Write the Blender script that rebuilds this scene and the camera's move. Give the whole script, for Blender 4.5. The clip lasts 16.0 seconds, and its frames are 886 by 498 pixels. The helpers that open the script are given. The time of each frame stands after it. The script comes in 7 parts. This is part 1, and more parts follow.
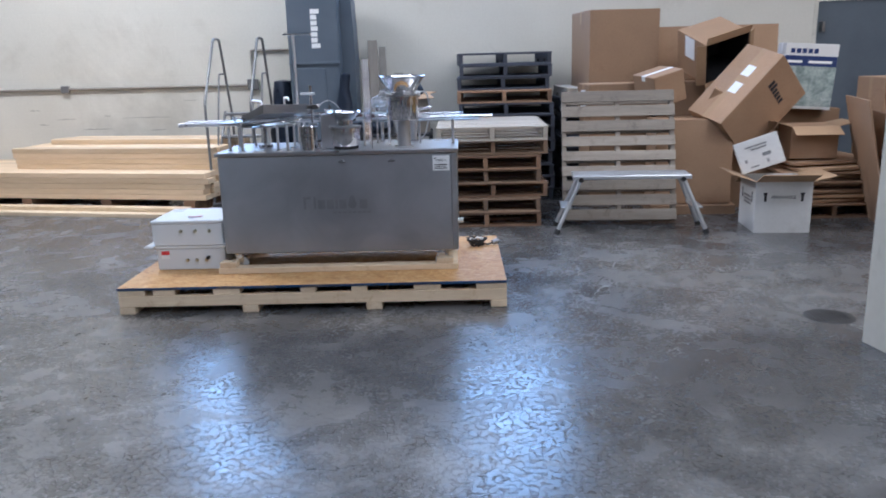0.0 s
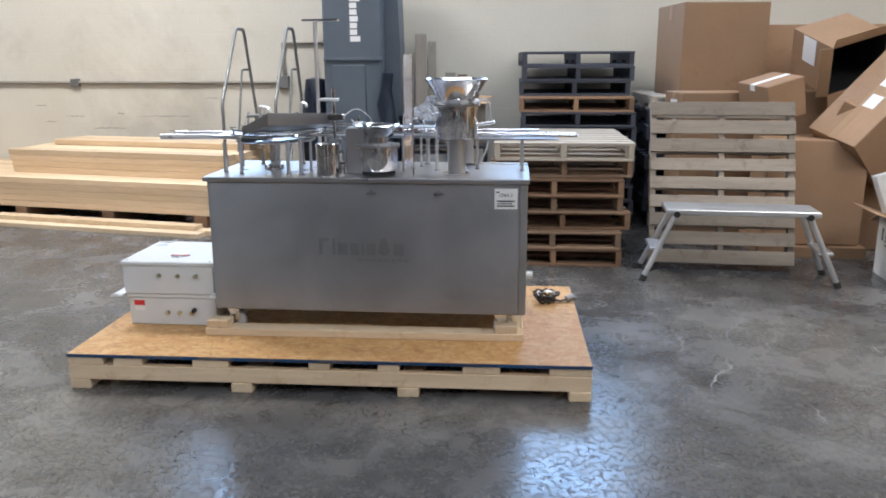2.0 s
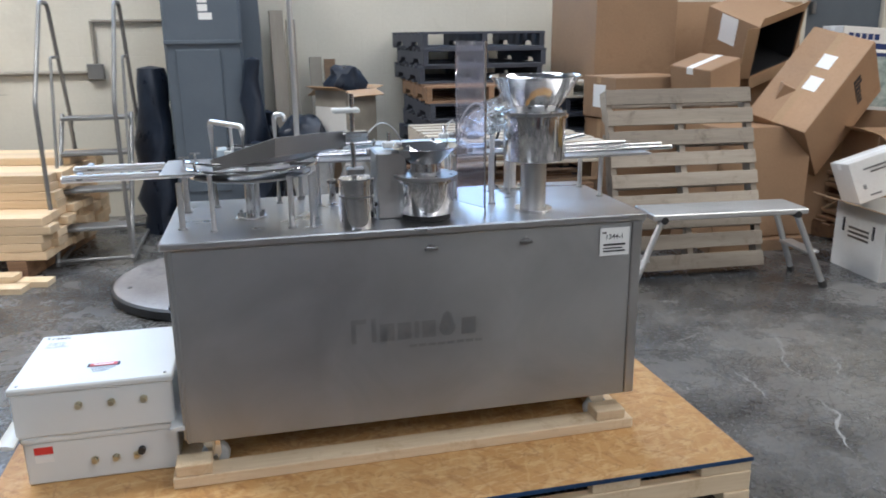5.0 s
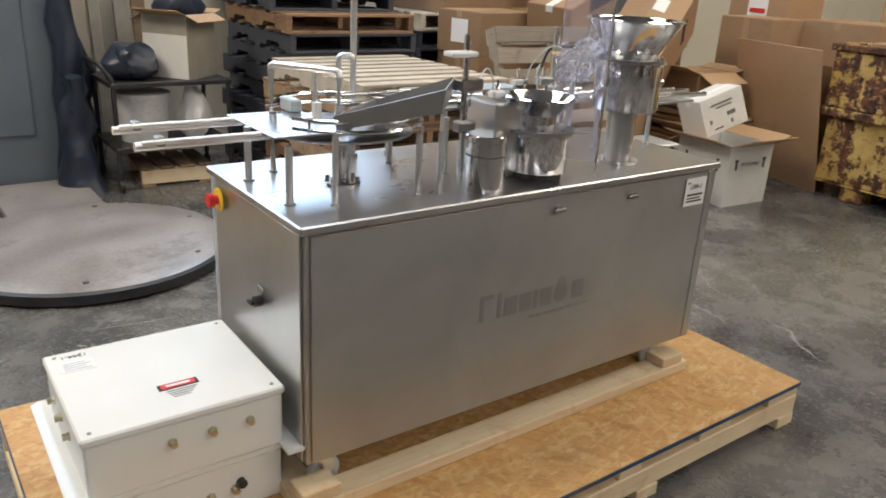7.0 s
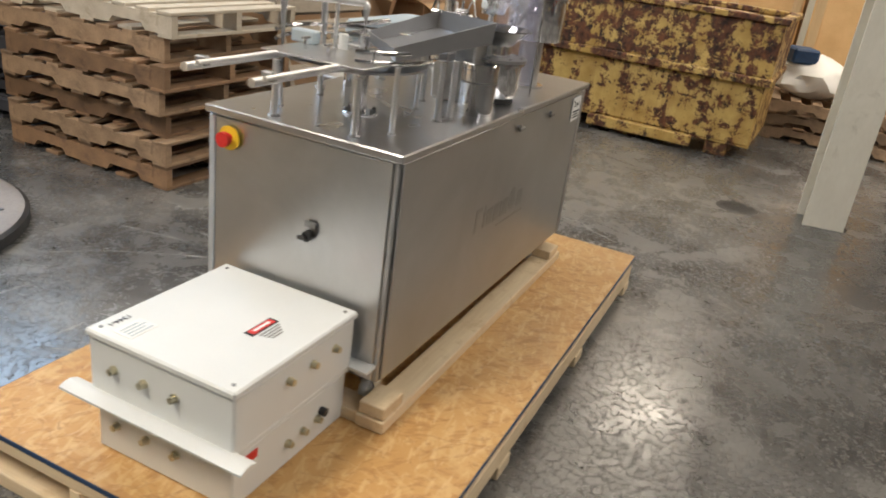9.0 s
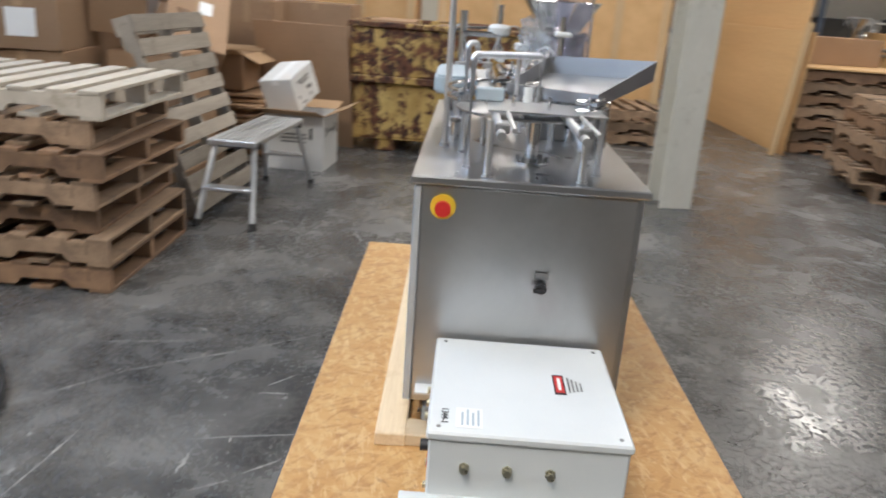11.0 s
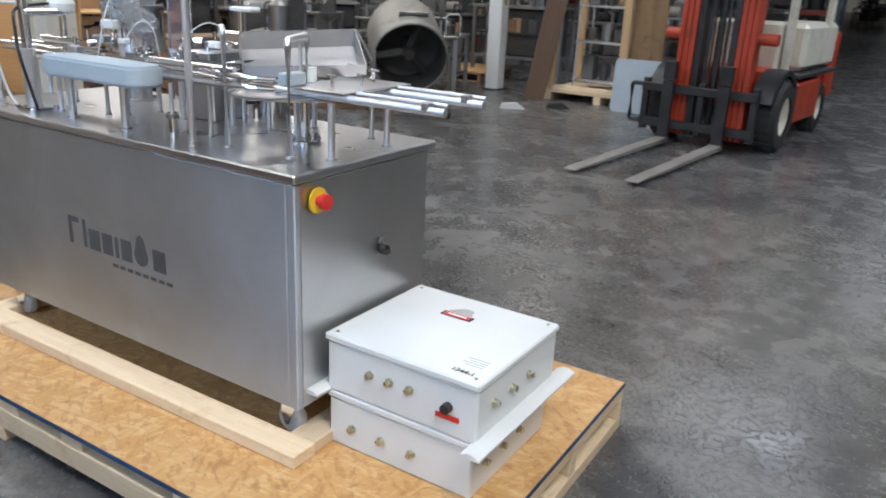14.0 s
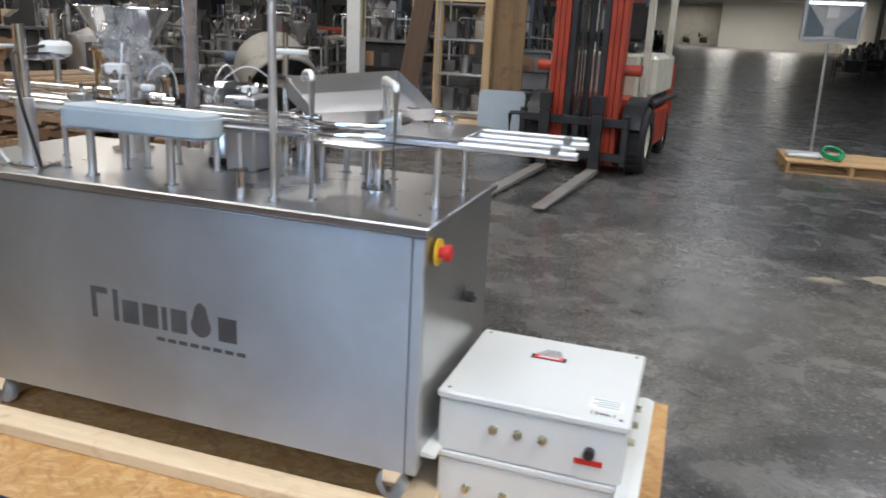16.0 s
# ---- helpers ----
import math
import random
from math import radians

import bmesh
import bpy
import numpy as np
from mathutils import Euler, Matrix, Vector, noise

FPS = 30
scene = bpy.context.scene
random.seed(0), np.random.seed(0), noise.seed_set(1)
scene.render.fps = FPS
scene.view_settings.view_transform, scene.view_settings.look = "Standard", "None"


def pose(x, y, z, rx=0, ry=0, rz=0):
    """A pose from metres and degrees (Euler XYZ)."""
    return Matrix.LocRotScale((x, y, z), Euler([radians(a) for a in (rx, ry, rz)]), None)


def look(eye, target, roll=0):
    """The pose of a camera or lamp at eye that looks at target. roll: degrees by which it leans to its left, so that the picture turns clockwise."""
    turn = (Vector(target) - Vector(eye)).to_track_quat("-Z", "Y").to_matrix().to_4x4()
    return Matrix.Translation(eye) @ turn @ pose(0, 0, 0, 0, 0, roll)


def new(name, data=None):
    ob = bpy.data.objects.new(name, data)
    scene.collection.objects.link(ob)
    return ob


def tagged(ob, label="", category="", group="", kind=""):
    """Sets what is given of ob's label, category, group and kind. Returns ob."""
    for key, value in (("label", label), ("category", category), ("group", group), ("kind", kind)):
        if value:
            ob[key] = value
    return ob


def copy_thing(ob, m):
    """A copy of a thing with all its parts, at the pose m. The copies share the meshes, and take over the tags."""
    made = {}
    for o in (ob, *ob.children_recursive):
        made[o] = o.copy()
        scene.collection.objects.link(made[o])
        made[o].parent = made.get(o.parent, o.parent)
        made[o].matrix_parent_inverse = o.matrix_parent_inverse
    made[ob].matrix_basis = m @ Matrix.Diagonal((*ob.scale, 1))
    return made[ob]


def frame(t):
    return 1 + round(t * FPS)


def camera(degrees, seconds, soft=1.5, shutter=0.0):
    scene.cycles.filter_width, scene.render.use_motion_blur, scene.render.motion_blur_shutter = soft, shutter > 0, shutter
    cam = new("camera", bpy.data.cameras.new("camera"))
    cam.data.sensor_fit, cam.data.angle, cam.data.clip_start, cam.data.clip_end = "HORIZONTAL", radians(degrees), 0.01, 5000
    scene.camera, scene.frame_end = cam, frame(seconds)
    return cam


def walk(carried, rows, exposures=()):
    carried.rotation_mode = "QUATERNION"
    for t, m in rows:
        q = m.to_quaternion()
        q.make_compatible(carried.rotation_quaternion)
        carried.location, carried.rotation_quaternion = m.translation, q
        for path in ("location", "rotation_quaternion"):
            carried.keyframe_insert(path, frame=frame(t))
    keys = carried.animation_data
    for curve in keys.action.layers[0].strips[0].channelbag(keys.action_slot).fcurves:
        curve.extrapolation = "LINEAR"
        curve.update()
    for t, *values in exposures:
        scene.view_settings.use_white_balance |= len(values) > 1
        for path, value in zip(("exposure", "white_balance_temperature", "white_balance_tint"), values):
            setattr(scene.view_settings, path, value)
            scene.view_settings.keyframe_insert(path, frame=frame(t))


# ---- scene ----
cam = camera(59.7, 16.0, soft=1.8, shutter=0.4)
PATH = [
    (0, (2.145, -4.607, 1.507), (2.105, -2.664, 1.032), -1.6),
    (0.5, (2.132, -4.232, 1.483), (2.063, -2.301, 0.968), -0.9),
    (1, (2.08, -3.9, 1.508), (2.006, -1.972, 0.983), -1.4),
    (1.5, (2.069, -3.533, 1.507), (1.989, -1.597, 1.01), -1.4),
    (2, (2.028, -3.255, 1.503), (1.877, -1.318, 1.027), -0.3),
    (2.5, (1.926, -2.909, 1.513), (1.8, -0.99, 0.964), 0.3),
    (3, (1.822, -2.653, 1.503), (1.771, -0.752, 0.884), 0.8),
    (3.5, (1.682, -2.403, 1.522), (1.705, -0.496, 0.918), 1.9),
    (4, (1.466, -2.285, 1.526), (1.577, -0.364, 0.982), 1.3),
    (4.5, (1.181, -2.162, 1.551), (1.451, -0.251, 1.028), 0.1),
    (7, (-0.156, -1.202, 1.55), (0.976, 0.294, 0.856), 3.2),
    (7.5, (-0.392, -1.02, 1.538), (0.898, 0.332, 0.825), 4.9),
    (8, (-0.664, -0.894, 1.553), (0.838, 0.185, 0.793), 5.4),
    (8.5, (-0.863, -0.736, 1.529), (0.772, 0.115, 0.753), 6.9),
    (11, (-1.367, 0.851, 1.413), (0.533, 0.859, 0.788), 4.0),
    (11.5, (-1.359, 1.147, 1.435), (0.465, 0.6, 0.825), 3.5),
    (12, (-1.243, 1.429, 1.417), (0.437, 0.532, 0.805), 3.8),
    (12.5, (-1.1, 1.689, 1.413), (0.417, 0.531, 0.813), 4.6),
    (13, (-0.98, 1.968, 1.435), (0.303, 0.56, 0.824), 3.8),
    (13.5, (-0.857, 2.149, 1.416), (0.266, 0.623, 0.777), 3.6),
    (14, (-0.668, 2.32, 1.428), (0.315, 0.706, 0.772), 2.7),
    (14.5, (-0.464, 2.46, 1.433), (0.287, 0.705, 0.836), 4.2),
    (15, (-0.263, 2.597, 1.45), (0.31, 0.762, 0.899), 4.0),
    (15.5, (-0.154, 2.644, 1.447), (0.391, 0.8, 0.896), 3.3),
    (16, (0.051, 2.584, 1.422), (0.622, 0.752, 0.858), 2.9),
]
EXPOSURES = [  # seconds, stops, kelvin, tint
    (0.0, -0.16, 4800, 14), (0.5, 0.01, 5300, 12), (1.5, 0.0, 5300, 12), (3.0, -0.06, 5250, 11), (4.5, -0.06, 5200, 10), (7.0, -0.11, 6150, 10), (8.5, -0.08, 6400, 10),
    (11.0, -0.12, 5550, 10), (12.5, -0.1, 5450, 10), (13.5, -0.1, 5350, 10), (15.0, -0.14, 5500, 10), (16.0, -0.16, 5600, 10)]
walk(cam, [(t, look(eye, target, roll)) for t, eye, target, roll in PATH], EXPOSURES)

# ---- world and lamps ----
world = bpy.data.worlds.new("sky")
world.use_nodes = True
scene.world = world
wn = world.node_tree.nodes
sky = wn.new("ShaderNodeTexSky")
sky.sky_type, sky.sun_disc, sky.sun_elevation, sky.sun_rotation = "NISHITA", False, radians(35), radians(20)
world.node_tree.links.new(sky.outputs[0], wn["Background"].inputs[0])
wn["Background"].inputs[1].default_value = 0.1


def area_lamp(name, m, sx, sy, watts, colour):
    data = bpy.data.lights.new(name, "AREA")
    data.shape, data.size, data.size_y, data.energy, data.color = "RECTANGLE", sx, sy, watts, colour
    ob = new(name, data)
    ob.matrix_world = m
    return ob


WARM, COOL, DAY = (1.0, 0.86, 0.68), (1.0, 0.95, 0.88), (0.5, 0.72, 1.0)
# overhead lamps, none in view; several are added only to brighten dull spots
LAMPS = [  # x, y, watts, colour
    (-2.6, 2.4, 400, WARM), (1.7, 3.0, 100, COOL), (2.0, -2.0, 66, COOL), (10.3, 0.5, 160, WARM), (11.4, -6.0, 200, WARM), (5.2, 1.3, 105, WARM), (6.6, -1.4, 150, WARM), (4.6, -5.5, 165, WARM),
    (9.2, -7.6, 100, WARM), (13.2, -12.5, 125, WARM), (-3.6, -6.8, 290, COOL), (1.0, -10.0, 60, COOL), (6.5, -13.0, 70, WARM),
    (-1.0, -20.0, 70, COOL), (-1.0, -36.0, 80, COOL), (-4.0, -60.0, 50, COOL), (-9.0, -99.0, 1050, WARM), (-2.0, -99.0, 1050, WARM), (2.0, -117.0, 260, WARM),
]
for lx, ly, watts, colour in LAMPS:
    area_lamp("unseen_ceiling_lamp", pose(lx, ly, 5.62), 2.4, 1.3, watts, colour)
# daylight falling in through the two high windows
for wx in (-0.9, 2.85):
    area_lamp("window_daylight", pose(wx, 5.22, 3.6, -90, 0, 0), 1.4, 2.1, 57, DAY)


# ---- materials ----
def node_mat(name):
    m = bpy.data.materials.new(name)
    m.use_nodes = True
    nt = m.node_tree
    return m, nt, nt.nodes["Principled BSDF"]


def n_new(nt, kind, **kw):
    n = nt.nodes.new("ShaderNode" + kind)
    for k, v in kw.items():
        n.inputs[k.replace("_", " ")].default_value = v
    return n


def coords(nt, scale=(1, 1, 1), generated=False):
    tc = nt.nodes.new("ShaderNodeTexCoord")
    mp = nt.nodes.new("ShaderNodeMapping")
    mp.inputs["Scale"].default_value = scale
    nt.links.new(tc.outputs["Object"], mp.inputs[0])
    return mp.outputs[0]


def noise_of(nt, vec, scale, detail=4.0, rough=0.55, distort=0.0):
    n = n_new(nt, "TexNoise", Scale=scale, Detail=detail, Roughness=rough, Distortion=distort)
    nt.links.new(vec, n.inputs["Vector"])
    return n.outputs["Fac"]


def mix(nt, fac, a, b, blend="MIX"):
    n = nt.nodes.new("ShaderNodeMix")
    n.data_type, n.blend_type = "RGBA", blend
    for sock, v in ((n.inputs[0], fac), (n.inputs[6], a), (n.inputs[7], b)):
        if isinstance(v, bpy.types.NodeSocket):
            nt.links.new(v, sock)
        elif isinstance(v, tuple):
            sock.default_value = (*v, 1)
        else:
            sock.default_value = v
    return n.outputs[2]


def span(nt, fac, lo, hi, a=0.0, b=1.0):
    n = nt.nodes.new("ShaderNodeMapRange")
    for i, v in enumerate((lo, hi, a, b)):
        n.inputs[1 + i].default_value = v
    nt.links.new(fac, n.inputs[0])
    return n.outputs[0]


def bump(nt, bsdf, height, strength, dist=0.002):
    b = n_new(nt, "Bump", Strength=strength, Distance=dist)
    nt.links.new(height, b.inputs["Height"])
    nt.links.new(b.outputs[0], bsdf.inputs["Normal"])


def surface(name, dark, light, rough=0.5, metal=0.0, scale=6.0, stretch=(1, 1, 1), fine=90.0, relief=0.15, stain=None,
            vary=0.0, rough_span=0.12):
    """Two colours mixed by a coarse and a fine noise, with uneven gloss, fine relief, stains and a shift from object to object."""
    m, nt, bsdf = node_mat(name)
    v = coords(nt, stretch)
    big, small = noise_of(nt, v, scale), noise_of(nt, v, fine, 3)
    c = mix(nt, span(nt, big, 0.3, 0.7), dark, light)
    c = mix(nt, 0.35, c, mix(nt, span(nt, small, 0.3, 0.7), dark, light))
    if stain:
        c = mix(nt, span(nt, noise_of(nt, coords(nt), scale * 0.6, 6, 0.7, 0.4), 0.55, 0.75), c, stain)
    if vary:
        info = nt.nodes.new("ShaderNodeObjectInfo")
        h = n_new(nt, "HueSaturation")
        nt.links.new(span(nt, info.outputs["Random"], 0, 1, 1 - vary, 1 + vary), h.inputs["Value"])
        nt.links.new(c, h.inputs["Color"])
        c = h.outputs[0]
    nt.links.new(c, bsdf.inputs["Base Color"])
    nt.links.new(span(nt, big, 0.3, 0.7, max(0.02, rough - rough_span), rough + rough_span), bsdf.inputs["Roughness"])
    bsdf.inputs["Metallic"].default_value = metal
    if relief:
        bump(nt, bsdf, small, relief)
    return m


def plain(name, colour, rough=0.5, metal=0.0, emit=0.0):
    m, nt, bsdf = node_mat(name)
    bsdf.inputs["Base Color"].default_value = (*colour, 1)
    bsdf.inputs["Roughness"].default_value, bsdf.inputs["Metallic"].default_value = rough, metal
    if emit:
        bsdf.inputs["Emission Color"].default_value = (*colour, 1)
        bsdf.inputs["Emission Strength"].default_value = emit
    return m


def concrete_floor():
    """Sealed concrete: even grey clouds, crisp chips in the glossy skin, fine specks, worn lanes and dim reflections
    painted as dark patches.
    """
    m, nt, bsdf = node_mat("worn_sealed_concrete")
    v = coords(nt)
    big, mid = noise_of(nt, v, 0.4, 5, 0.6), noise_of(nt, v, 1.9, 8, 0.62, 0.2)
    fine = noise_of(nt, v, 6.0, 6, 0.6)
    c = mix(nt, span(nt, big, 0.3, 0.7), (0.048, 0.049, 0.051), (0.138, 0.135, 0.129))
    c = mix(nt, span(nt, mid, 0.48, 0.72, 0, 0.6), c, (0.25, 0.244, 0.232))
    c = mix(nt, span(nt, mid, 0.5, 0.3, 0, 0.6), c, (0.036, 0.037, 0.039))
    c = mix(nt, span(nt, fine, 0.54, 0.74, 0, 0.4), c, (0.27, 0.264, 0.25))
    c = mix(nt, span(nt, fine, 0.46, 0.3, 0, 0.4), c, (0.03, 0.03, 0.032))
    # patches a hand or two wide with ragged edges: dirt, damp and rubbed spots
    patch = noise_of(nt, v, 2.6, 8, 0.6, 0.8)
    c = mix(nt, span(nt, patch, 0.50, 0.68, 0, 0.34), c, (0.25, 0.243, 0.228))
    c = mix(nt, span(nt, patch, 0.50, 0.34, 0, 0.45), c, (0.034, 0.034, 0.035))
    # short pale scuffs lying several ways
    for ang, sc, lo in ((10, (2.0, 9.0, 1), 0.66), (-50, (1.6, 14.0, 1), 0.67), (75, (1.6, 20.0, 1), 0.68)):
        tc = nt.nodes.new("ShaderNodeTexCoord")
        mp = nt.nodes.new("ShaderNodeMapping")
        mp.inputs["Rotation"].default_value = (0, 0, radians(ang))
        mp.inputs["Scale"].default_value = sc
        nt.links.new(tc.outputs["Object"], mp.inputs[0])
        c = mix(nt, span(nt, noise_of(nt, mp.outputs[0], 2.2, 6, 0.7, 0.4), lo, lo + 0.05, 0, 0.35), c, (0.36, 0.35, 0.33))
    # small pale chips and dark pits, thick in some places and few in others
    where = span(nt, noise_of(nt, v, 1.1, 3), 0.36, 0.62, 0.15, 1.0)
    for seed, scale, cut, tone, much in ((3.1, 24, 0.73, (0.40, 0.39, 0.37), 0.8), (7.7, 15, 0.74, (0.36, 0.35, 0.33), 0.7), (5.3, 20, 0.685, (0.016, 0.016, 0.018), 0.8), (9.9, 11, 0.70, (0.022, 0.022, 0.024), 0.7)):
        off = nt.nodes.new("ShaderNodeVectorMath")
        nt.links.new(v, off.inputs[0])
        off.inputs[1].default_value = (seed, seed * 1.7, 0)
        mask = span(nt, noise_of(nt, off.outputs[0], scale, 4, 0.6, 0.3), cut, cut + 0.02, 0, much)
        both = nt.nodes.new("ShaderNodeMath")
        both.operation = "MULTIPLY"
        nt.links.new(mask, both.inputs[0])
        nt.links.new(where, both.inputs[1])
        c = mix(nt, both.outputs[0], c, tone)
    # hairline cracks: the borders of large uneven cells, broken off here and there
    wob = n_new(nt, "TexNoise", Scale=1.6, Detail=6.0, Roughness=0.65)
    nt.links.new(v, wob.inputs["Vector"])
    shift = nt.nodes.new("ShaderNodeVectorMath")
    shift.operation = "MULTIPLY_ADD"
    nt.links.new(wob.outputs["Color"], shift.inputs[0])
    shift.inputs[1].default_value = (1.5, 1.5, 0)
    nt.links.new(v, shift.inputs[2])
    cell = n_new(nt, "TexVoronoi", Scale=0.42)
    cell.feature = "DISTANCE_TO_EDGE"
    nt.links.new(shift.outputs[0], cell.inputs["Vector"])
    line = span(nt, cell.outputs["Distance"], 0.0022, 0.0008)
    broken = span(nt, noise_of(nt, v, 0.7, 3), 0.5, 0.56)
    crack = nt.nodes.new("ShaderNodeMath")
    crack.operation = "MULTIPLY"
    nt.links.new(line, crack.inputs[0])
    nt.links.new(broken, crack.inputs[1])
    c = mix(nt, crack.outputs[0], c, (0.02, 0.02, 0.02))
    # lanes worn pale and a little brown by traffic, with ragged edges
    for x, y, r, much in ((4.3, 0.4, 1.2, 0.45), (0.1, -0.6, 1.0, 0.45), (-1.1, -1.6, 1.3, 0.6), (3.6, 1.0, 0.7, 0.4), (-1.6, -0.2, 1.1, 0.6), (4.6, -3.0, 0.9, 0.42), (0.2, -2.6, 1.0, 0.5)):
        d = nt.nodes.new("ShaderNodeVectorMath")
        d.operation = "DISTANCE"
        nt.links.new(shift.outputs[0], d.inputs[0])
        d.inputs[1].default_value = (x + 0.75, y + 0.75, 0)
        c = mix(nt, span(nt, d.outputs["Value"], r, r * 0.2, 0, much), c, mix(nt, span(nt, fine, 0.35, 0.65), (0.16, 0.15, 0.128), (0.25, 0.234, 0.2)))
    # dark patches: dim reflections on the floor put into its colour
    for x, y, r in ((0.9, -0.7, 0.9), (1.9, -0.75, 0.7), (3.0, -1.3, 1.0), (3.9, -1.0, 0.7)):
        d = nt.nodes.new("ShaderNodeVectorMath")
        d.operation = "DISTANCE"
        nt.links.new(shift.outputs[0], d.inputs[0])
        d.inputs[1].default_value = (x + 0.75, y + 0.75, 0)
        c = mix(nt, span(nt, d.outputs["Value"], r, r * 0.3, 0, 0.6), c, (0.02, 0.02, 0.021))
    c = mix(nt, 0.06, c, (0.012, 0.012, 0.013))
    nt.links.new(c, bsdf.inputs["Base Color"])
    # glossy skin, dulled in patches and flaked off in clusters of small spots
    flake = span(nt, noise_of(nt, v, 40, 5, 0.65, 0.4), 0.53, 0.57)
    chips = nt.nodes.new("ShaderNodeMath")
    chips.operation = "MULTIPLY"
    nt.links.new(flake, chips.inputs[0])
    nt.links.new(where, chips.inputs[1])
    skin = span(nt, mix(nt, 0.4, patch, fine), 0.36, 0.62, 0.15, 0.33)
    nt.links.new(mix(nt, chips.outputs[0], skin, (0.38, 0.38, 0.38)), bsdf.inputs["Roughness"])
    bsdf.inputs["Specular IOR Level"].default_value = 1.0
    waves = noise_of(nt, v, 9, 3, 0.55)
    b1 = n_new(nt, "Bump", Strength=0.3, Distance=0.0016)
    nt.links.new(waves, b1.inputs["Height"])
    b2 = n_new(nt, "Bump", Strength=1.0, Distance=0.0024)
    nt.links.new(chips.outputs[0], b2.inputs["Height"])
    nt.links.new(b1.outputs[0], b2.inputs["Normal"])
    nt.links.new(b2.outputs[0], bsdf.inputs["Normal"])
    return m


def osb():
    """Pressed board: long thin strands lying every way, close to one another in colour."""
    m, nt, bsdf = node_mat("osb_sheet")
    v = coords(nt)
    base = mix(nt, span(nt, noise_of(nt, v, 2.5, 6, 0.65), 0.3, 0.7), (0.46, 0.25, 0.08), (0.56, 0.335, 0.125))
    for k, (ang, sc, lo, c, amount) in enumerate((
            (20, (9, 30, 1), 0.52, (0.64, 0.44, 0.21), 0.6), (-35, (11, 36, 1), 0.53, (0.36, 0.18, 0.055), 0.6), (75, (8, 32, 1), 0.53, (0.60, 0.39, 0.17), 0.55),
            (-70, (10, 28, 1), 0.56, (0.33, 0.16, 0.05), 0.5), (5, (12, 40, 1), 0.56, (0.68, 0.48, 0.25), 0.5), (50, (22, 60, 1), 0.62, (0.20, 0.09, 0.03), 0.5))):
        tc = nt.nodes.new("ShaderNodeTexCoord")
        mp = nt.nodes.new("ShaderNodeMapping")
        mp.vector_type = "TEXTURE"
        mp.inputs["Location"].default_value = (k * 3.1, k * 1.7, 0)
        mp.inputs["Rotation"].default_value = (0, 0, radians(ang))
        mp.inputs["Scale"].default_value = (1 / sc[0], 1 / sc[1], 1)
        nt.links.new(tc.outputs["Object"], mp.inputs[0])
        base = mix(nt, span(nt, noise_of(nt, mp.outputs[0], 1.0, 4, 0.6, 0.6), lo, lo + 0.09, 0, amount), base, c)
    base = mix(nt, span(nt, noise_of(nt, v, 1.3, 7, 0.7, 0.5), 0.56, 0.72, 0, 0.4), base, (0.36, 0.21, 0.09))
    nt.links.new(base, bsdf.inputs["Base Color"])
    bsdf.inputs["Roughness"].default_value = 0.55
    bump(nt, bsdf, noise_of(nt, coords(nt, (1, 3, 1)), 40, 4), 0.25)
    return m


def wood(name, dark, light, axis=0, rough=0.65, vary=0.15, stain=None, ring=14.0):
    """Sawn timber with its grain along one axis."""
    st = [1.0, 1.0, 1.0]
    st[axis] = 0.07
    return surface(name, dark, light, rough, 0.0, ring, tuple(st), 120, 0.25, stain, vary)


def brushed(name, colour, rough, axis=0, aniso=0.0):
    m, nt, bsdf = node_mat(name)
    st = [1.0, 1.0, 1.0]
    st[axis] = 0.02
    grain = noise_of(nt, coords(nt, tuple(st)), 420, 2, 0.5)
    cloud = noise_of(nt, coords(nt), 3.2, 7, 0.62, 0.6)
    c = mix(nt, span(nt, cloud, 0.35, 0.65), tuple(k * 0.86 for k in colour), colour)
    nt.links.new(c, bsdf.inputs["Base Color"])
    bsdf.inputs["Metallic"].default_value = 1.0
    nt.links.new(span(nt, cloud, 0.3, 0.7, rough - 0.03, rough + 0.05), bsdf.inputs["Roughness"])
    bump(nt, bsdf, grain, 0.06, 0.0005)
    tg = nt.nodes.new("ShaderNodeTangent")
    tg.direction_type, tg.axis = "RADIAL", "Z"
    nt.links.new(tg.outputs[0], bsdf.inputs["Tangent"])
    bsdf.inputs["Anisotropic"].default_value = aniso
    bsdf.inputs["Anisotropic Rotation"].default_value = 0.25
    return m


def rusty_yellow(name, bias):
    """Old yellow paint flaking off in small scabs over dark brown rust, with streaks running down."""
    m, nt, bsdf = node_mat(name)
    v = coords(nt)
    rust = noise_of(nt, coords(nt, (1, 0.8, 1.1)), 7.0, 12, 0.72, 0.3)
    scab = noise_of(nt, v, 24.0, 8, 0.7, 0.2)
    streak = noise_of(nt, coords(nt, (1, 1, 0.12)), 12.0, 5, 0.6)
    wear = mix(nt, 0.22, mix(nt, 0.3, rust, scab), streak)
    paint = mix(nt, span(nt, noise_of(nt, v, 6, 6), 0.3, 0.7), (0.36, 0.22, 0.05), (0.62, 0.44, 0.15))
    paint = mix(nt, span(nt, streak, 0.5, 0.75, 0, 0.5), paint, (0.27, 0.13, 0.045))
    r = mix(nt, span(nt, noise_of(nt, v, 18, 7), 0.35, 0.68), (0.02, 0.009, 0.007), (0.17, 0.062, 0.025))
    nt.links.new(mix(nt, span(nt, wear, bias, bias + 0.035), paint, r), bsdf.inputs["Base Color"])
    nt.links.new(span(nt, wear, 0.45, 0.6, 0.45, 0.9), bsdf.inputs["Roughness"])
    bump(nt, bsdf, wear, 0.6, 0.004)
    return m


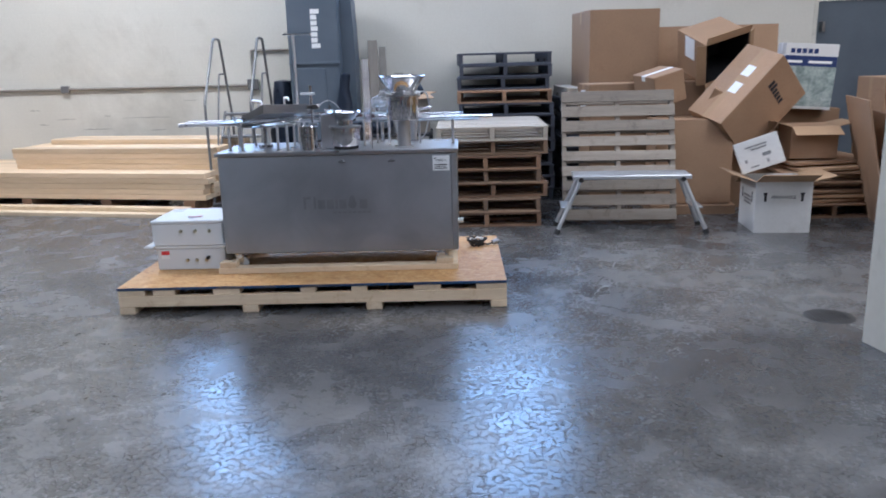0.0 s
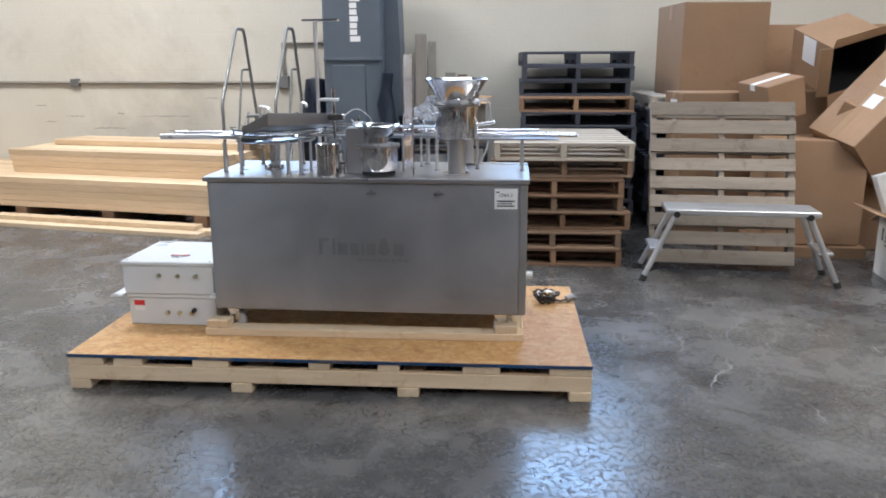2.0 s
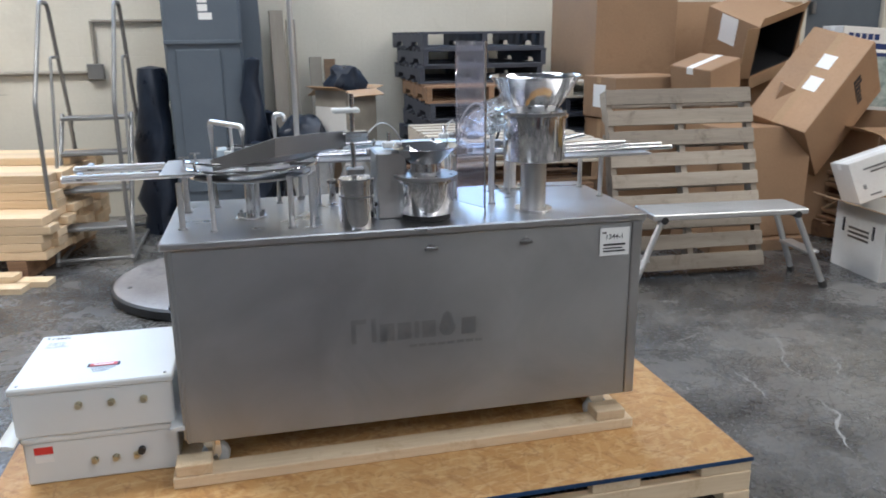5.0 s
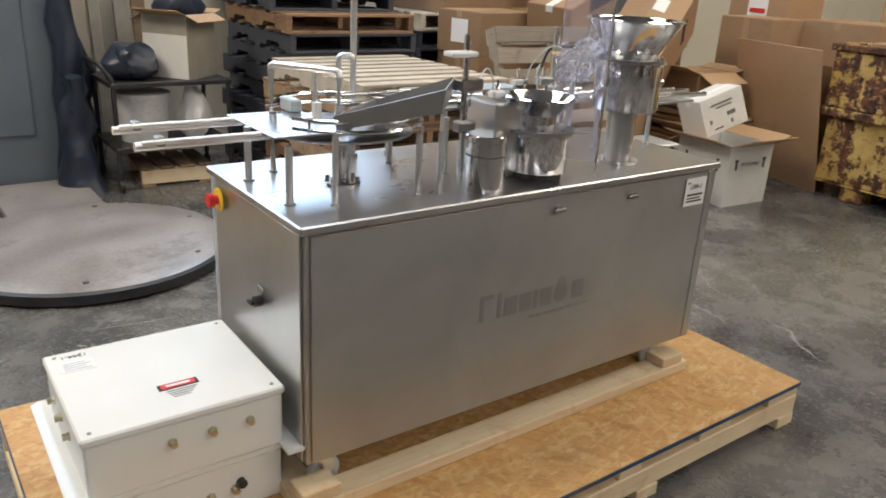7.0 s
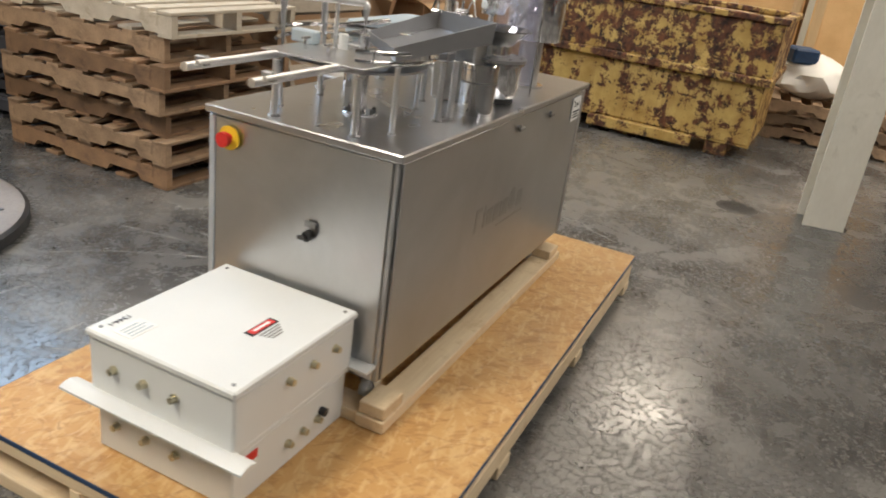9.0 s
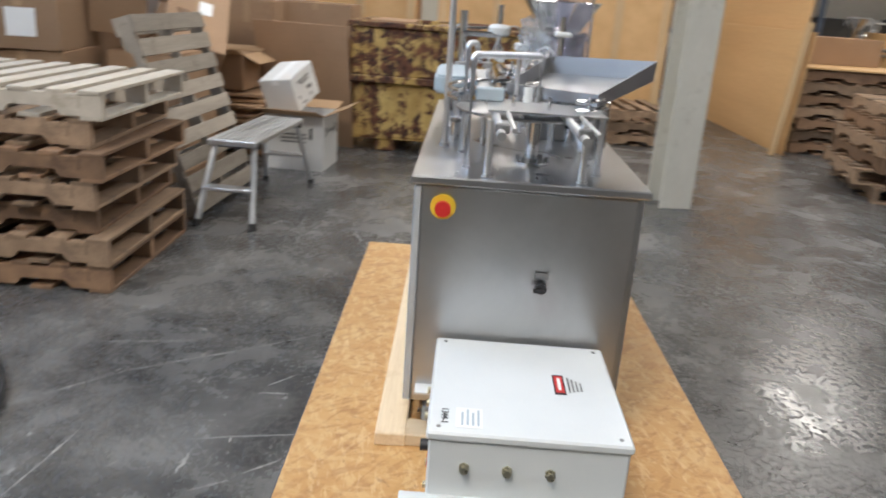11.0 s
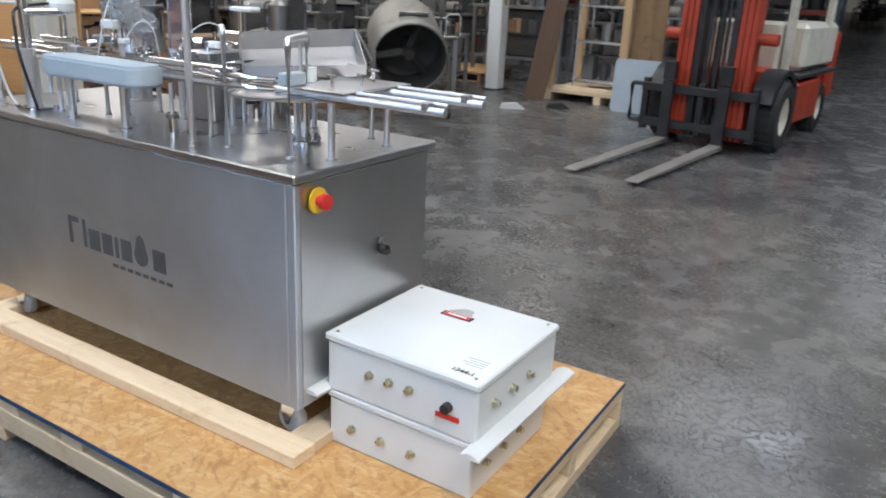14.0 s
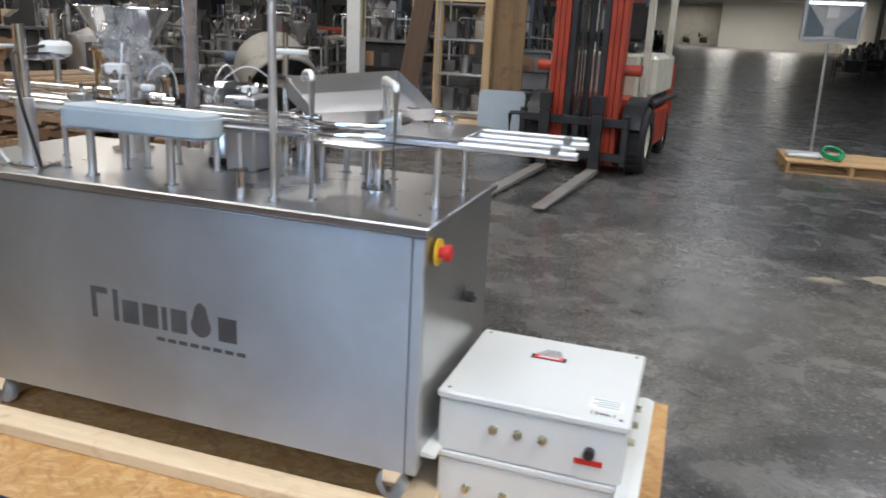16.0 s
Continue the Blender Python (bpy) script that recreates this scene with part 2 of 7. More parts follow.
def clear(name, colour, rough=0.03, ior=1.45, alpha=1.0):
    m, nt, bsdf = node_mat(name)
    bsdf.inputs["Base Color"].default_value = (*colour, 1)
    bsdf.inputs["Transmission Weight"].default_value = 1.0
    bsdf.inputs["Roughness"].default_value, bsdf.inputs["IOR"].default_value = rough, ior
    return m


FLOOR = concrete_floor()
OSB = osb()
WALL = surface("cream_painted_block_wall", (0.60, 0.57, 0.48), (0.70, 0.67, 0.58), 0.6, 0, 0.8, (1, 1, 1), 40, 0.0, (0.48, 0.45, 0.37))


def block_joints(m):
    """Courses of painted block: shallow joints pressed into the wall."""
    nt = m.node_tree
    tc = nt.nodes.new("ShaderNodeTexCoord")
    sep, com = nt.nodes.new("ShaderNodeSeparateXYZ"), nt.nodes.new("ShaderNodeCombineXYZ")
    nt.links.new(tc.outputs["Object"], sep.inputs[0])
    add = nt.nodes.new("ShaderNodeMath")
    nt.links.new(sep.outputs[0], add.inputs[0])
    nt.links.new(sep.outputs[1], add.inputs[1])
    nt.links.new(add.outputs[0], com.inputs[0])
    nt.links.new(sep.outputs[2], com.inputs[1])
    br = n_new(nt, "TexBrick", Scale=1.0)
    br.inputs["Brick Width"].default_value, br.inputs["Row Height"].default_value = 0.4, 0.2
    br.inputs["Mortar Size"].default_value, br.inputs["Mortar Smooth"].default_value = 0.006, 0.6
    br.inputs["Color1"].default_value = br.inputs["Color2"].default_value = (1, 1, 1, 1)
    br.inputs["Mortar"].default_value = (0, 0, 0, 1)
    nt.links.new(com.outputs[0], br.inputs["Vector"])
    rough = noise_of(nt, tc.outputs["Object"], 30, 5)
    bump(nt, nt.nodes["Principled BSDF"], mix(nt, 0.35, br.outputs["Color"], rough), 0.3, 0.004)


block_joints(WALL)
WHITE_WALL = surface("white_painted_wall", (0.70, 0.69, 0.63), (0.78, 0.77, 0.70), 0.6, 0, 0.5)
CEIL = surface("grey_metal_deck", (0.16, 0.16, 0.16), (0.24, 0.24, 0.23), 0.6, 0.0, 1.0)
# same sheet steel twice: dim front and daylit rear put into the tones
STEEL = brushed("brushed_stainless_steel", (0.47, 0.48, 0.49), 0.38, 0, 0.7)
STEEL_LIT = brushed("daylit_brushed_stainless", (0.62, 0.66, 0.71), 0.5, 0, 0.75)
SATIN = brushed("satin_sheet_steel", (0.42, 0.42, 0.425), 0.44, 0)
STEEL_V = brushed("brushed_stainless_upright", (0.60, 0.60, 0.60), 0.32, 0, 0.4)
POSTSTEEL = brushed("satin_round_bar", (0.84, 0.84, 0.85), 0.40, 2)
TOPSTEEL = brushed("polished_stainless_plate", (0.62, 0.62, 0.63), 0.29, 0)
CHROME = surface("polished_steel", (0.72, 0.72, 0.73), (0.82, 0.82, 0.83), 0.1, 1.0, 20, (1, 1, 1), 150, 0.03, None, 0, 0.04)
DULL = surface("dull_grey_steel", (0.22, 0.22, 0.22), (0.36, 0.36, 0.36), 0.4, 0.9, 6, (1, 1, 1), 90, 0.1, None, 0.15)
ALU = surface("aluminium", (0.55, 0.56, 0.57), (0.68, 0.69, 0.70), 0.42, 0.85, 10, (0.2, 1, 1), 120, 0.08)
PINE = wood("fresh_pine", (0.62, 0.47, 0.29), (0.80, 0.66, 0.45), 0, stain=(0.52, 0.36, 0.19))
PINE_Y = wood("fresh_pine_cross", (0.62, 0.47, 0.29), (0.80, 0.66, 0.45), 1, stain=(0.52, 0.36, 0.19))
PINE_Z = wood("fresh_pine_upright", (0.50, 0.34, 0.17), (0.68, 0.50, 0.28), 2)
LUMBER = wood("stacked_lumber", (0.57, 0.42, 0.245), (0.76, 0.60, 0.40), 0, 0.6, 0.16)
PAL_GREY = wood("weathered_pallet_wood", (0.175, 0.115, 0.07), (0.37, 0.255, 0.16), 0, 0.8, 0.35, (0.13, 0.09, 0.06))
PAL_PALE = wood("pale_pallet_wood", (0.42, 0.37, 0.29), (0.58, 0.52, 0.43), 0, 0.75, 0.14, (0.34, 0.28, 0.2))
PAL_BROWN = wood("brown_pallet_wood", (0.15, 0.088, 0.05), (0.31, 0.19, 0.106), 0, 0.75, 0.35, (0.10, 0.06, 0.04))
PAL_DARK = wood("dark_stained_pallet_wood", (0.026, 0.031, 0.046), (0.075, 0.08, 0.10), 0, 0.7, 0.35)
PLY = wood("plywood", (0.50, 0.30, 0.12), (0.66, 0.44, 0.21), 0, 0.6, 0.12, None, 4.0)
CARD = surface("corrugated_cardboard", (0.29, 0.18, 0.10), (0.37, 0.24, 0.14), 0.75, 0, 3, (1, 1, 1), 60, 0.08, (0.24, 0.145, 0.08), 0.18)
CARD_IN = surface("cardboard_inside", (0.36, 0.235, 0.13), (0.46, 0.31, 0.175), 0.75, 0, 3, (1, 1, 1), 60, 0.08, None, 0.1)
CARD_W = surface("white_cardboard", (0.64, 0.63, 0.60), (0.74, 0.73, 0.70), 0.6, 0, 4, (1, 1, 1), 60, 0.06, (0.55, 0.53, 0.49), 0.05)
BOXWHITE = surface("white_powder_coat", (0.66, 0.68, 0.675), (0.72, 0.74, 0.735), 0.32, 0, 4, (1, 1, 1), 300, 0.05, None, 0, 0.05)
PAPER = surface("paper_label", (0.78, 0.78, 0.76), (0.84, 0.84, 0.82), 0.6, 0, 8)
INK = plain("black_ink", (0.02, 0.02, 0.025), 0.6)
LOGO = surface("dark_grey_print", (0.10, 0.10, 0.105), (0.15, 0.15, 0.155), 0.5, 0.5, 12)
RED = surface("red_plastic", (0.55, 0.025, 0.02), (0.65, 0.035, 0.03), 0.35, 0, 30)
YELLOW = surface("yellow_plastic", (0.78, 0.52, 0.02), (0.86, 0.60, 0.04), 0.4, 0, 30)
BLACK = surface("black_plastic", (0.012, 0.012, 0.013), (0.03, 0.03, 0.032), 0.4, 0, 12)
RUBBER = surface("black_rubber", (0.015, 0.015, 0.015), (0.035, 0.034, 0.033), 0.75, 0, 20)
FILM = surface("dark_plastic_film", (0.008, 0.012, 0.022), (0.022, 0.031, 0.052), 0.36, 0, 14, (1, 1, 0.4), 60, 0.6)
BRASS = surface("dull_brass", (0.50, 0.47, 0.34), (0.62, 0.59, 0.45), 0.3, 1.0, 30)
BLUEGREY = surface("pale_blue_painted_cover", (0.36, 0.43, 0.48), (0.42, 0.49, 0.54), 0.4, 0, 6)
NAVY = surface("slate_blue_painted_steel", (0.088, 0.108, 0.132), (0.12, 0.142, 0.168), 0.45, 0, 3, (1, 1, 1), 80, 0.05)
BLUEPAINT = surface("blue_edge_paint", (0.008, 0.02, 0.055), (0.02, 0.08, 0.2), 0.6, 0, 4, (1, 1, 1), 90, 0.15, (0.20, 0.15, 0.09))
ORANGE = surface("red_orange_truck_paint", (0.31, 0.036, 0.016), (0.42, 0.058, 0.024), 0.4, 0, 5, (1, 1, 1), 60, 0.06, (0.16, 0.05, 0.03))
CREAM = surface("cream_truck_paint", (0.62, 0.60, 0.50), (0.72, 0.70, 0.60), 0.4, 0, 5, (1, 1, 1), 60, 0.05, (0.45, 0.42, 0.34))
BLACKSTEEL = surface("black_painted_steel", (0.02, 0.021, 0.023), (0.045, 0.046, 0.05), 0.45, 0.3, 8)
PLATE = surface("scuffed_turntable_steel", (0.24, 0.22, 0.21), (0.42, 0.39, 0.37), 0.4, 0.4, 3, (1, 1, 1), 60, 0.1, (0.10, 0.10, 0.10))
FORKSTEEL = surface("worn_fork_steel", (0.22, 0.21, 0.195), (0.42, 0.40, 0.375), 0.5, 0.4, 8)
COLPAINT = surface("chipped_off_white_paint", (0.58, 0.55, 0.46), (0.68, 0.65, 0.56), 0.5, 0, 4, (1, 1, 0.5), 50, 0.2, (0.33, 0.29, 0.22))
GREEN = surface("green_plastic", (0.02, 0.30, 0.12), (0.03, 0.40, 0.17), 0.35, 0, 20)
RUSTY = rusty_yellow("peeling_yellow_paint", 0.50)
RUSTIER = rusty_yellow("mostly_rusted_yellow_paint", 0.466)
PICTURE = surface("grey_green_printed_picture", (0.08, 0.13, 0.12), (0.50, 0.55, 0.50), 0.5, 0, 9, (1, 1, 1), 40, 0.0, (0.7, 0.72, 0.7))
PRINTBLUE = surface("dark_blue_print", (0.012, 0.028, 0.11), (0.02, 0.04, 0.15), 0.45, 0, 9, (1, 1, 1), 40, 0.0)
ACRYLIC = clear("clear_acrylic", (0.86, 0.86, 0.98), 0.04)
ACRYLIC.node_tree.nodes["Principled BSDF"].inputs["Transmission Weight"].default_value = 0.94
GLOW = plain("fluorescent_diffuser", (1.0, 0.95, 0.88), 0.5, 0, 6.0)
DAYGLOW = plain("bright_overcast_glass", (0.62, 0.8, 1.0), 0.3, 0, 2.2)
STAIR = surface("grey_painted_tube", (0.16, 0.16, 0.16), (0.24, 0.235, 0.225), 0.45, 0.4, 12)
DARKVOID = surface("dark_machine_grey", (0.05, 0.05, 0.05), (0.12, 0.115, 0.11), 0.5, 0.4, 5, (1, 1, 1), 60, 0.1, None, 0.2)
PAL_LEAN = wood("dry_grey_brown_pallet_wood", (0.235, 0.2, 0.16), (0.385, 0.335, 0.27), 0, 0.8, 0.25, (0.17, 0.14, 0.11))
HOSE = surface("milky_hose", (0.45, 0.46, 0.46), (0.58, 0.59, 0.59), 0.35, 0, 30)
TAUPE = surface("grey_brown_paint", (0.25, 0.23, 0.19), (0.36, 0.33, 0.28), 0.55, 0, 8)
WRAP = clear("crumpled_milky_film", (0.88, 0.89, 0.9), 0.14, 1.2)
WRAP.node_tree.nodes["Principled BSDF"].inputs["Transmission Weight"].default_value = 0.92
PALLET_PINE = wood("orange_pallet_pine", (0.46, 0.28, 0.12), (0.62, 0.42, 0.21), 0, 0.7, 0.15)
GRIMY = surface("grimy_steel", (0.016, 0.015, 0.014), (0.06, 0.056, 0.05), 0.6, 0.0, 7, (1, 1, 1), 60, 0.2, (0.03, 0.028, 0.025))
DUSTY = surface("dusty_grey_steel", (0.20, 0.195, 0.18), (0.34, 0.33, 0.30), 0.55, 0.5, 5, (1, 1, 1), 70, 0.15, (0.12, 0.11, 0.1))
FAINT = surface("faint_etched_print", (0.35, 0.355, 0.36), (0.40, 0.405, 0.41), 0.4, 1.0, 12)
STAIN = surface("pale_dried_spill", (0.20, 0.17, 0.12), (0.40, 0.355, 0.27), 0.7, 0, 9)
SCRATCH = surface("pale_scratched_concrete", (0.2, 0.197, 0.19), (0.46, 0.45, 0.43), 0.7, 0, 14)
OLIVE = surface("dull_yellow_plastic", (0.30, 0.25, 0.04), (0.42, 0.35, 0.07), 0.5, 0, 20)
DARKWOOD = wood("dark_brown_board", (0.07, 0.042, 0.024), (0.15, 0.092, 0.052), 2, 0.7, 0.1)
BARNWOOD = wood("weathered_brown_board", (0.15, 0.095, 0.045), (0.30, 0.20, 0.10), 2, 0.7, 0.1, (0.10, 0.065, 0.035))
RACKBLUE = surface("faded_rack_paint", (0.06, 0.08, 0.12), (0.12, 0.14, 0.18), 0.5, 0.2, 6)


# ---- mesh helpers ----
def bm_box(bm, lo, hi, bevel=0.0, m=None):
    """A box from corner to corner, its edges rounded by bevel."""
    lo, hi = Vector(lo), Vector(hi)
    r = bmesh.ops.create_cube(bm, size=1.0)
    vs = r["verts"]
    mat = Matrix.Translation((lo + hi) / 2) @ Matrix.Diagonal((*(hi - lo), 1))
    bmesh.ops.transform(bm, matrix=(m or Matrix()) @ mat, verts=vs)
    if bevel:
        es = list({e for v in vs for e in v.link_edges})
        bmesh.ops.bevel(bm, geom=es, offset=bevel, segments=1, affect="EDGES", profile=0.5)
    return bm


def bm_cyl(bm, a, b, r, seg=16, r2=None, caps=True):
    a, b = Vector(a), Vector(b)
    d = b - a
    m = Matrix.Translation((a + b) / 2) @ d.to_track_quat("Z", "Y").to_matrix().to_4x4()
    bmesh.ops.create_cone(bm, cap_ends=caps, segments=seg, radius1=r, radius2=r if r2 is None else r2, depth=d.length, matrix=m)
    return bm


def bm_tube(bm, pts, r, seg=10):
    """A round bar bent along points."""
    pts = [Vector(p) for p in pts]
    rings = []
    for i, p in enumerate(pts):
        d = (pts[min(i + 1, len(pts) - 1)] - pts[max(i - 1, 0)]).normalized()
        q = d.to_track_quat("Z", "Y")
        rings.append([bm.verts.new(p + q @ Vector((r * math.cos(2 * math.pi * k / seg), r * math.sin(2 * math.pi * k / seg), 0))) for k in range(seg)])
    for ra, rb in zip(rings, rings[1:]):
        for k in range(seg):
            bm.faces.new((ra[k], ra[(k + 1) % seg], rb[(k + 1) % seg], rb[k]))
    bm.faces.new(rings[0][::-1])
    bm.faces.new(rings[-1])
    return bm


def bm_lathe(bm, profile, seg=32, at=(0, 0, 0)):
    """A turned shape from (radius, height) pairs."""
    at = Vector(at)
    rings = [[bm.verts.new(at + Vector((max(r, 1e-4) * math.cos(2 * math.pi * k / seg), max(r, 1e-4) * math.sin(2 * math.pi * k / seg), z))) for k in range(seg)] for r, z in profile]
    for ra, rb in zip(rings, rings[1:]):
        for k in range(seg):
            bm.faces.new((ra[k], ra[(k + 1) % seg], rb[(k + 1) % seg], rb[k]))
    return bm


def bm_prism(bm, outline, a, b, axis="z"):
    """A flat outline pushed from a to b along an axis."""
    def at(p, h):
        return {"z": (p[0], p[1], h), "y": (p[0], h, p[1]), "x": (h, p[0], p[1])}[axis]
    lo = [bm.verts.new(at(p, a)) for p in outline]
    hi = [bm.verts.new(at(p, b)) for p in outline]
    n = len(outline)
    bm.faces.new(lo[::-1])
    bm.faces.new(hi)
    for k in range(n):
        bm.faces.new((lo[k], lo[(k + 1) % n], hi[(k + 1) % n], hi[k]))
    bmesh.ops.recalc_face_normals(bm, faces=bm.faces)
    return bm


def bent(pts, r=0.03, n=4):
    """Points of a line with its corners rounded."""
    pts = [Vector(p) for p in pts]
    out = [pts[0]]
    for a, b, c in zip(pts, pts[1:], pts[2:]):
        u, w = (a - b).normalized() * r, (c - b).normalized() * r
        for k in range(n + 1):
            s = k / n
            out.append((b + u) * (1 - s) ** 2 + b * 2 * s * (1 - s) + (b + w) * s ** 2)
    return out + [pts[-1]]


def solid(name, bm, material, smooth=35):
    me = bpy.data.meshes.new(name)
    bmesh.ops.recalc_face_normals(bm, faces=bm.faces)
    bm.to_mesh(me)
    bm.free()
    me.materials.append(material)
    for p in me.polygons:
        p.use_smooth = True
    me.set_sharp_from_angle(angle=radians(smooth))
    return me


def part(name, bm, material, parent, label=""):
    ob = new(name, solid(name, bm, material) if isinstance(bm, bmesh.types.BMesh) else bm)
    if parent:
        ob.parent = parent
    return tagged(ob, label) if label else ob


def thing(name, m, label, category, group="", kind=""):
    ob = new(name)
    ob.empty_display_size = 0.1
    ob.matrix_world = m
    return tagged(ob, label, category, group, kind)


def whole(name, bm, material, label, category, group="", kind="", m=None):
    ob = new(name, solid(name, bm, material))
    if m is not None:
        ob.matrix_world = m
    return tagged(ob, label, category, group, kind)


def B(*boxes, bevel=0.0):
    bm = bmesh.new()
    for lo, hi in boxes:
        bm_box(bm, lo, hi, bevel)
    return bm


def C(*rods, seg=16):
    bm = bmesh.new()
    for a, b, r in rods:
        bm_cyl(bm, a, b, r, seg)
    return bm


# ---- the hall ----
def structure(name, bm, material, label, category):
    return whole(name, bm, material, label, category, "", "structure")


NY, SY, WX, EX, TOP = 5.3, -110.0, -16.0, 14.0, 6.2
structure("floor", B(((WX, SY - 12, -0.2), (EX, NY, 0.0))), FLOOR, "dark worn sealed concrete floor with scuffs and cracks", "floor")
structure("ceiling", B(((WX, SY - 12, TOP), (EX, NY, TOP + 0.2))), CEIL, "dark grey corrugated metal roof deck overhead", "ceiling")
# north wall: courses of block with two high windows and a door let into it
WINDOWS = ((-1.6, -0.2), (2.15, 3.55))
north = structure("wall_north", B(
    ((WX, NY, 0), (6.55, NY + 0.2, 2.5)), ((7.6, NY, 0), (EX, NY + 0.2, 2.5)), ((6.55, NY, 2.15), (7.6, NY + 0.2, 2.5)),
    ((WX, NY, 2.5), (-1.6, NY + 0.2, 4.7)), ((-0.2, NY, 2.5), (2.15, NY + 0.2, 4.7)), ((3.55, NY, 2.5), (EX, NY + 0.2, 4.7)),
    ((WX, NY, 4.7), (EX, NY + 0.2, TOP))), WALL, "cream painted concrete block wall, stained low down", "wall")
structure("wall_east", B(((EX, SY - 12, 0), (EX + 0.2, NY, TOP))), WALL, "cream painted hall wall", "wall")
structure("wall_west", B(((WX - 0.2, SY - 12, 0), (WX, NY, TOP))), WALL, "cream painted hall wall", "wall")
structure("wall_south", B(((WX, SY - 0.2, 0), (-1.7, SY, TOP)), ((4.4, SY - 0.2, 0), (EX, SY, TOP)), ((-1.7, SY - 0.2, 5.6), (4.4, SY, TOP))),
          WHITE_WALL, "white painted far wall with a wide dark opening", "wall")
structure("wall_beyond", B(((WX, SY - 12.2, 0), (EX, SY - 12, TOP))), WALL, "cream wall of the room beyond the opening", "wall")
for i, (a, b) in enumerate(WINDOWS):
    w = thing("window_%d" % (i + 1), pose((a + b) / 2, NY + 0.1, 2.5), "high window with bright daylit panes", "window", "", "structure")
    h = (b - a) / 2
    part("window_frame", B(((-h, -0.05, 0), (-h + 0.05, 0.05, 2.2)), ((h - 0.05, -0.05, 0), (h, 0.05, 2.2)), ((-h + 0.05, -0.05, 0), (h - 0.05, 0.05, 0.05)),
                           ((-h + 0.05, -0.05, 2.15), (h - 0.05, 0.05, 2.2)), ((-0.02, -0.04, 0.05), (0.02, 0.04, 2.15)), bevel=0.004), COLPAINT, w)
    for s in (-1, 1):
        lo, hi = sorted((0.02 * s, (h - 0.05) * s))
        part("pane", B(((lo, 0.0, 0.05), (hi, 0.006, 2.15))), DAYGLOW, w)
# steel door in the north wall
door = thing("door_1", pose(6.55, NY + 0.06, 0), "closed slate grey steel door with a white frame", "door", "", "structure")
part("leaf", B(((0.05, -0.02, 0.01), (1.0, 0.03, 2.09)), bevel=0.003), NAVY, door)
part("door_frame", B(((0, -0.07, 0), (0.05, 0.05, 2.15)), ((1.0, -0.07, 0), (1.05, 0.05, 2.15)), ((0.05, -0.07, 2.1), (1.0, 0.05, 2.15)), bevel=0.004), COLPAINT, door)
hd = part("door_closer", B(((0.1, -0.09, 1.72), (0.14, -0.02, 1.84)), bevel=0.006), DULL, door)
# conduit along the north wall, with its junction boxes
cond = thing("conduit", pose(-3.0, NY, 1.27), "painted conduit pipe with junction boxes along the wall", "conduit")
part("pipe", C(((-3.5, -0.025, 0.02), (2.55, -0.025, 0.0), 0.018)), TAUPE, cond)
part("pipe", C(((2.62, -0.025, 0.07), (2.62, -0.025, 0.42), 0.014), ((2.62, -0.025, 0.42), (3.6, -0.025, 0.42), 0.014)), TAUPE, cond)
part("junction_box", B(((2.55, -0.06, -0.06), (2.68, -0.001, 0.07)), bevel=0.006), STAIR, cond)
part("junction_box", B(((0.18, -0.05, -0.04), (0.28, -0.001, 0.05)), bevel=0.006), STAIR, cond)
# housings for the overhead lamps, added out of view
for lx, ly, watts, colour in LAMPS:
    lamp = thing("ceiling_light", pose(lx, ly, 5.65), "white strip light under the roof, added out of view", "ceiling light", "strip lights in the hall")
    part("housing", B(((-1.25, -0.7, 0), (1.25, 0.7, 0.08)), bevel=0.01), BOXWHITE, lamp)
    part("hanger", C(((-0.9, 0, 0.08), (-0.9, 0, 0.55), 0.006), seg=8), DULL, lamp)
    part("hanger", C(((0.9, 0, 0.08), (0.9, 0, 0.55), 0.006), seg=8), DULL, lamp)

# steel column by the work place
col = thing("steel_column", pose(4.42, -0.82, 0, 0, 0, 10), "chipped off-white steel column with a dark base plate", "column", "", "structure")
part("flange", B(((-0.13, -0.125, 0.0), (-0.112, 0.125, TOP)), bevel=0.002), COLPAINT, col)
part("flange", B(((0.112, -0.125, 0.0), (0.13, 0.125, TOP)), bevel=0.002), COLPAINT, col)
part("web", B(((-0.112, -0.006, 0.0), (0.112, 0.006, TOP))), COLPAINT, col)
part("base_plate", B(((-0.10, -0.15, 0.0), (0.11, -0.008, 0.018)), bevel=0.003), BLACKSTEEL, col)
drain = thing("floor_drain", pose(4.29, -0.31, 0), "round cast iron floor drain grate with slots", "drain")
bm = bmesh.new()
bm_lathe(bm, [(0.0, 0.003), (0.13, 0.003), (0.14, 0.0)], 32)
part("rim", bm, GRIMY, drain)
for k in range(-4, 5):
    w = math.sqrt(0.11 ** 2 - (k * 0.024) ** 2)
    part("slot", B(((k * 0.024 - 0.006, -w, 0.0032), (k * 0.024 + 0.006, w, 0.0042))), BLACK, drain)

# pale scratches and cracks in the floor, and dried spills
rs = random.Random(12)


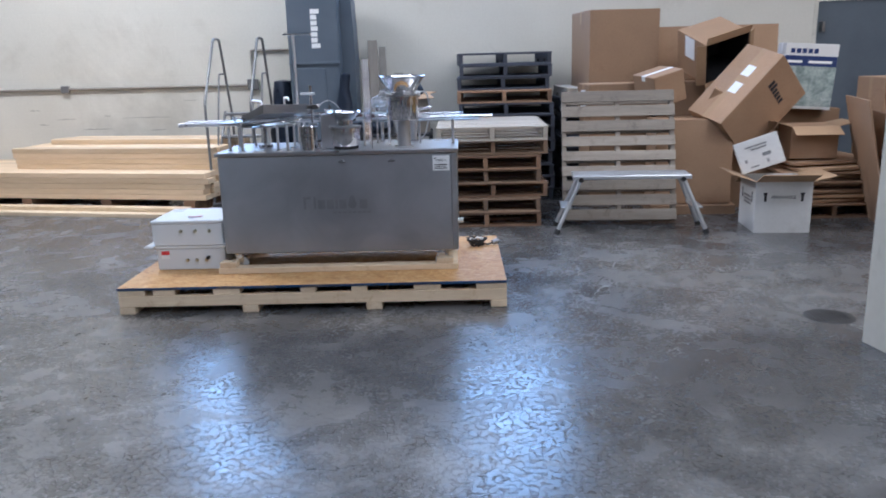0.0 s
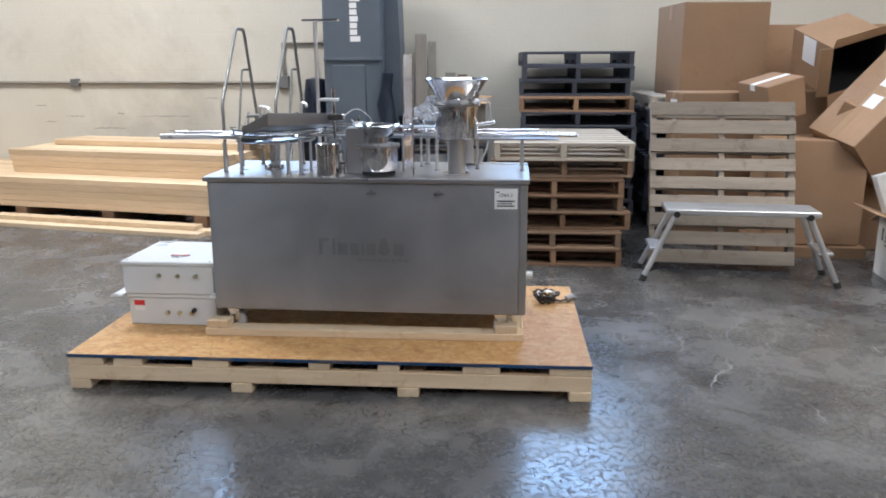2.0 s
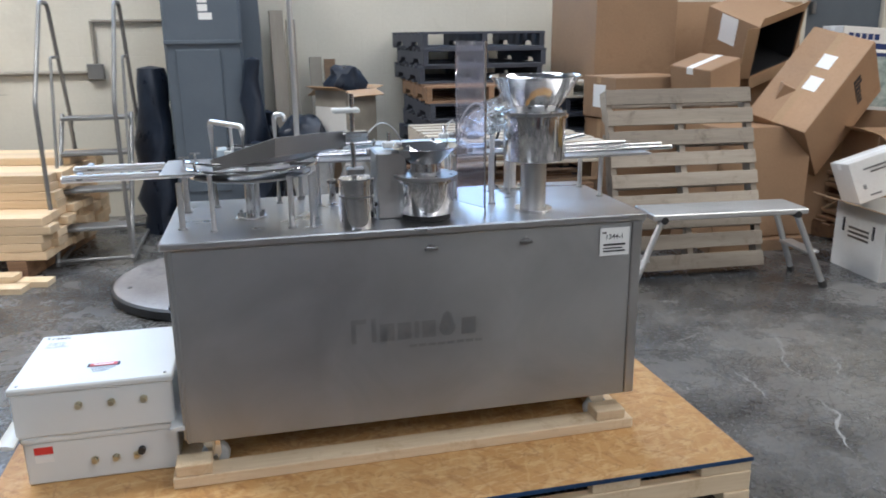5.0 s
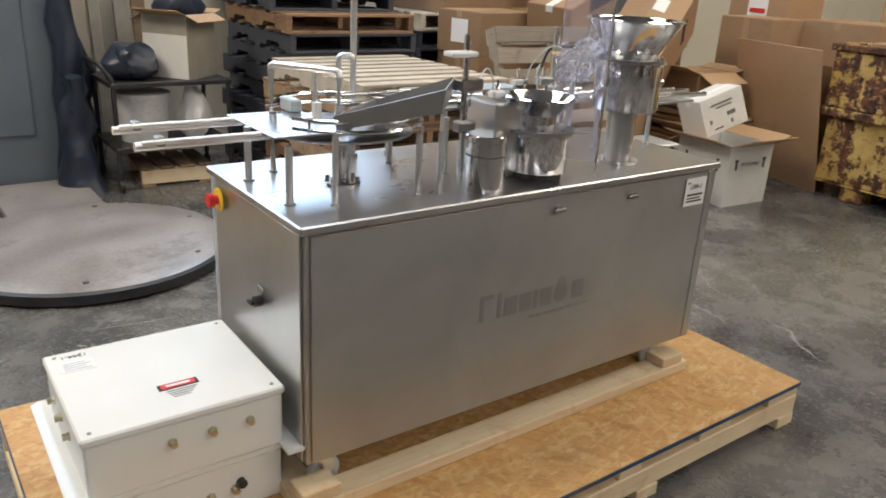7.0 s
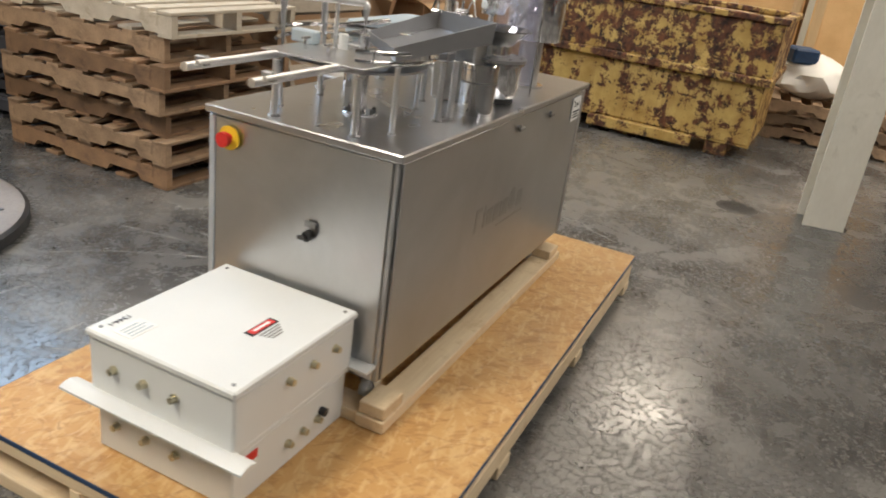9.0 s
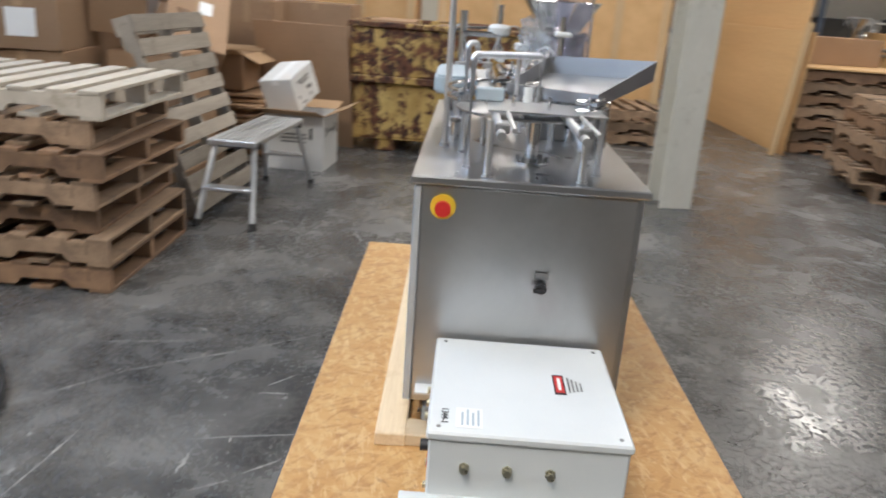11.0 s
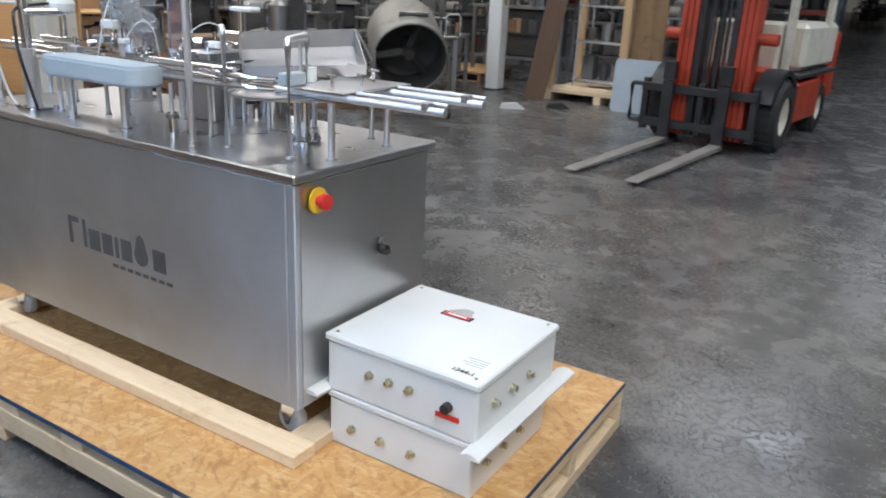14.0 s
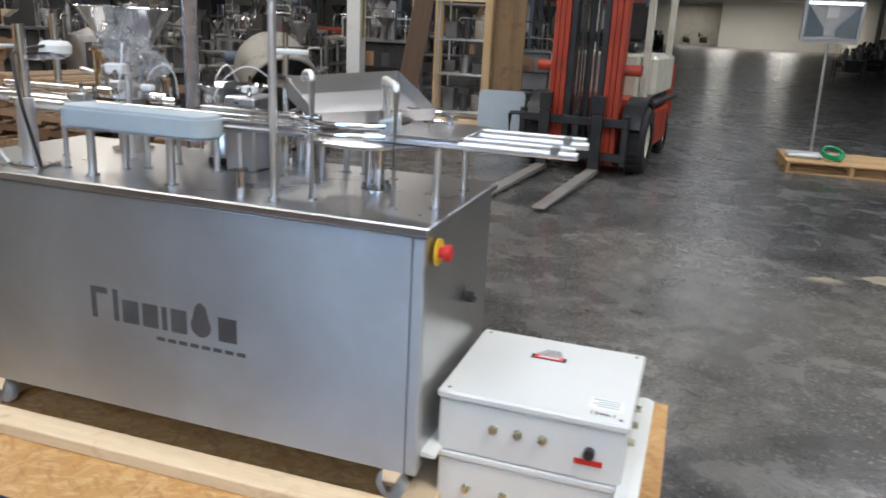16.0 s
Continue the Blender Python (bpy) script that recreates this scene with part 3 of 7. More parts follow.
def floor_mark(name, x, y, a, length, width, wild, label):
    bm = bmesh.new()
    pts = [(x, y)]
    for k in range(14):
        turn_ = a + wild * 2.2 * noise.noise(Vector((x * 7, y * 7, k * 0.45)))
        pts.append((pts[-1][0] + length / 14 * math.cos(turn_), pts[-1][1] + length / 14 * math.sin(turn_)))
    rows = []
    for k, (px, py) in enumerate(pts):
        w = 0.75 * width * rs.uniform(0.25, 1.0) * (1 - abs(k / 7 - 1) ** 3) + 0.0005
        rows.append((bm.verts.new((px - w * math.sin(a), py + w * math.cos(a), 0.0012)), bm.verts.new((px + w * math.sin(a), py - w * math.cos(a), 0.0012))))
    for (p, q), (r, s) in zip(rows, rows[1:]):
        bm.faces.new((p, q, s, r))
    return whole(name, bm, SCRATCH, label, "floor scratch", "scratches in the floor")


# long straight drag marks
for x, y, a, ln, w in ((0.9, 2.31, -0.78, 0.42, .006), (1.17, 2.07, -0.98, 0.86, .006), (0.4, 2.05, -0.14, 0.42, .007), (0.78, 1.65, -1.35, 0.4, .005), (1.17, 1.47, -0.73, 0.13, .006), (1.11, 1.49, -1.47, 0.11, .005),
                       (0.52, 1.55, -1.02, 0.12, .007), (0.62, 1.42, -0.86, 0.13, .007), (1.42, 2.27, -1.4, 0.45, .006), (2.7, 1.7, 0.1, 0.7, .004), (-0.4, 1.6, 0.6, 0.7, .006), (0.1, 2.6, 0.25, 0.9, .005)):
    floor_mark("floor_scratch", x, y, a, ln, w, 0.05, "pale straight scratch in the dark concrete")
# wandering pale gouges
for x, y, a, ln, w in ((3.51, 1.33, -1.84, 0.62, .009), (3.2, 0.62, -1.93, 0.5, .011), (3.02, 0.95, -1.8, 0.34, .012), (3.16, 1.93, -0.67, 0.14, .013), (3.41, 0.03, -1.66, 0.2, .01), (3.3, 0.7, -1.2, 0.3, .006),
                       (3.55, 1.0, -1.9, 0.35, .006), (0.59, 1.62, -0.21, 0.14, .009), (3.9, 0.9, -1.1, 0.3, .008), (2.9, 1.36, 0.4, 0.36, .006), (3.7, 0.3, -0.6, 0.25, .007)):
    floor_mark("floor_scratch", x, y, a, ln, w, 0.7, "wandering pale gouge in the dark concrete")
# small pale chips knocked out of the floor
for k in range(46):
    near_skid = k % 2
    x, y = (rs.uniform(0.2, 1.9), rs.uniform(1.4, 2.5)) if near_skid else (rs.uniform(2.7, 4.3), rs.uniform(-1.0, 1.9))
    floor_mark("floor_chip", x, y, rs.uniform(0, 6.28), rs.uniform(0.012, 0.05), rs.uniform(.004, .014), 0.4, "small pale chip in the dark concrete")
for x, y, r in ((-0.86, -2.5, 0.13), (-1.25, -2.62, 0.24), (-1.45, -2.4, 0.12)):
    bm = bmesh.new()
    vs = [bm.verts.new((x + r * (0.75 + 0.6 * noise.noise(Vector((3 * math.cos(q / 5), 3 * math.sin(q / 5), x * 9)))) * math.cos(q / 5), y + 0.55 * r * (0.75 + 0.6 * noise.noise(Vector((3 * math.cos(q / 5), 3 * math.sin(q / 5), y * 9)))) * math.sin(q / 5), 0.0014)) for q in range(31)]
    bm.faces.new(vs)
    whole("dried_spill", bm, STAIN, "pale dried spill on the concrete floor", "spill", "spills on the floor")

# thin dark scars where paint has peeled along the block joints
rw = random.Random(31)
SCARS = ((-2.11, -1.47, 0.9), (-2.64, -2.25, 0.765), (-2.33, -2.24, 0.93), (-3.28, -3.15, 1.02), (-3.2, -3.05, 0.84), (-1.75, -1.55, 0.74), (-2.95, -2.7, 0.9), (-1.3, -1.1, 1.1))
for x0, x1, z in SCARS:
    bm = bmesh.new()
    n = 10
    up, lo = [], []
    for k in range(n + 1):
        x = x0 + (x1 - x0) * k / n
        h = 0.008 * rw.uniform(0.2, 1.0) * (1 - abs(2 * k / n - 1) ** 4)
        zz = z + rw.uniform(-0.004, 0.004)
        up.append((x, zz + h + 0.001))
        lo.append((x, zz - h * 0.5))
    bm_prism(bm, up + lo[::-1], NY - 0.0015, NY - 0.0003, "y")
    whole("peeled_paint", bm, TAUPE, "dark scar of peeled paint on the block wall", "paint scar", "paint scars on the wall")


# ---- shipping skid under the machine ----
skid = thing("shipping_skid", pose(0, 0, 0), "new pine shipping skid topped with an OSB sheet", "pallet")
for x in (0.0, 0.78, 1.56, 2.34):
    part("runner", B(((x, 0.0, 0), (x + 0.1, 1.25, 0.045)), bevel=0.003), PINE_Y, skid)
for y in (0.004, 0.4, 0.8, 1.21):
    part("stringer", B(((0, y, 0.046), (2.44, y + 0.038, 0.118)), bevel=0.003), PINE, skid)
for x, w in ((0.0, 0.17), (0.22, 0.14), (0.6, 0.17), (1.15, 0.1), (1.47, 0.1), (1.86, 0.17), (2.25, 0.19)):
    part("deck_board", B(((x, 0.006, 0.119), (x + w, 1.246, 0.156)), bevel=0.003), PINE_Y, skid)
part("osb_sheet", B(((0, 0, 0.157), (2.44, 1.25, 0.174)), bevel=0.0015), OSB, skid, "OSB sheet with blue painted edges")
part("painted_edge", B(((0, -0.002, 0.158), (2.44, 0.0, 0.173)), ((0, 1.25, 0.158), (2.44, 1.252, 0.173)), ((-0.002, 0, 0.158), (0, 1.25, 0.173)),
                       ((2.44, 0, 0.158), (2.442, 1.25, 0.173))), BLUEPAINT, skid, "blue painted sheet edge")
part("blocking", B(((0.56, 0.285, 0.174), (2.14, 0.375, 0.212)), bevel=0.003), PINE, skid, "pine blocking strip")
part("blocking", B(((0.56, 0.93, 0.174), (2.14, 1.018, 0.214)), bevel=0.003), PINE, skid, "pine blocking strip")
part("blocking", B(((0.565, 0.376, 0.174), (0.655, 0.934, 0.212)), bevel=0.003), PINE_Y, skid, "pine blocking strip")
part("blocking", B(((2.05, 0.376, 0.174), (2.14, 0.934, 0.212)), bevel=0.003), PINE_Y, skid, "pine blocking strip")
part("blocking", B(((0.57, 0.29, 0.2125), (0.68, 0.372, 0.25)), bevel=0.003), PINE, skid, "short pine block")
part("blocking", B(((2.0, 0.29, 0.2125), (2.11, 0.372, 0.25)), bevel=0.003), PINE, skid, "short pine block")

# ---- filling machine ----
MM = pose(0.6, 0.338, 0.212, 0, 0, -0.8)
MI = MM.inverted()
mach = thing("filling_machine", MM, "stainless steel bottle filling machine on casters with feeders on top", "filling machine")
ML, MD, ZT = 1.545, 0.605, 0.963


def mpart(name, bm, material, parent=None, label=""):
    """A part of the machine, built at its place in the hall."""
    bmesh.ops.transform(bm, matrix=MI, verts=bm.verts)
    return part(name, bm, material, parent or mach, label)


def lpart(name, bm, material, parent=None, label=""):
    return part(name, bm, material, parent or mach, label)


# cabinet: sheet panels round a frame, tops and corners folded
cab = lpart("cabinet", B(((0.006, 0.006, 0.084), (ML - 0.006, MD - 0.006, 0.728)), bevel=0.004), STEEL)
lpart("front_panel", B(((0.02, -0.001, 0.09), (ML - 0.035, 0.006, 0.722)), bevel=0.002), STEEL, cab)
lpart("rear_panel", B(((0.03, MD - 0.006, 0.09), (ML - 0.02, MD + 0.001, 0.722)), bevel=0.002), STEEL_LIT, cab)
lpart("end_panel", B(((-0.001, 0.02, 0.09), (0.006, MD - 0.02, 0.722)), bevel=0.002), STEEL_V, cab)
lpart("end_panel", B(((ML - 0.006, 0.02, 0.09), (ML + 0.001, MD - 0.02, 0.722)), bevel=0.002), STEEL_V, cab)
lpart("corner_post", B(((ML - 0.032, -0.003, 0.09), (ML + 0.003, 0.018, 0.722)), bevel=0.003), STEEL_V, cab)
lpart("corner_post", B(((-0.003, MD - 0.018, 0.09), (0.028, MD + 0.003, 0.722)), bevel=0.003), STEEL_LIT, cab)
lpart("tabletop", B(((-0.012, -0.012, 0.7285), (ML + 0.012, MD + 0.012, 0.751)), bevel=0.004), TOPSTEEL, None, "polished stainless steel tabletop")
for sx in (0.075, ML - 0.12):
    for sy in (0.07, MD - 0.07):
        c = lpart("caster", B(((sx - 0.04, sy - 0.04, 0.078), (sx + 0.04, sy + 0.04, 0.084)), bevel=0.002), CHROME)
        lpart("swivel", C(((sx, sy, 0.064), (sx, sy, 0.078), 0.028), seg=20), CHROME, c)
        for q in (-0.026, 0.022):
            bm = bmesh.new()
            bm_prism(bm, [(sx - 0.03, 0.07), (sx + 0.03, 0.07), (sx + 0.032, 0.02), (sx + 0.018, -0.008), (sx + 0.006, -0.004), (sx - 0.012, 0.04)], sy + q, sy + q + 0.004, "y")
            lpart("fork_plate", bm, CHROME, c)
        bm = bmesh.new()
        bm_lathe(bm, [(0.0, -0.018), (0.03, -0.018), (0.042, -0.014), (0.046, -0.008), (0.046, 0.008), (0.042, 0.014), (0.03, 0.018), (0.0, 0.018)], 28)
        bmesh.ops.transform(bm, matrix=pose(sx + 0.012, sy, 0.008, 90, 0, 0), verts=bm.verts)
        w = lpart("wheel", bm, HOSE, c, "pale grey caster wheel")
        lpart("axle", C(((sx + 0.012, sy - 0.03, 0.008), (sx + 0.012, sy + 0.03, 0.008), 0.007), seg=12), DULL, w)
# emergency stop, key lock, paper label, latches
est = mpart("emergency_stop", C(((0.599, 0.867, 0.884), (0.594, 0.867, 0.884), 0.034), seg=28), YELLOW, None, "yellow and red emergency stop")
mpart("button", C(((0.594, 0.867, 0.884), (0.58, 0.867, 0.884), 0.014), ((0.58, 0.867, 0.884), (0.565, 0.867, 0.884), 0.021), seg=24), RED, est)
key = mpart("key_switch", C(((0.599, 0.588, 0.678), (0.578, 0.588, 0.678), 0.015), seg=24), BLACK, None, "black selector switch")
mpart("lever", B(((0.566, 0.584, 0.67), (0.578, 0.61, 0.68)), bevel=0.002), BLACK, key)
mpart("tag", B(((0.594, 0.57, 0.70), (0.5965, 0.605, 0.718))), DULL, key)
tag = mpart("paper_label", B(((1.993, 0.3125, 0.822), (2.1, 0.3155, 0.918))), PAPER, None, "white paper label")
mpart("print", B(((2.005, 0.311, 0.835), (2.085, 0.3124, 0.84)), ((2.005, 0.311, 0.846), (2.075, 0.3124, 0.85)), ((2.005, 0.311, 0.857), (2.085, 0.3124, 0.863)), ((2.0, 0.311, 0.9), (2.015, 0.3124, 0.905))), INK, tag)


def writing(text, m, size, material, parent, name="writing"):
    cu = bpy.data.curves.new(name, "FONT")
    cu.body, cu.size, cu.extrude, cu.align_x = text, size, 0.0004, "CENTER"
    tmp = bpy.data.objects.new(name, cu)
    scene.collection.objects.link(tmp)
    me = bpy.data.meshes.new_from_object(tmp.evaluated_get(bpy.context.evaluated_depsgraph_get()))
    bpy.data.objects.remove(tmp)
    me.transform(m)
    me.materials.append(material)
    ob = new(name, me)
    ob.parent = parent
    return ob


writing("1344-1", MI @ pose(2.045, 0.3118, 0.88, 90, 0, 0), 0.024, INK, tag)
for x in (1.411, 1.731):
    h = mpart("latch", C(((x, 0.33, 0.895), (x, 0.314, 0.895), 0.012), seg=16), DULL)
    mpart("wing", B(((x - 0.022, 0.31, 0.886), (x + 0.022, 0.316, 0.898)), bevel=0.002), DULL, h)


def maker_mark(x0, y, z, s, material, label, g=1.0):
    """A row of plain bars with a drop among them; s is +1 or -1 along x."""
    def bar(u, w, z0, z1):
        a, b = sorted((x0 + s * g * u, x0 + s * g * (u + w)))
        return B(((a, y - 0.0003, z + g * z0), (b, y + 0.0003, z + g * z1)))
    mark = lpart("printed_mark", bar(0, .016, 0, .082), material, None, label)
    for u, w, z0, z1 in ((.016, .034, .066, .082), (.066, .015, 0, .082), (.093, .048, 0, .06), (.152, .045, 0, .06), (.208, .015, 0, .06), (.234, .045, 0, .06), (.366, .05, 0, .06)):
        lpart("bar", bar(u, w, z0, z1), material, mark)
    bm = bmesh.new()
    pts = []
    for k in range(24):
        a = 2 * math.pi * k / 24
        r = g * (0.028 + (0.032 * max(0, math.sin(a)) ** 8))
        pts.append((x0 + s * g * 0.318 + r * math.cos(a), z + g * 0.028 + r * math.sin(a)))
    bm_prism(bm, pts, y - 0.0003, y + 0.0003, "y")
    lpart("drop", bm, material, mark)
    for k in range(8):
        lpart("small_bar", bar(.19 + .032 * k, .024, -.03, -.02), material, mark)


maker_mark(0.99, MD + 0.0014, 0.36, -1, LOGO, "large dark grey printed mark", 1.14)
maker_mark(0.545, -0.0014, 0.375, 1, FAINT, "large faint grey printed mark")

# --- posts on the tabletop: x, y, radius, top
WEST_POSTS = ((0.645, 0.757, .0098, 1.112), (0.647, 0.505, .0098, 1.112), (0.745, 0.45, .0078, 1.14), (0.985, 0.435, .009, 1.13), (1.05, 0.425, .009, 1.13), (1.07, 0.55, .007, 1.12), (1.188, 0.593, .009, 1.13), (1.1, 0.76, .007, 1.12))
EAST_POSTS = ((1.37, 0.85, .0115, 1.12), (1.63, 0.85, .0115, 1.12), (1.375, 0.63, .0095, 1.14), (1.313, 0.552, .008, 1.12), (1.567, 0.695, .0075, 1.14), (1.532, 0.595, .0075, 1.14), (1.606, 0.741, .0065, 1.16), (1.757, 0.807, .0065, 1.14), (1.814, 0.747, .0055, 1.13), (2.125, 0.80, .0085, 1.12), (2.125, 0.612, .0085, 1.13), (1.70, 0.60, .009, 1.28), (1.90, 0.66, .0075, 1.12))
for x, y, r, zt in WEST_POSTS + EAST_POSTS:
    p = mpart("post", C(((x, y, ZT), (x, y, zt), r), seg=18), POSTSTEEL)
    mpart("foot_ring", C(((x, y, ZT), (x, y, ZT + 0.005), r * 1.6), seg=18), STEEL_V, p)
# short stub with a pin and a loop of hose by the cover
p = mpart("short_post", C(((1.155, 0.85, ZT), (1.155, 0.85, ZT + 0.075), 0.014), seg=20), CHROME)
mpart("pin", C(((1.155, 0.85, ZT + 0.075), (1.155, 0.85, 1.12), 0.006), seg=14), POSTSTEEL, p)
mpart("fitting", C(((1.155, 0.85, ZT + 0.06), (1.155, 0.85, ZT + 0.07), 0.018), seg=18), DULL, p)
p = mpart("short_post", C(((1.245, 0.46, ZT), (1.245, 0.46, ZT + 0.05), 0.016), seg=18), CHROME)
mpart("fitting", C(((1.245, 0.46, ZT + 0.05), (1.245, 0.46, ZT + 0.06), 0.02), seg=18), BLACK, p)
# goal-shaped handle and a rod hooked over like a cane
bm = bmesh.new()
bm_tube(bm, bent([(0.742, 0.812, ZT), (0.742, 0.812, 1.268), (0.85, 0.62, 1.268), (0.85, 0.62, 1.16)], 0.014), 0.0095, 12)
goal = mpart("goal_handle", bm, POSTSTEEL, None, "polished rod bent into a goal-shaped handle")
mpart("foot_ring", C(((0.742, 0.812, ZT), (0.742, 0.812, ZT + 0.006), 0.013), seg=18), STEEL_V, goal)
mpart("collar", C(((0.85, 0.62, 1.119), (0.85, 0.62, 1.185), 0.0135), seg=18), CHROME, goal)
mpart("inner_rod", C(((0.812, 0.688, 1.118), (0.812, 0.688, 1.264), 0.0055), seg=12), POSTSTEEL, goal)
bm = bmesh.new()
bm_tube(bm, bent([(0.96, 0.827, ZT), (0.96, 0.827, 1.285), (0.995, 0.8, 1.285), (0.995, 0.8, 1.262)], 0.018, 6), 0.0085, 12)
cane = mpart("hooked_rod", bm, POSTSTEEL, None, "polished rod hooked over at the top")
mpart("foot_ring", C(((0.96, 0.827, ZT), (0.96, 0.827, ZT + 0.006), 0.012), seg=18), STEEL_V, cane)
rod = mpart("tall_rod", C(((1.04, 0.88, ZT), (1.04, 0.88, 1.70), 0.0098), seg=18), POSTSTEEL, None, "tall polished rod with a crossbar")
mpart("crossbar", B(((0.975, 0.855, 1.70), (1.165, 0.905, 1.712)), bevel=0.003), CHROME, rod)
mpart("foot_ring", C(((1.04, 0.88, ZT), (1.04, 0.88, ZT + 0.012), 0.016), seg=18), STEEL_V, rod)
srod = mpart("sensor_rod", C(((1.20, 0.53, ZT), (1.20, 0.53, 1.37), 0.009), seg=14), CHROME)
mpart("sensor_bar", B(((1.135, 0.505, 1.31), (1.225, 0.555, 1.325)), bevel=0.004), BOXWHITE, srod)
mpart("clamp", B(((1.17, 0.505, 1.215), (1.25, 0.555, 1.25)), bevel=0.005), CHROME, srod)
mpart("clamp", B(((1.175, 0.51, 1.1), (1.235, 0.55, 1.13)), bevel=0.005), DULL, srod)

# --- infeed turntable with its guide rail, tray and infeed rails
tt = mpart("turntable", C(((0.86, 0.62, ZT), (0.86, 0.62, 1.108), 0.017), seg=24), CHROME, None, "round infeed turntable on a steel column")
bm = bmesh.new()
bm_lathe(bm, [(0.0, 1.108), (0.195, 1.108), (0.2, 1.11), (0.2, 1.116), (0.195, 1.118), (0.0, 1.118)], 48, (0.868, 0.65, 0))
mpart("disc", bm, TOPSTEEL, tt)
bm = bmesh.new()
bm_lathe(bm, [(0.0, ZT + 0.01), (0.046, ZT + 0.01), (0.05, ZT + 0.007), (0.05, ZT)], 28, (0.86, 0.62, 0))
mpart("flange", bm, CHROME, tt)
for a in (20, 80, 140, 200, 260, 320):
    bx, by = 0.86 + 0.042 * math.cos(radians(a)), 0.62 + 0.042 * math.sin(radians(a))
    mpart("bolt", C(((bx, by, ZT + 0.008), (bx, by, ZT + 0.022), 0.006), seg=8), DULL, tt)
mpart("side_rod", C(((0.885, 0.63, ZT + 0.01), (0.885, 0.63, 1.108), 0.007), seg=14), POSTSTEEL, tt)
for zr, r in ((1.145, 0.224), (1.17, 0.224)):
    bm = bmesh.new()
    bm_tube(bm, [(0.868 + r * math.cos(radians(a)), 0.65 + r * math.sin(radians(a)), zr) for a in range(-150, 121, 9)], 0.006, 8)
    mpart("guide_rail", bm, CHROME, tt)
mpart("centre_cap", C(((0.80, 0.655, 1.12), (0.80, 0.655, 1.185), 0.013), seg=20), BOXWHITE, tt, "white plastic cap")
# tilted sheet metal tray
bm = bmesh.new()
A, Bq, Cq, Dq = Vector((1.18, 0.563, 1.195)), Vector((0.942, 0.282, 1.213)), Vector((0.757, 0.465, 1.15)), Vector((1.02, 0.70, 1.138))
Au, Bu = A + Vector((0.004, -0.004, 0.055)), Bq + Vector((0.004, -0.004, 0.056))
Cu, Du = Cq + Vector((-0.008, 0.006, 0.034)), Dq + Vector((-0.008, 0.006, 0.034))
for quad in ((A, Bq, Cq, Dq), (A, Au, Bu, Bq), (Bq, Bu, Cu, Cq), (Cq, Cu, Du, Dq), (Dq, Du, Au, A)):
    bm.faces.new([bm.verts.new(q) for q in quad])
bmesh.ops.remove_doubles(bm, verts=bm.verts, dist=1e-4)
bmesh.ops.recalc_face_normals(bm, faces=bm.faces)
bmesh.ops.solidify(bm, geom=bm.faces, thickness=0.003)
mpart("loading_tray", bm, SATIN, None, "folded sheet steel loading tray")
mpart("infeed_plate", B(((0.595, 0.465, 1.1405), (0.80, 0.77, 1.1455)), bevel=0.001), TOPSTEEL, None)
for y in (0.562, 0.748):
    f = mpart("infeed_rail", C(((0.30, y, 1.129), (0.85, y, 1.129), 0.0105), seg=16), POSTSTEEL, None, "polished infeed guide rail")
    mpart("upper_rod", C(((0.31, y - 0.028, 1.142), (0.59, y - 0.028, 1.142), 0.006), seg=12), POSTSTEEL, f)
    mpart("end_clip", B(((0.345, y - 0.02, 1.128), (0.365, y + 0.012, 1.15)), bevel=0.003), DULL, f)
for x, y in ((0.70, 0.50), (0.66, 0.61), (0.69, 0.70)):
    k = mpart("rail_clamp", C(((x, y, 1.1456), (x, y, 1.177), 0.0045), seg=12), CHROME)
    mpart("wing_nut", B(((x - 0.016, y - 0.004, 1.172), (x + 0.016, y + 0.004, 1.178)), bevel=0.001), DULL, k)
mpart("sensor_block", B(((0.76, 0.722, 1.146), (0.792, 0.80, 1.181)), bevel=0.004), BLUEGREY, None, "pale blue sensor block")

# --- conveyor rails along the machine and out at the far end
for y, z, x0, x1 in ((0.80, 1.145, 0.95, 1.95), (0.72, 1.145, 1.0, 1.95), (0.80, 1.172, 0.95, 1.3), (0.58, 1.14, 1.85, 2.39), (0.66, 1.14, 1.85, 2.39), (0.58, 1.165, 1.85, 2.2)):
    mpart("conveyor_rail", C(((x0, y, z), (x1, y, z), 0.0085), seg=12), CHROME)
mpart("slide_plate", B(((1.0, 0.725, 1.118), (1.95, 0.795, 1.126)), bevel=0.001), STEEL)
mpart("slide_plate", B(((1.88, 0.56, 1.118), (2.3, 0.68, 1.126)), bevel=0.001), STEEL)
bm = bmesh.new()
pts = []
for cx, a0 in ((1.63, -90), (1.255, 90)):
    pts += [(cx + 0.062 * math.cos(radians(a0 + 15 * k)) * 0.8, 0.868 + 0.062 * math.sin(radians(a0 + 15 * k))) for k in range(13)]
bm_prism(bm, pts, 1.102, 1.162, "z")
bmesh.ops.bevel(bm, geom=[e for e in bm.edges if abs(e.verts[0].co.z - e.verts[1].co.z) < 1e-6], offset=0.008, segments=2, affect="EDGES")
mpart("belt_cover", bm, BLUEGREY, None, "pale blue rounded drive belt cover")
mpart("cover_cap", C(((1.678, 0.868, 1.135), (1.70, 0.868, 1.135), 0.014), seg=14), DULL)
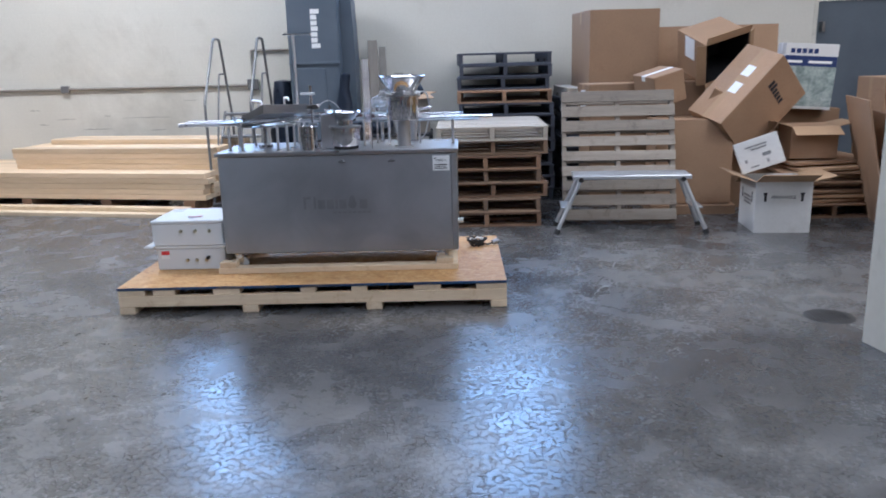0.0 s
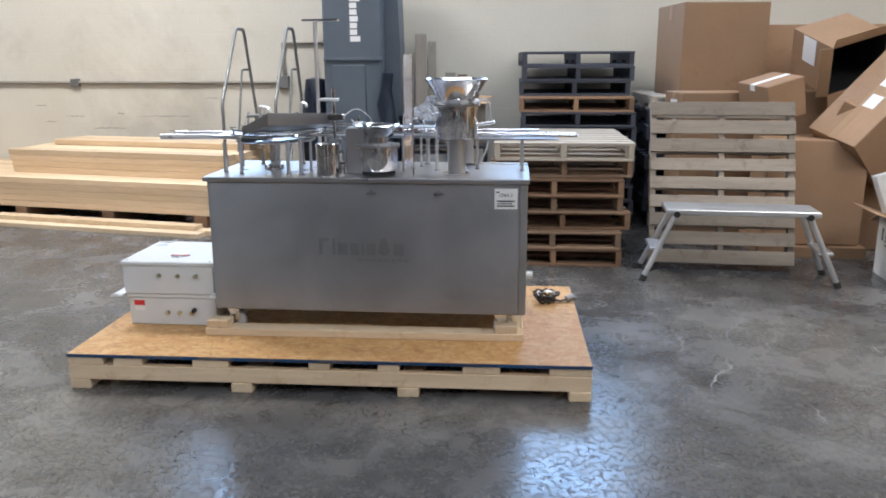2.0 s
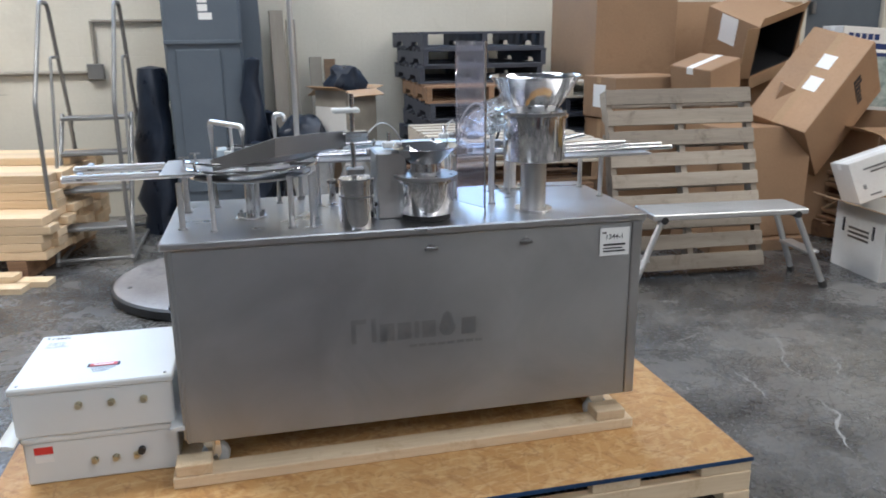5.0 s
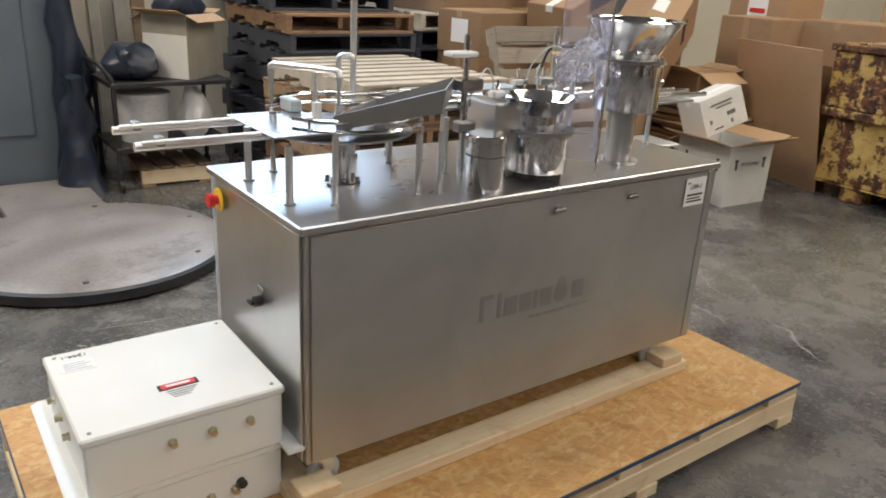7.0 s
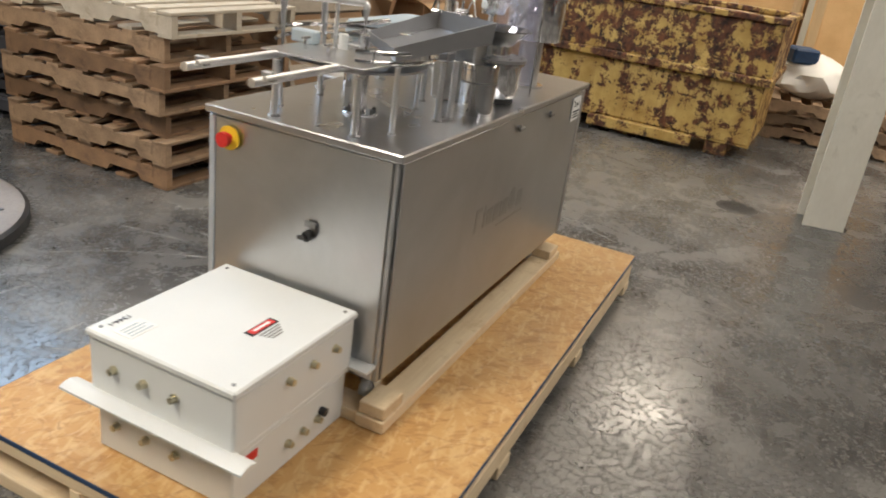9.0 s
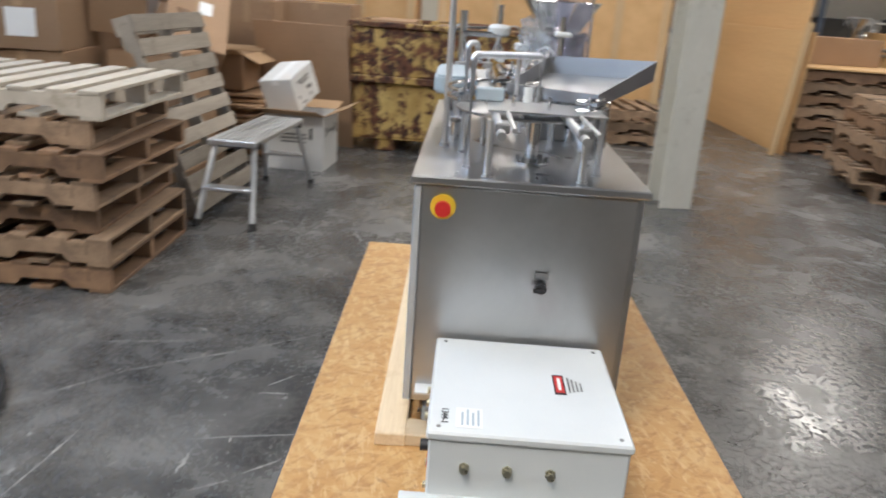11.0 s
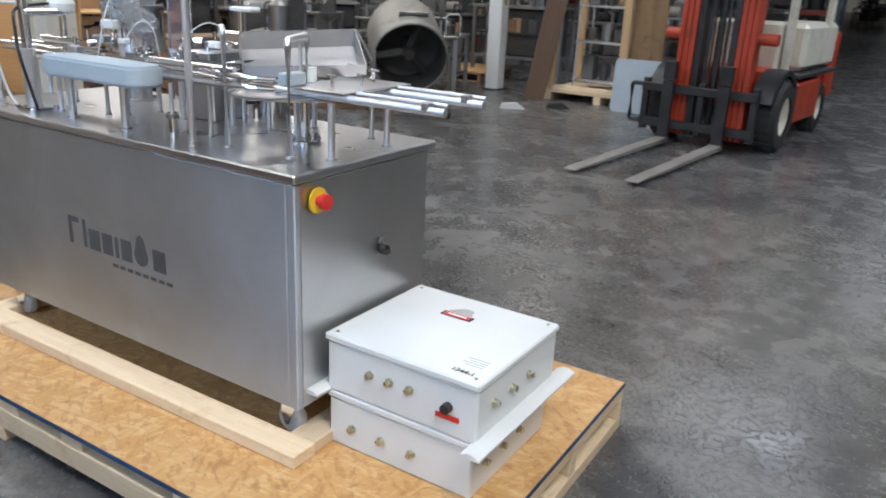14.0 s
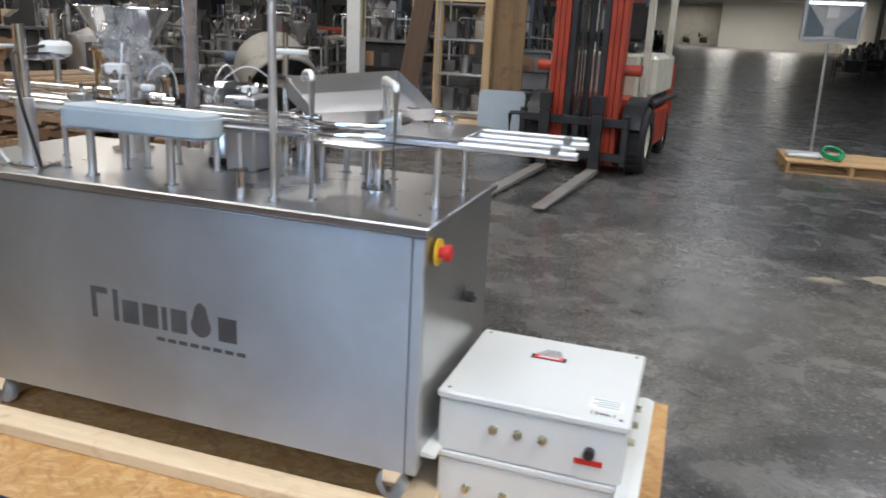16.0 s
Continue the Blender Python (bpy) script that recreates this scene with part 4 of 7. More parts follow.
# star wheel between the guides
bm = bmesh.new()
pts = []
for k in range(96):
    a = 2 * math.pi * k / 96
    pts.append((1.38 + (0.095 - 0.018 * max(0, math.cos(8 * a))) * math.cos(a), 0.64 + (0.095 - 0.018 * max(0, math.cos(8 * a))) * math.sin(a)))
bm_prism(bm, pts, 1.13, 1.142, "z")
sw_ = mpart("star_wheel", bm, BLACK, None, "dark plastic star wheel")
mpart("hub", C(((1.38, 0.64, 1.142), (1.38, 0.64, 1.19), 0.022), seg=18), CHROME, sw_)

# --- bowl feeders
def feeder(x, y, zb, zc, rc, zcyl, rr, zrim, label, zn=0.0, rn=0.0):
    f = mpart("bowl_feeder", C(((x, y, zb), (x, y, zc), rc * 0.43 if zb == ZT and zc - zb > 0.1 else rc * 0.8), seg=28), STEEL_V, None, label)
    bm = bmesh.new()
    bm_lathe(bm, [(0.0, zc), (rc, zc), (rc + 0.002, zc + 0.004), (rc + 0.002, zcyl - 0.006), (rc + 0.012, zcyl - 0.004), (rc + 0.012, zcyl + 0.004), (0.0, zcyl + 0.004)], 40, (x, y, 0))
    mpart("drum", bm, CHROME, f)
    bm = bmesh.new()
    neck = [(rn, zcyl + 0.004), (rn, zn), (rn + 0.004, zn + 0.002)] if rn else [(rc * 0.74, zcyl + 0.004), (rc * 0.76, zcyl + 0.02)]
    low = (rn, zn + 0.006) if rn else (rc * 0.7, zcyl + 0.026)
    bm_lathe(bm, neck + [(rr, zrim - 0.004), (rr + 0.008, zrim), (rr + 0.003, zrim + 0.003), (rr - 0.005, zrim - 0.002), low, (0.0, low[1] - 0.002)], 40, (x, y, 0))
    mpart("bowl", bm, CHROME, f)
    for k in range(8):
        a = radians(45 * k + 10)
        px, py = x + (rc - 0.002) * math.cos(a), y + (rc - 0.002) * math.sin(a)
        mpart("bolt", C(((px, py, zcyl + 0.004), (px, py, zcyl + 0.02), 0.006), seg=8), CHROME, f)
    return f


f2 = feeder(1.806, 0.464, ZT, 1.14, 0.102, 1.287, 0.147, 1.416, "tall polished bowl feeder on a column")
f1 = feeder(1.427, 0.455, ZT, 0.985, 0.09, 1.095, 0.103, 1.2, "low polished bowl feeder with a dark collar", 1.148, 0.05)
mpart("collar", C(((1.427, 0.455, 1.1), (1.427, 0.455, 1.111), 0.106), seg=32), DULL, f1, "dark steel collar")
mpart("rubber_base", C(((1.427, 0.455, ZT + 0.001), (1.427, 0.455, ZT + 0.02), 0.08), seg=32), RUBBER, f1, "black rubber base")
mpart("side_arm", C(((1.9, 0.47, 1.2), (1.99, 0.47, 1.215), 0.009), seg=14), CHROME, f2)
mpart("flange", C(((1.806, 0.464, 1.2915), (1.806, 0.464, 1.3), 0.106), seg=36), DULL, f2, "dark steel flange")
mpart("inner_tube", C(((1.806, 0.464, 1.316), (1.806, 0.464, 1.405), 0.05), seg=28), DULL, f2, "dark tube inside the bowl")
mpart("base_flange", C(((1.806, 0.464, ZT), (1.806, 0.464, ZT + 0.01), 0.066), seg=28), CHROME, f2)
mpart("drive_housing", B(((1.265, 0.46, ZT), (1.365, 0.60, 1.185)), bevel=0.006), STEEL_V, None)
bm = bmesh.new()
bm_lathe(bm, [(0.0, ZT), (0.056, ZT), (0.056, 1.098), (0.054, 1.1), (0.058, 1.102), (0.058, 1.116), (0.054, 1.119), (0.0, 1.12)], 32, (1.19, 0.405, 0))
cb = mpart("canister", bm, CHROME, None, "polished steel canister with a lid")
mpart("band", C(((1.19, 0.405, 1.06), (1.19, 0.405, 1.066), 0.0568), seg=32), DULL, cb)
# clear shield on its post
sh = mpart("shield_post", C(((1.607, 0.375, ZT), (1.607, 0.375, 1.53), 0.0032), seg=12), CHROME, None, "thin post with a clear acrylic shield")
bm = bmesh.new()
bm_box(bm, (-0.004, 0.0, 1.0), (0.004, 0.15, 1.53), 0.0, pose(1.607, 0.38, 0, 0, 0, 22))
pane = mpart("clear_shield", bm, ACRYLIC, sh, "clear acrylic sheet")
pane.visible_shadow = False

# --- filling head
nz_ = mpart("filling_head", C(((1.85, 0.845, ZT), (1.85, 0.845, 1.16), 0.024), seg=24), POSTSTEEL, None, "filling head on a steel column with hoses")
mpart("base_plate", B(((1.805, 0.80, ZT), (1.895, 0.885, ZT + 0.01)), bevel=0.003), CHROME, nz_)
mpart("column", C(((1.85, 0.845, 1.16), (1.85, 0.845, 1.36), 0.016), seg=20), CHROME, nz_)
mpart("arm", B(((1.83, 0.70, 1.262), (1.875, 0.85, 1.284)), bevel=0.005), CHROME, nz_)
bm = bmesh.new()
bm_lathe(bm, [(0.0, 1.266), (0.034, 1.268), (0.044, 1.278), (0.046, 1.3), (0.036, 1.312), (0.0, 1.316)], 28, (1.868, 0.70, 0))
mpart("head_disc", bm, BOXWHITE, nz_, "white round head")
mpart("spindle", C(((1.868, 0.70, 1.19), (1.868, 0.70, 1.39), 0.011), seg=14), CHROME, nz_)
for x, y in ((1.80, 0.80), (1.90, 0.875), (1.80, 0.875)):
    mpart("base_bolt", C(((x, y, ZT), (x, y, ZT + 0.014), 0.009), seg=8), CHROME, nz_)
for pts, r, mt in (([(1.86, 0.83, 1.3), (1.95, 0.88, 1.3), (1.97, 0.89, 1.15), (1.93, 0.88, 1.0), (1.9, 0.87, 0.97)], 0.005, HOSE),
                   ([(1.868, 0.73, 1.30), (1.85, 0.88, 1.29), (1.81, 0.9, 1.15), (1.79, 0.87, 0.97)], 0.005, BLACK),
                   ([(1.6, 0.66, 1.2), (1.57, 0.62, 1.27), (1.53, 0.6, 1.25), (1.54, 0.57, 1.12)], 0.0024, HOSE),
                   ([(1.24, 0.53, 1.23), (1.3, 0.56, 1.28), (1.36, 0.6, 1.24), (1.38, 0.62, 1.19)], 0.0024, HOSE),
                   ([(1.70, 0.6, 1.28), (1.66, 0.66, 1.33), (1.62, 0.72, 1.26), (1.62, 0.75, 1.15)], 0.0024, HOSE)):
    bm = bmesh.new()
    bm_tube(bm, bent(pts, 0.04, 6), r, 8)
    mpart("hose", bm, mt)
for k, (x, y, z, s) in enumerate(((1.58, 0.6, 1.16, .03), (1.66, 0.7, 1.2, .026), (1.72, 0.62, 1.24, .03), (1.5, 0.66, 1.16, .024), (1.28, 0.6, 1.17, .026), (1.32, 0.53, 1.2, .022),
                                  (1.62, 0.78, 1.19, .024), (1.75, 0.74, 1.16, .026), (1.55, 0.7, 1.2, .018))):
    b = mpart("bracket", B(((x - s, y - s * 0.7, z - s * 0.5), (x + s, y + s * 0.7, z + s * 0.5)), bevel=0.004), (CHROME, STEEL, BOXWHITE)[k % 3])
    mpart("screw", C(((x, y, z + s * 0.5), (x, y, z + s * 0.5 + 0.03), 0.006), seg=10), CHROME, b)
    mpart("knob", C(((x + s, y, z), (x + s + 0.02, y, z), 0.009), seg=12), DULL, b)
mpart("drain_stub", C(((2.13, 0.43, 0.472), (2.182, 0.43, 0.472), 0.019), seg=16), BOXWHITE, None, "white plastic drain stub")

# ---- white electrical enclosures beside the machine ----
def enclosure(m, sx, sy, h, label, lid):
    e = thing("electrical_enclosure", m, label, "electrical box", "electrical enclosures on the skid")
    part("body", B(((0, 0, 0), (sx, sy, h - 0.022)), bevel=0.005), BOXWHITE, e)
    part("lid", B(((-0.006, -0.006, h - 0.0215), (sx + 0.006, sy + 0.006, h)), bevel=0.005), BOXWHITE, e)
    for x in (0.02, sx - 0.02):
        for y in (0.02, sy - 0.02):
            part("screw", C(((x, y, h), (x, y, h + 0.002), 0.005), seg=10), DULL, e)

    def gland(a, d):
        a, d = Vector(a), Vector(d)
        g = part("cable_gland", C((a, a + d * 0.005, 0.0125), seg=6), BRASS, e, "brass cable gland")
        part("nut", C((a + d * 0.005, a + d * 0.017, 0.009), seg=12), BRASS, g)
    for k in range(3):
        gland((0.195 + 0.097 * k if lid else 0.205 + 0.064 * k, 0, h * (0.58 if lid else 0.4)), (0, -1, 0))
        gland((0.33 - 0.064 * k if lid else 0.383 - 0.1 * k, sy, h * (0.52 if lid else 0.4)), (0, 1, 0))
        gland((0, 0.17 + 0.095 * k, h * 0.5), (-1, 0, 0))
    return e


low = enclosure(pose(0.108, 0.428, 0.174, 0, 0, -0.5), 0.465, 0.425, 0.168, "white steel electrical enclosure with brass glands, underneath another", False)
part("label", B(((0.03, -0.002, 0.105), (0.085, -0.0002, 0.13))), RED, low, "red warning label")
part("label", B(((0.03, -0.002, 0.077), (0.085, -0.0002, 0.103))), PAPER, low)
part("knob", C(((0.35, -0.018, 0.084), (0.35, 0, 0.084), 0.012), seg=14), BLACK, low)
upp = enclosure(pose(0.095, 0.418, 0.343, 0, 0, -0.8), 0.478, 0.442, 0.172, "white steel electrical enclosure with warning label, stacked on another", True)
for x in (-0.045, 0.465):
    bm = bmesh.new()
    bm_prism(bm, [(x, 0.0), (x + 0.055, 0.0), (x + 0.055, 0.006), (x + 0.036, 0.014), (x + 0.02, 0.014), (x, 0.006)], -0.06, 0.50, "y")
    part("mounting_strap", bm, BOXWHITE, upp, "white mounting strap")
part("knob", C(((0.084, 0.442, 0.082), (0.084, 0.462, 0.082), 0.014), seg=16), BLACK, upp)
part("label", B(((0.05, 0.4425, 0.045), (0.12, 0.4445, 0.06))), RED, upp, "red label strip")
sg = part("warning_label", B(((0.205, 0.12, 0.1725), (0.305, 0.148, 0.1737))), INK, upp, "black and red warning label")
part("red_field", B(((0.213, 0.1235, 0.1738), (0.297, 0.1445, 0.1746))), RED, sg)
part("white_bar", B(((0.225, 0.130, 0.1747), (0.285, 0.138, 0.1753))), PAPER, sg)
for k in range(4):
    part("small_print", B(((0.22 + 0.003 * k, 0.108 - 0.01 * k, 0.1725), (0.295 - 0.008 * k, 0.112 - 0.01 * k, 0.1731))), DULL, upp)
pl = part("paper_label", B(((0.02, 0.325, 0.1725), (0.105, 0.385, 0.1735))), PAPER, upp, "paper label with handwriting")
for k in range(4):
    part("print", B(((0.03, 0.332 + 0.012 * k, 0.1736), (0.097 - 0.012 * (k % 2), 0.337 + 0.012 * k, 0.1741))), BLUEGREY, pl)
writing("1344-1", pose(0.065, 0.418, 0.1738, 0, 0, 180), 0.024, INK, upp)

# cable and plugs on the skid
coil = thing("power_cable", pose(2.28, 0.93, 0.174), "coiled black power cable with white tags on the skid", "cable")
for k in range(5):
    bm = bmesh.new()
    rr = 0.035 + 0.008 * k
    bm_tube(bm, [(rr * math.cos(a * 0.35 + k) + 0.008 * math.sin(5 * a + k), rr * 1.1 * math.sin(a * 0.35 + k), 0.008 + 0.011 * k + 0.006 * math.sin(3 * a)) for a in range(19)], 0.006, 8)
    part("loop", bm, RUBBER, coil)
bm = bmesh.new()
bm_tube(bm, [(0.05 * math.cos(0.35 * a), 0.06 * math.sin(0.35 * a), 0.045 + 0.012 * math.sin(2 * a)) for a in range(12)], 0.0035, 6)
part("wire", bm, PAPER, coil, "thin white wire")
bm = bmesh.new()
bm_tube(bm, [(0.05, -0.01, 0.02), (0.08, -0.015, 0.012), (0.115, -0.005, 0.02)], 0.006, 8)
part("lead", bm, RUBBER, coil)
p = part("plug", C(((0.115, -0.005, 0.022), (0.155, 0.01, 0.03), 0.02), seg=14), DULL, coil, "grey plug")
part("prong", C(((0.155, 0.01, 0.03), (0.17, 0.014, 0.032), 0.005), seg=8), PAPER, p)
part("tag", B(((0.0, 0.02, 0.052), (0.04, 0.05, 0.055))), PAPER, coil, "white paper tag")

# clear wrapping left on the filling head
bm = bmesh.new()
bmesh.ops.create_icosphere(bm, subdivisions=5, radius=1.0)
for v in bm.verts:
    ridge = abs(noise.noise(v.co * 4.2 + Vector((3, 0, 0))))
    d = 1 + 0.4 * noise.noise(v.co * 1.9) - 0.5 * ridge + 0.12 * noise.noise(v.co * 11)
    v.co = Vector((v.co.x * 0.12 * d, v.co.y * 0.05 * d, v.co.z * 0.052 * d))
whole("plastic_wrap", bm, WRAP, "crumpled milky plastic wrap hung beside the tall feeder", "plastic wrap", m=pose(1.70, 0.575, 1.285, 0, -22, 12))


# ---- pallets ----
def make_pallet(name, material, label, group, w=1.0, d=1.2, h=0.131, boards=7, seed=1):
    """Boards run along x (w), three notched stringers along y (d)."""
    rnd = random.Random(seed)
    p = thing(name, Matrix(), label, "pallet", group)
    sh = h - 0.036
    for x in (0.0, w / 2 - 0.02, w - 0.04):
        bm = bmesh.new()
        pts = [(0, 0.018), (0, 0.018 + sh), (d, 0.018 + sh), (d, 0.018)]
        for c in (d * 0.74, d * 0.26):
            pts += [(c + 0.13, 0.018), (c + 0.10, 0.018 + 0.036), (c - 0.10, 0.018 + 0.036), (c - 0.13, 0.018)]
        bm_prism(bm, pts, x, x + 0.04, "x")
        part("stringer", bm, material, p)
    for k in range(boards):
        y = k * (d - 0.1) / (boards - 1)
        wd = 0.1 if k in (0, boards - 1) else 0.088 + rnd.random() * 0.012
        part("deck_board", B(((-rnd.random() * 0.006, y, h - 0.018), (w + rnd.random() * 0.006, y + wd, h)), bevel=0.002), material, p)
    for k in range(5):
        y = k * (d - 0.1) / 4
        part("bottom_board", B(((0, y, 0), (w, y + 0.1, 0.018)), bevel=0.002), material, p)
    return p


rnd = random.Random(4)
NEAR = "stack of pallets behind the machine"
grey_pallet = make_pallet("pallet", PAL_GREY, "weathered brown wooden pallet in a tall stack", NEAR)
brown_pallet = make_pallet("pallet", PAL_BROWN, "reddish brown wooden pallet in a tall stack", NEAR, seed=3)
pale_pallet = make_pallet("pallet", PAL_PALE, "pale dry wooden pallet on top of a stack", NEAR, boards=8, seed=2)
dark_pallet = make_pallet("pallet", PAL_DARK, "dark blue stained wooden pallet in a stack against the wall", "dark pallets against the wall", seed=5)


def stack(master_list, x, y, z, jitter=0.03, turn=0.0):
    for k, p in enumerate(master_list):
        m = pose(x + rnd.uniform(-jitter, jitter), y + rnd.uniform(-jitter, jitter), z + 0.131 * k, 0, 0, turn + rnd.uniform(-2.2, 2.2))
        copy_thing(p, m)


stack([brown_pallet, grey_pallet, brown_pallet, grey_pallet, brown_pallet, grey_pallet, pale_pallet], 1.94, 2.42, 0, 0.05)
stack([dark_pallet] * 8 + [brown_pallet], 2.18, 3.72, 0)
stack([dark_pallet] * 2, 2.2, 4.0, 0.131 * 9)
stack([dark_pallet] * 8, 3.34, 3.88, 0)
# the first of each kind stand at the bottom of stacks in the hall
grey_pallet.matrix_world = pose(5.97, -3.83, 0, 0, 0, 81)
brown_pallet.matrix_world = pose(7.15, -4.05, 0, 0, 0, -3)
pale_pallet.matrix_world = pose(3.36, 3.88, 1.048, 0, 0, 0)
pine_pallet = make_pallet("pallet", PALLET_PINE, "orange pine pallet lying on the open floor", "", 1.34, 1.0, boards=8, seed=12)
pine_pallet.matrix_world = pose(-2.32, -7.72, 0, 0, 0, 1)
dark_pallet.matrix_world = pose(2.2, 4.0, 0.131 * 11, 0, 0, 1)
for k in range(1, 6):
    copy_thing((brown_pallet, grey_pallet)[k % 2], pose(5.97 + rnd.uniform(-.08, .08), -3.83 + rnd.uniform(-.08, .08), 0.131 * k, 0, 0, 81 + rnd.uniform(-4, 4)))
for k in range(1, 7):
    copy_thing((brown_pallet, grey_pallet)[k % 2], pose(7.15 + rnd.uniform(-.03, .03), -4.05 + rnd.uniform(-.03, .03), 0.131 * k, 0, 0, -3))

# pallet leaning upright on the heap
lean = make_pallet("leaning_pallet", PAL_LEAN, "pale grey wooden pallet leaning upright against a heap", "", 1.02, 1.2, 0.12, 9, 7)
lean.matrix_world = pose(3.12, 2.47, 0.012, 72, 0, -4)


# ---- cardboard boxes ----
def carton(name, m, sx, sy, sz, label, material=None, flaps=0.0, group="", tape=False, open_top=False, front=25):
    """A closed or open carton: body, seams and flaps; origin in the middle of its base."""
    material = material or CARD
    t = thing(name, m, label, "cardboard box", group)
    x, y = sx / 2, sy / 2
    if open_top:
        for lo, hi in (((-x, -y, 0), (x, -y + 0.006, sz)), ((-x, y - 0.006, 0), (x, y, sz)), ((-x, -y + 0.006, 0), (-x + 0.006, y - 0.006, sz)),
                       ((x - 0.006, -y + 0.006, 0), (x, y - 0.006, sz)), ((-x + 0.006, -y + 0.006, 0), (x - 0.006, y - 0.006, 0.006))):
            part("panel", B((lo, hi)), material, t)
    else:
        part("body", B(((-x, -y, 0), (x, y, sz - 0.003)), bevel=0.004), material, t)
        part("top_flap", B(((-x + 0.002, -y + 0.002, sz - 0.003), (x - 0.002, -0.003, sz)), bevel=0.001), material, t)
        part("top_flap", B(((-x + 0.002, 0.003, sz - 0.003), (x - 0.002, y - 0.002, sz)), bevel=0.001), material, t)
        part("tape", B(((-x - 0.001, -0.028, sz), (x + 0.001, 0.028, sz + 0.001)), ((-x - 0.0015, -0.028, sz * 0.84), (-x, 0.028, sz)), ((x, -0.028, sz * 0.84), (x + 0.0015, 0.028, sz))), PAPER if tape == "white" or material == CARD_W else CARD_IN, t)
    if flaps:
        for ax, sgn, ln, tilt in (("x", -1, sy, 18), ("x", 1, sy, -12), ("y", -1, sx, front), ("y", 1, sx, -30)):
            bm = bmesh.new()
            mm = Matrix.Translation((sgn * x, 0, sz)) @ pose(0, 0, 0, 0, tilt if sgn > 0 else tilt, 0) if ax == "x" else \
                Matrix.Translation((0, sgn * y, sz)) @ pose(0, 0, 0, tilt, 0, 0)
            if ax == "x":
                lo, hi = ((0, -ln / 2, -0.003), (flaps, ln / 2, 0.003)) if sgn > 0 else ((-flaps, -ln / 2, -0.003), (0, ln / 2, 0.003))
            else:
                lo, hi = ((-ln / 2, 0, -0.003), (ln / 2, flaps, 0.003)) if sgn > 0 else ((-ln / 2, -flaps, -0.003), (ln / 2, 0, 0.003))
            bm_box(bm, lo, hi, 0, mm)
            part("flap", bm, CARD_IN, t)
    return t


def on_face(t, name, material, boxes, label=""):
    return part(name, B(*boxes), material, t, label)


HEAP = "heap of cartons by the wall"
big = carton("carton", pose(3.93, 4.33, 1.181, 0, 0, 6), 0.76, 0.76, 0.8, "large plain brown cardboard box on stacked pallets", group=HEAP)
kraft = carton("carton", pose(4.42, 3.02, 0.1, 0, 0, -3), 0.72, 0.5, 0.8, "tall brown cardboard box behind the leaning pallet", group=HEAP)
carton("carton", pose(4.42, 3.02, 0.0, 0, 0, -3), 0.8, 0.6, 0.09, "flattened cardboard under a tall box", group=HEAP)
long_box = carton("carton", pose(5.12, 3.12, 0.86, 20, -46, 10), 0.84, 0.46, 0.56, "long brown carton tipped on the heap with print and labels", group=HEAP)
on_face(long_box, "label", PAPER, [((-0.1, -0.1, 0.56), (0.02, 0.0, 0.5625))], "white paper label")
on_face(long_box, "label", PAPER, [((0.1, -0.08, 0.56), (0.22, 0.02, 0.5625))], "white paper label")
for k, hh in enumerate((.08, .085, .06, .06, .055, .06)):
    on_face(long_box, "print", INK, [((0.14, -0.2325, 0.40 - 0.045 * k), (0.14 + hh, -0.23, 0.432 - 0.045 * k))], "dark printed mark")
dk = carton("carton", pose(4.73, 3.86, 1.62, 0, 110, -70) @ Matrix.Rotation(radians(16), 4, "Z"), 0.42, 0.5, 0.5, "open brown carton lying on its side with dark inside", group=HEAP, flaps=0.09, open_top=True)
# black sheets put the carton's inner shade into colour
part("liner", B(((-0.203, -0.243, 0.007), (0.203, 0.243, 0.012)), ((-0.203, -0.243, 0.0121), (-0.198, 0.243, 0.49)), ((0.198, -0.243, 0.0121), (0.203, 0.243, 0.49)), ((-0.1979, -0.243, 0.0121), (0.1979, -0.238, 0.49)), ((-0.1979, 0.238, 0.0121), (0.1979, 0.243, 0.49))), BLACK, dk, "black inner sheets with the carton's shade painted in")
on_face(dk, "tape", PAPER, [((-0.2, -0.2525, 0.14), (0.02, -0.25, 0.3))], "white packing tape")
carton("carton", pose(4.2, 3.25, 1.05, 5, -14, 20), 0.34, 0.36, 0.3, "small taped brown carton tipped on the heap", group=HEAP, tape="white")
lab_box = carton("carton", pose(3.8, 3.58, 0.92, 0, 0, 5), 0.66, 0.48, 0.31, "brown carton with a white paper label behind the leaning pallet", group=HEAP)
on_face(lab_box, "label", PAPER, [((-0.3325, -0.1, 0.08), (-0.33, 0.08, 0.25))], "white paper label")
carton("carton", pose(3.8, 3.58, 0.0, 0, 0, 3), 0.62, 0.5, 0.919, "tall brown carton under another one", group=HEAP)
carton("carton", pose(4.72, 3.05, 0.9, 10, 25, -20), 0.34, 0.28, 0.26, "small crushed brown carton in the heap", group=HEAP)
carton("carton", pose(5.5, 2.85, 0.52, 0, 0, -6), 0.42, 0.4, 0.3, "brown carton on flattened cardboard", group=HEAP, flaps=0.16)
carton("carton", pose(5.05, 3.3, 0.0, 0, 0, 5), 0.6, 0.5, 0.72, "brown carton under the heap", group=HEAP)
carton("carton", pose(4.75, 4.0, 0.0, 0, 0, 0), 0.8, 0.7, 1.22, "tall brown carton at the bottom of the heap", group=HEAP)
carton("carton", pose(5.75, 3.8, 0.0, 0, 0, 0), 0.7, 0.6, 0.92, "brown carton against the wall", group=HEAP)
blue_box = carton("carton", pose(5.68, 3.5, 0.93, 0, 4, -8), 0.5, 0.3, 0.64, "printed carton with dark blue and grey-green panels", CARD_W, group=HEAP)
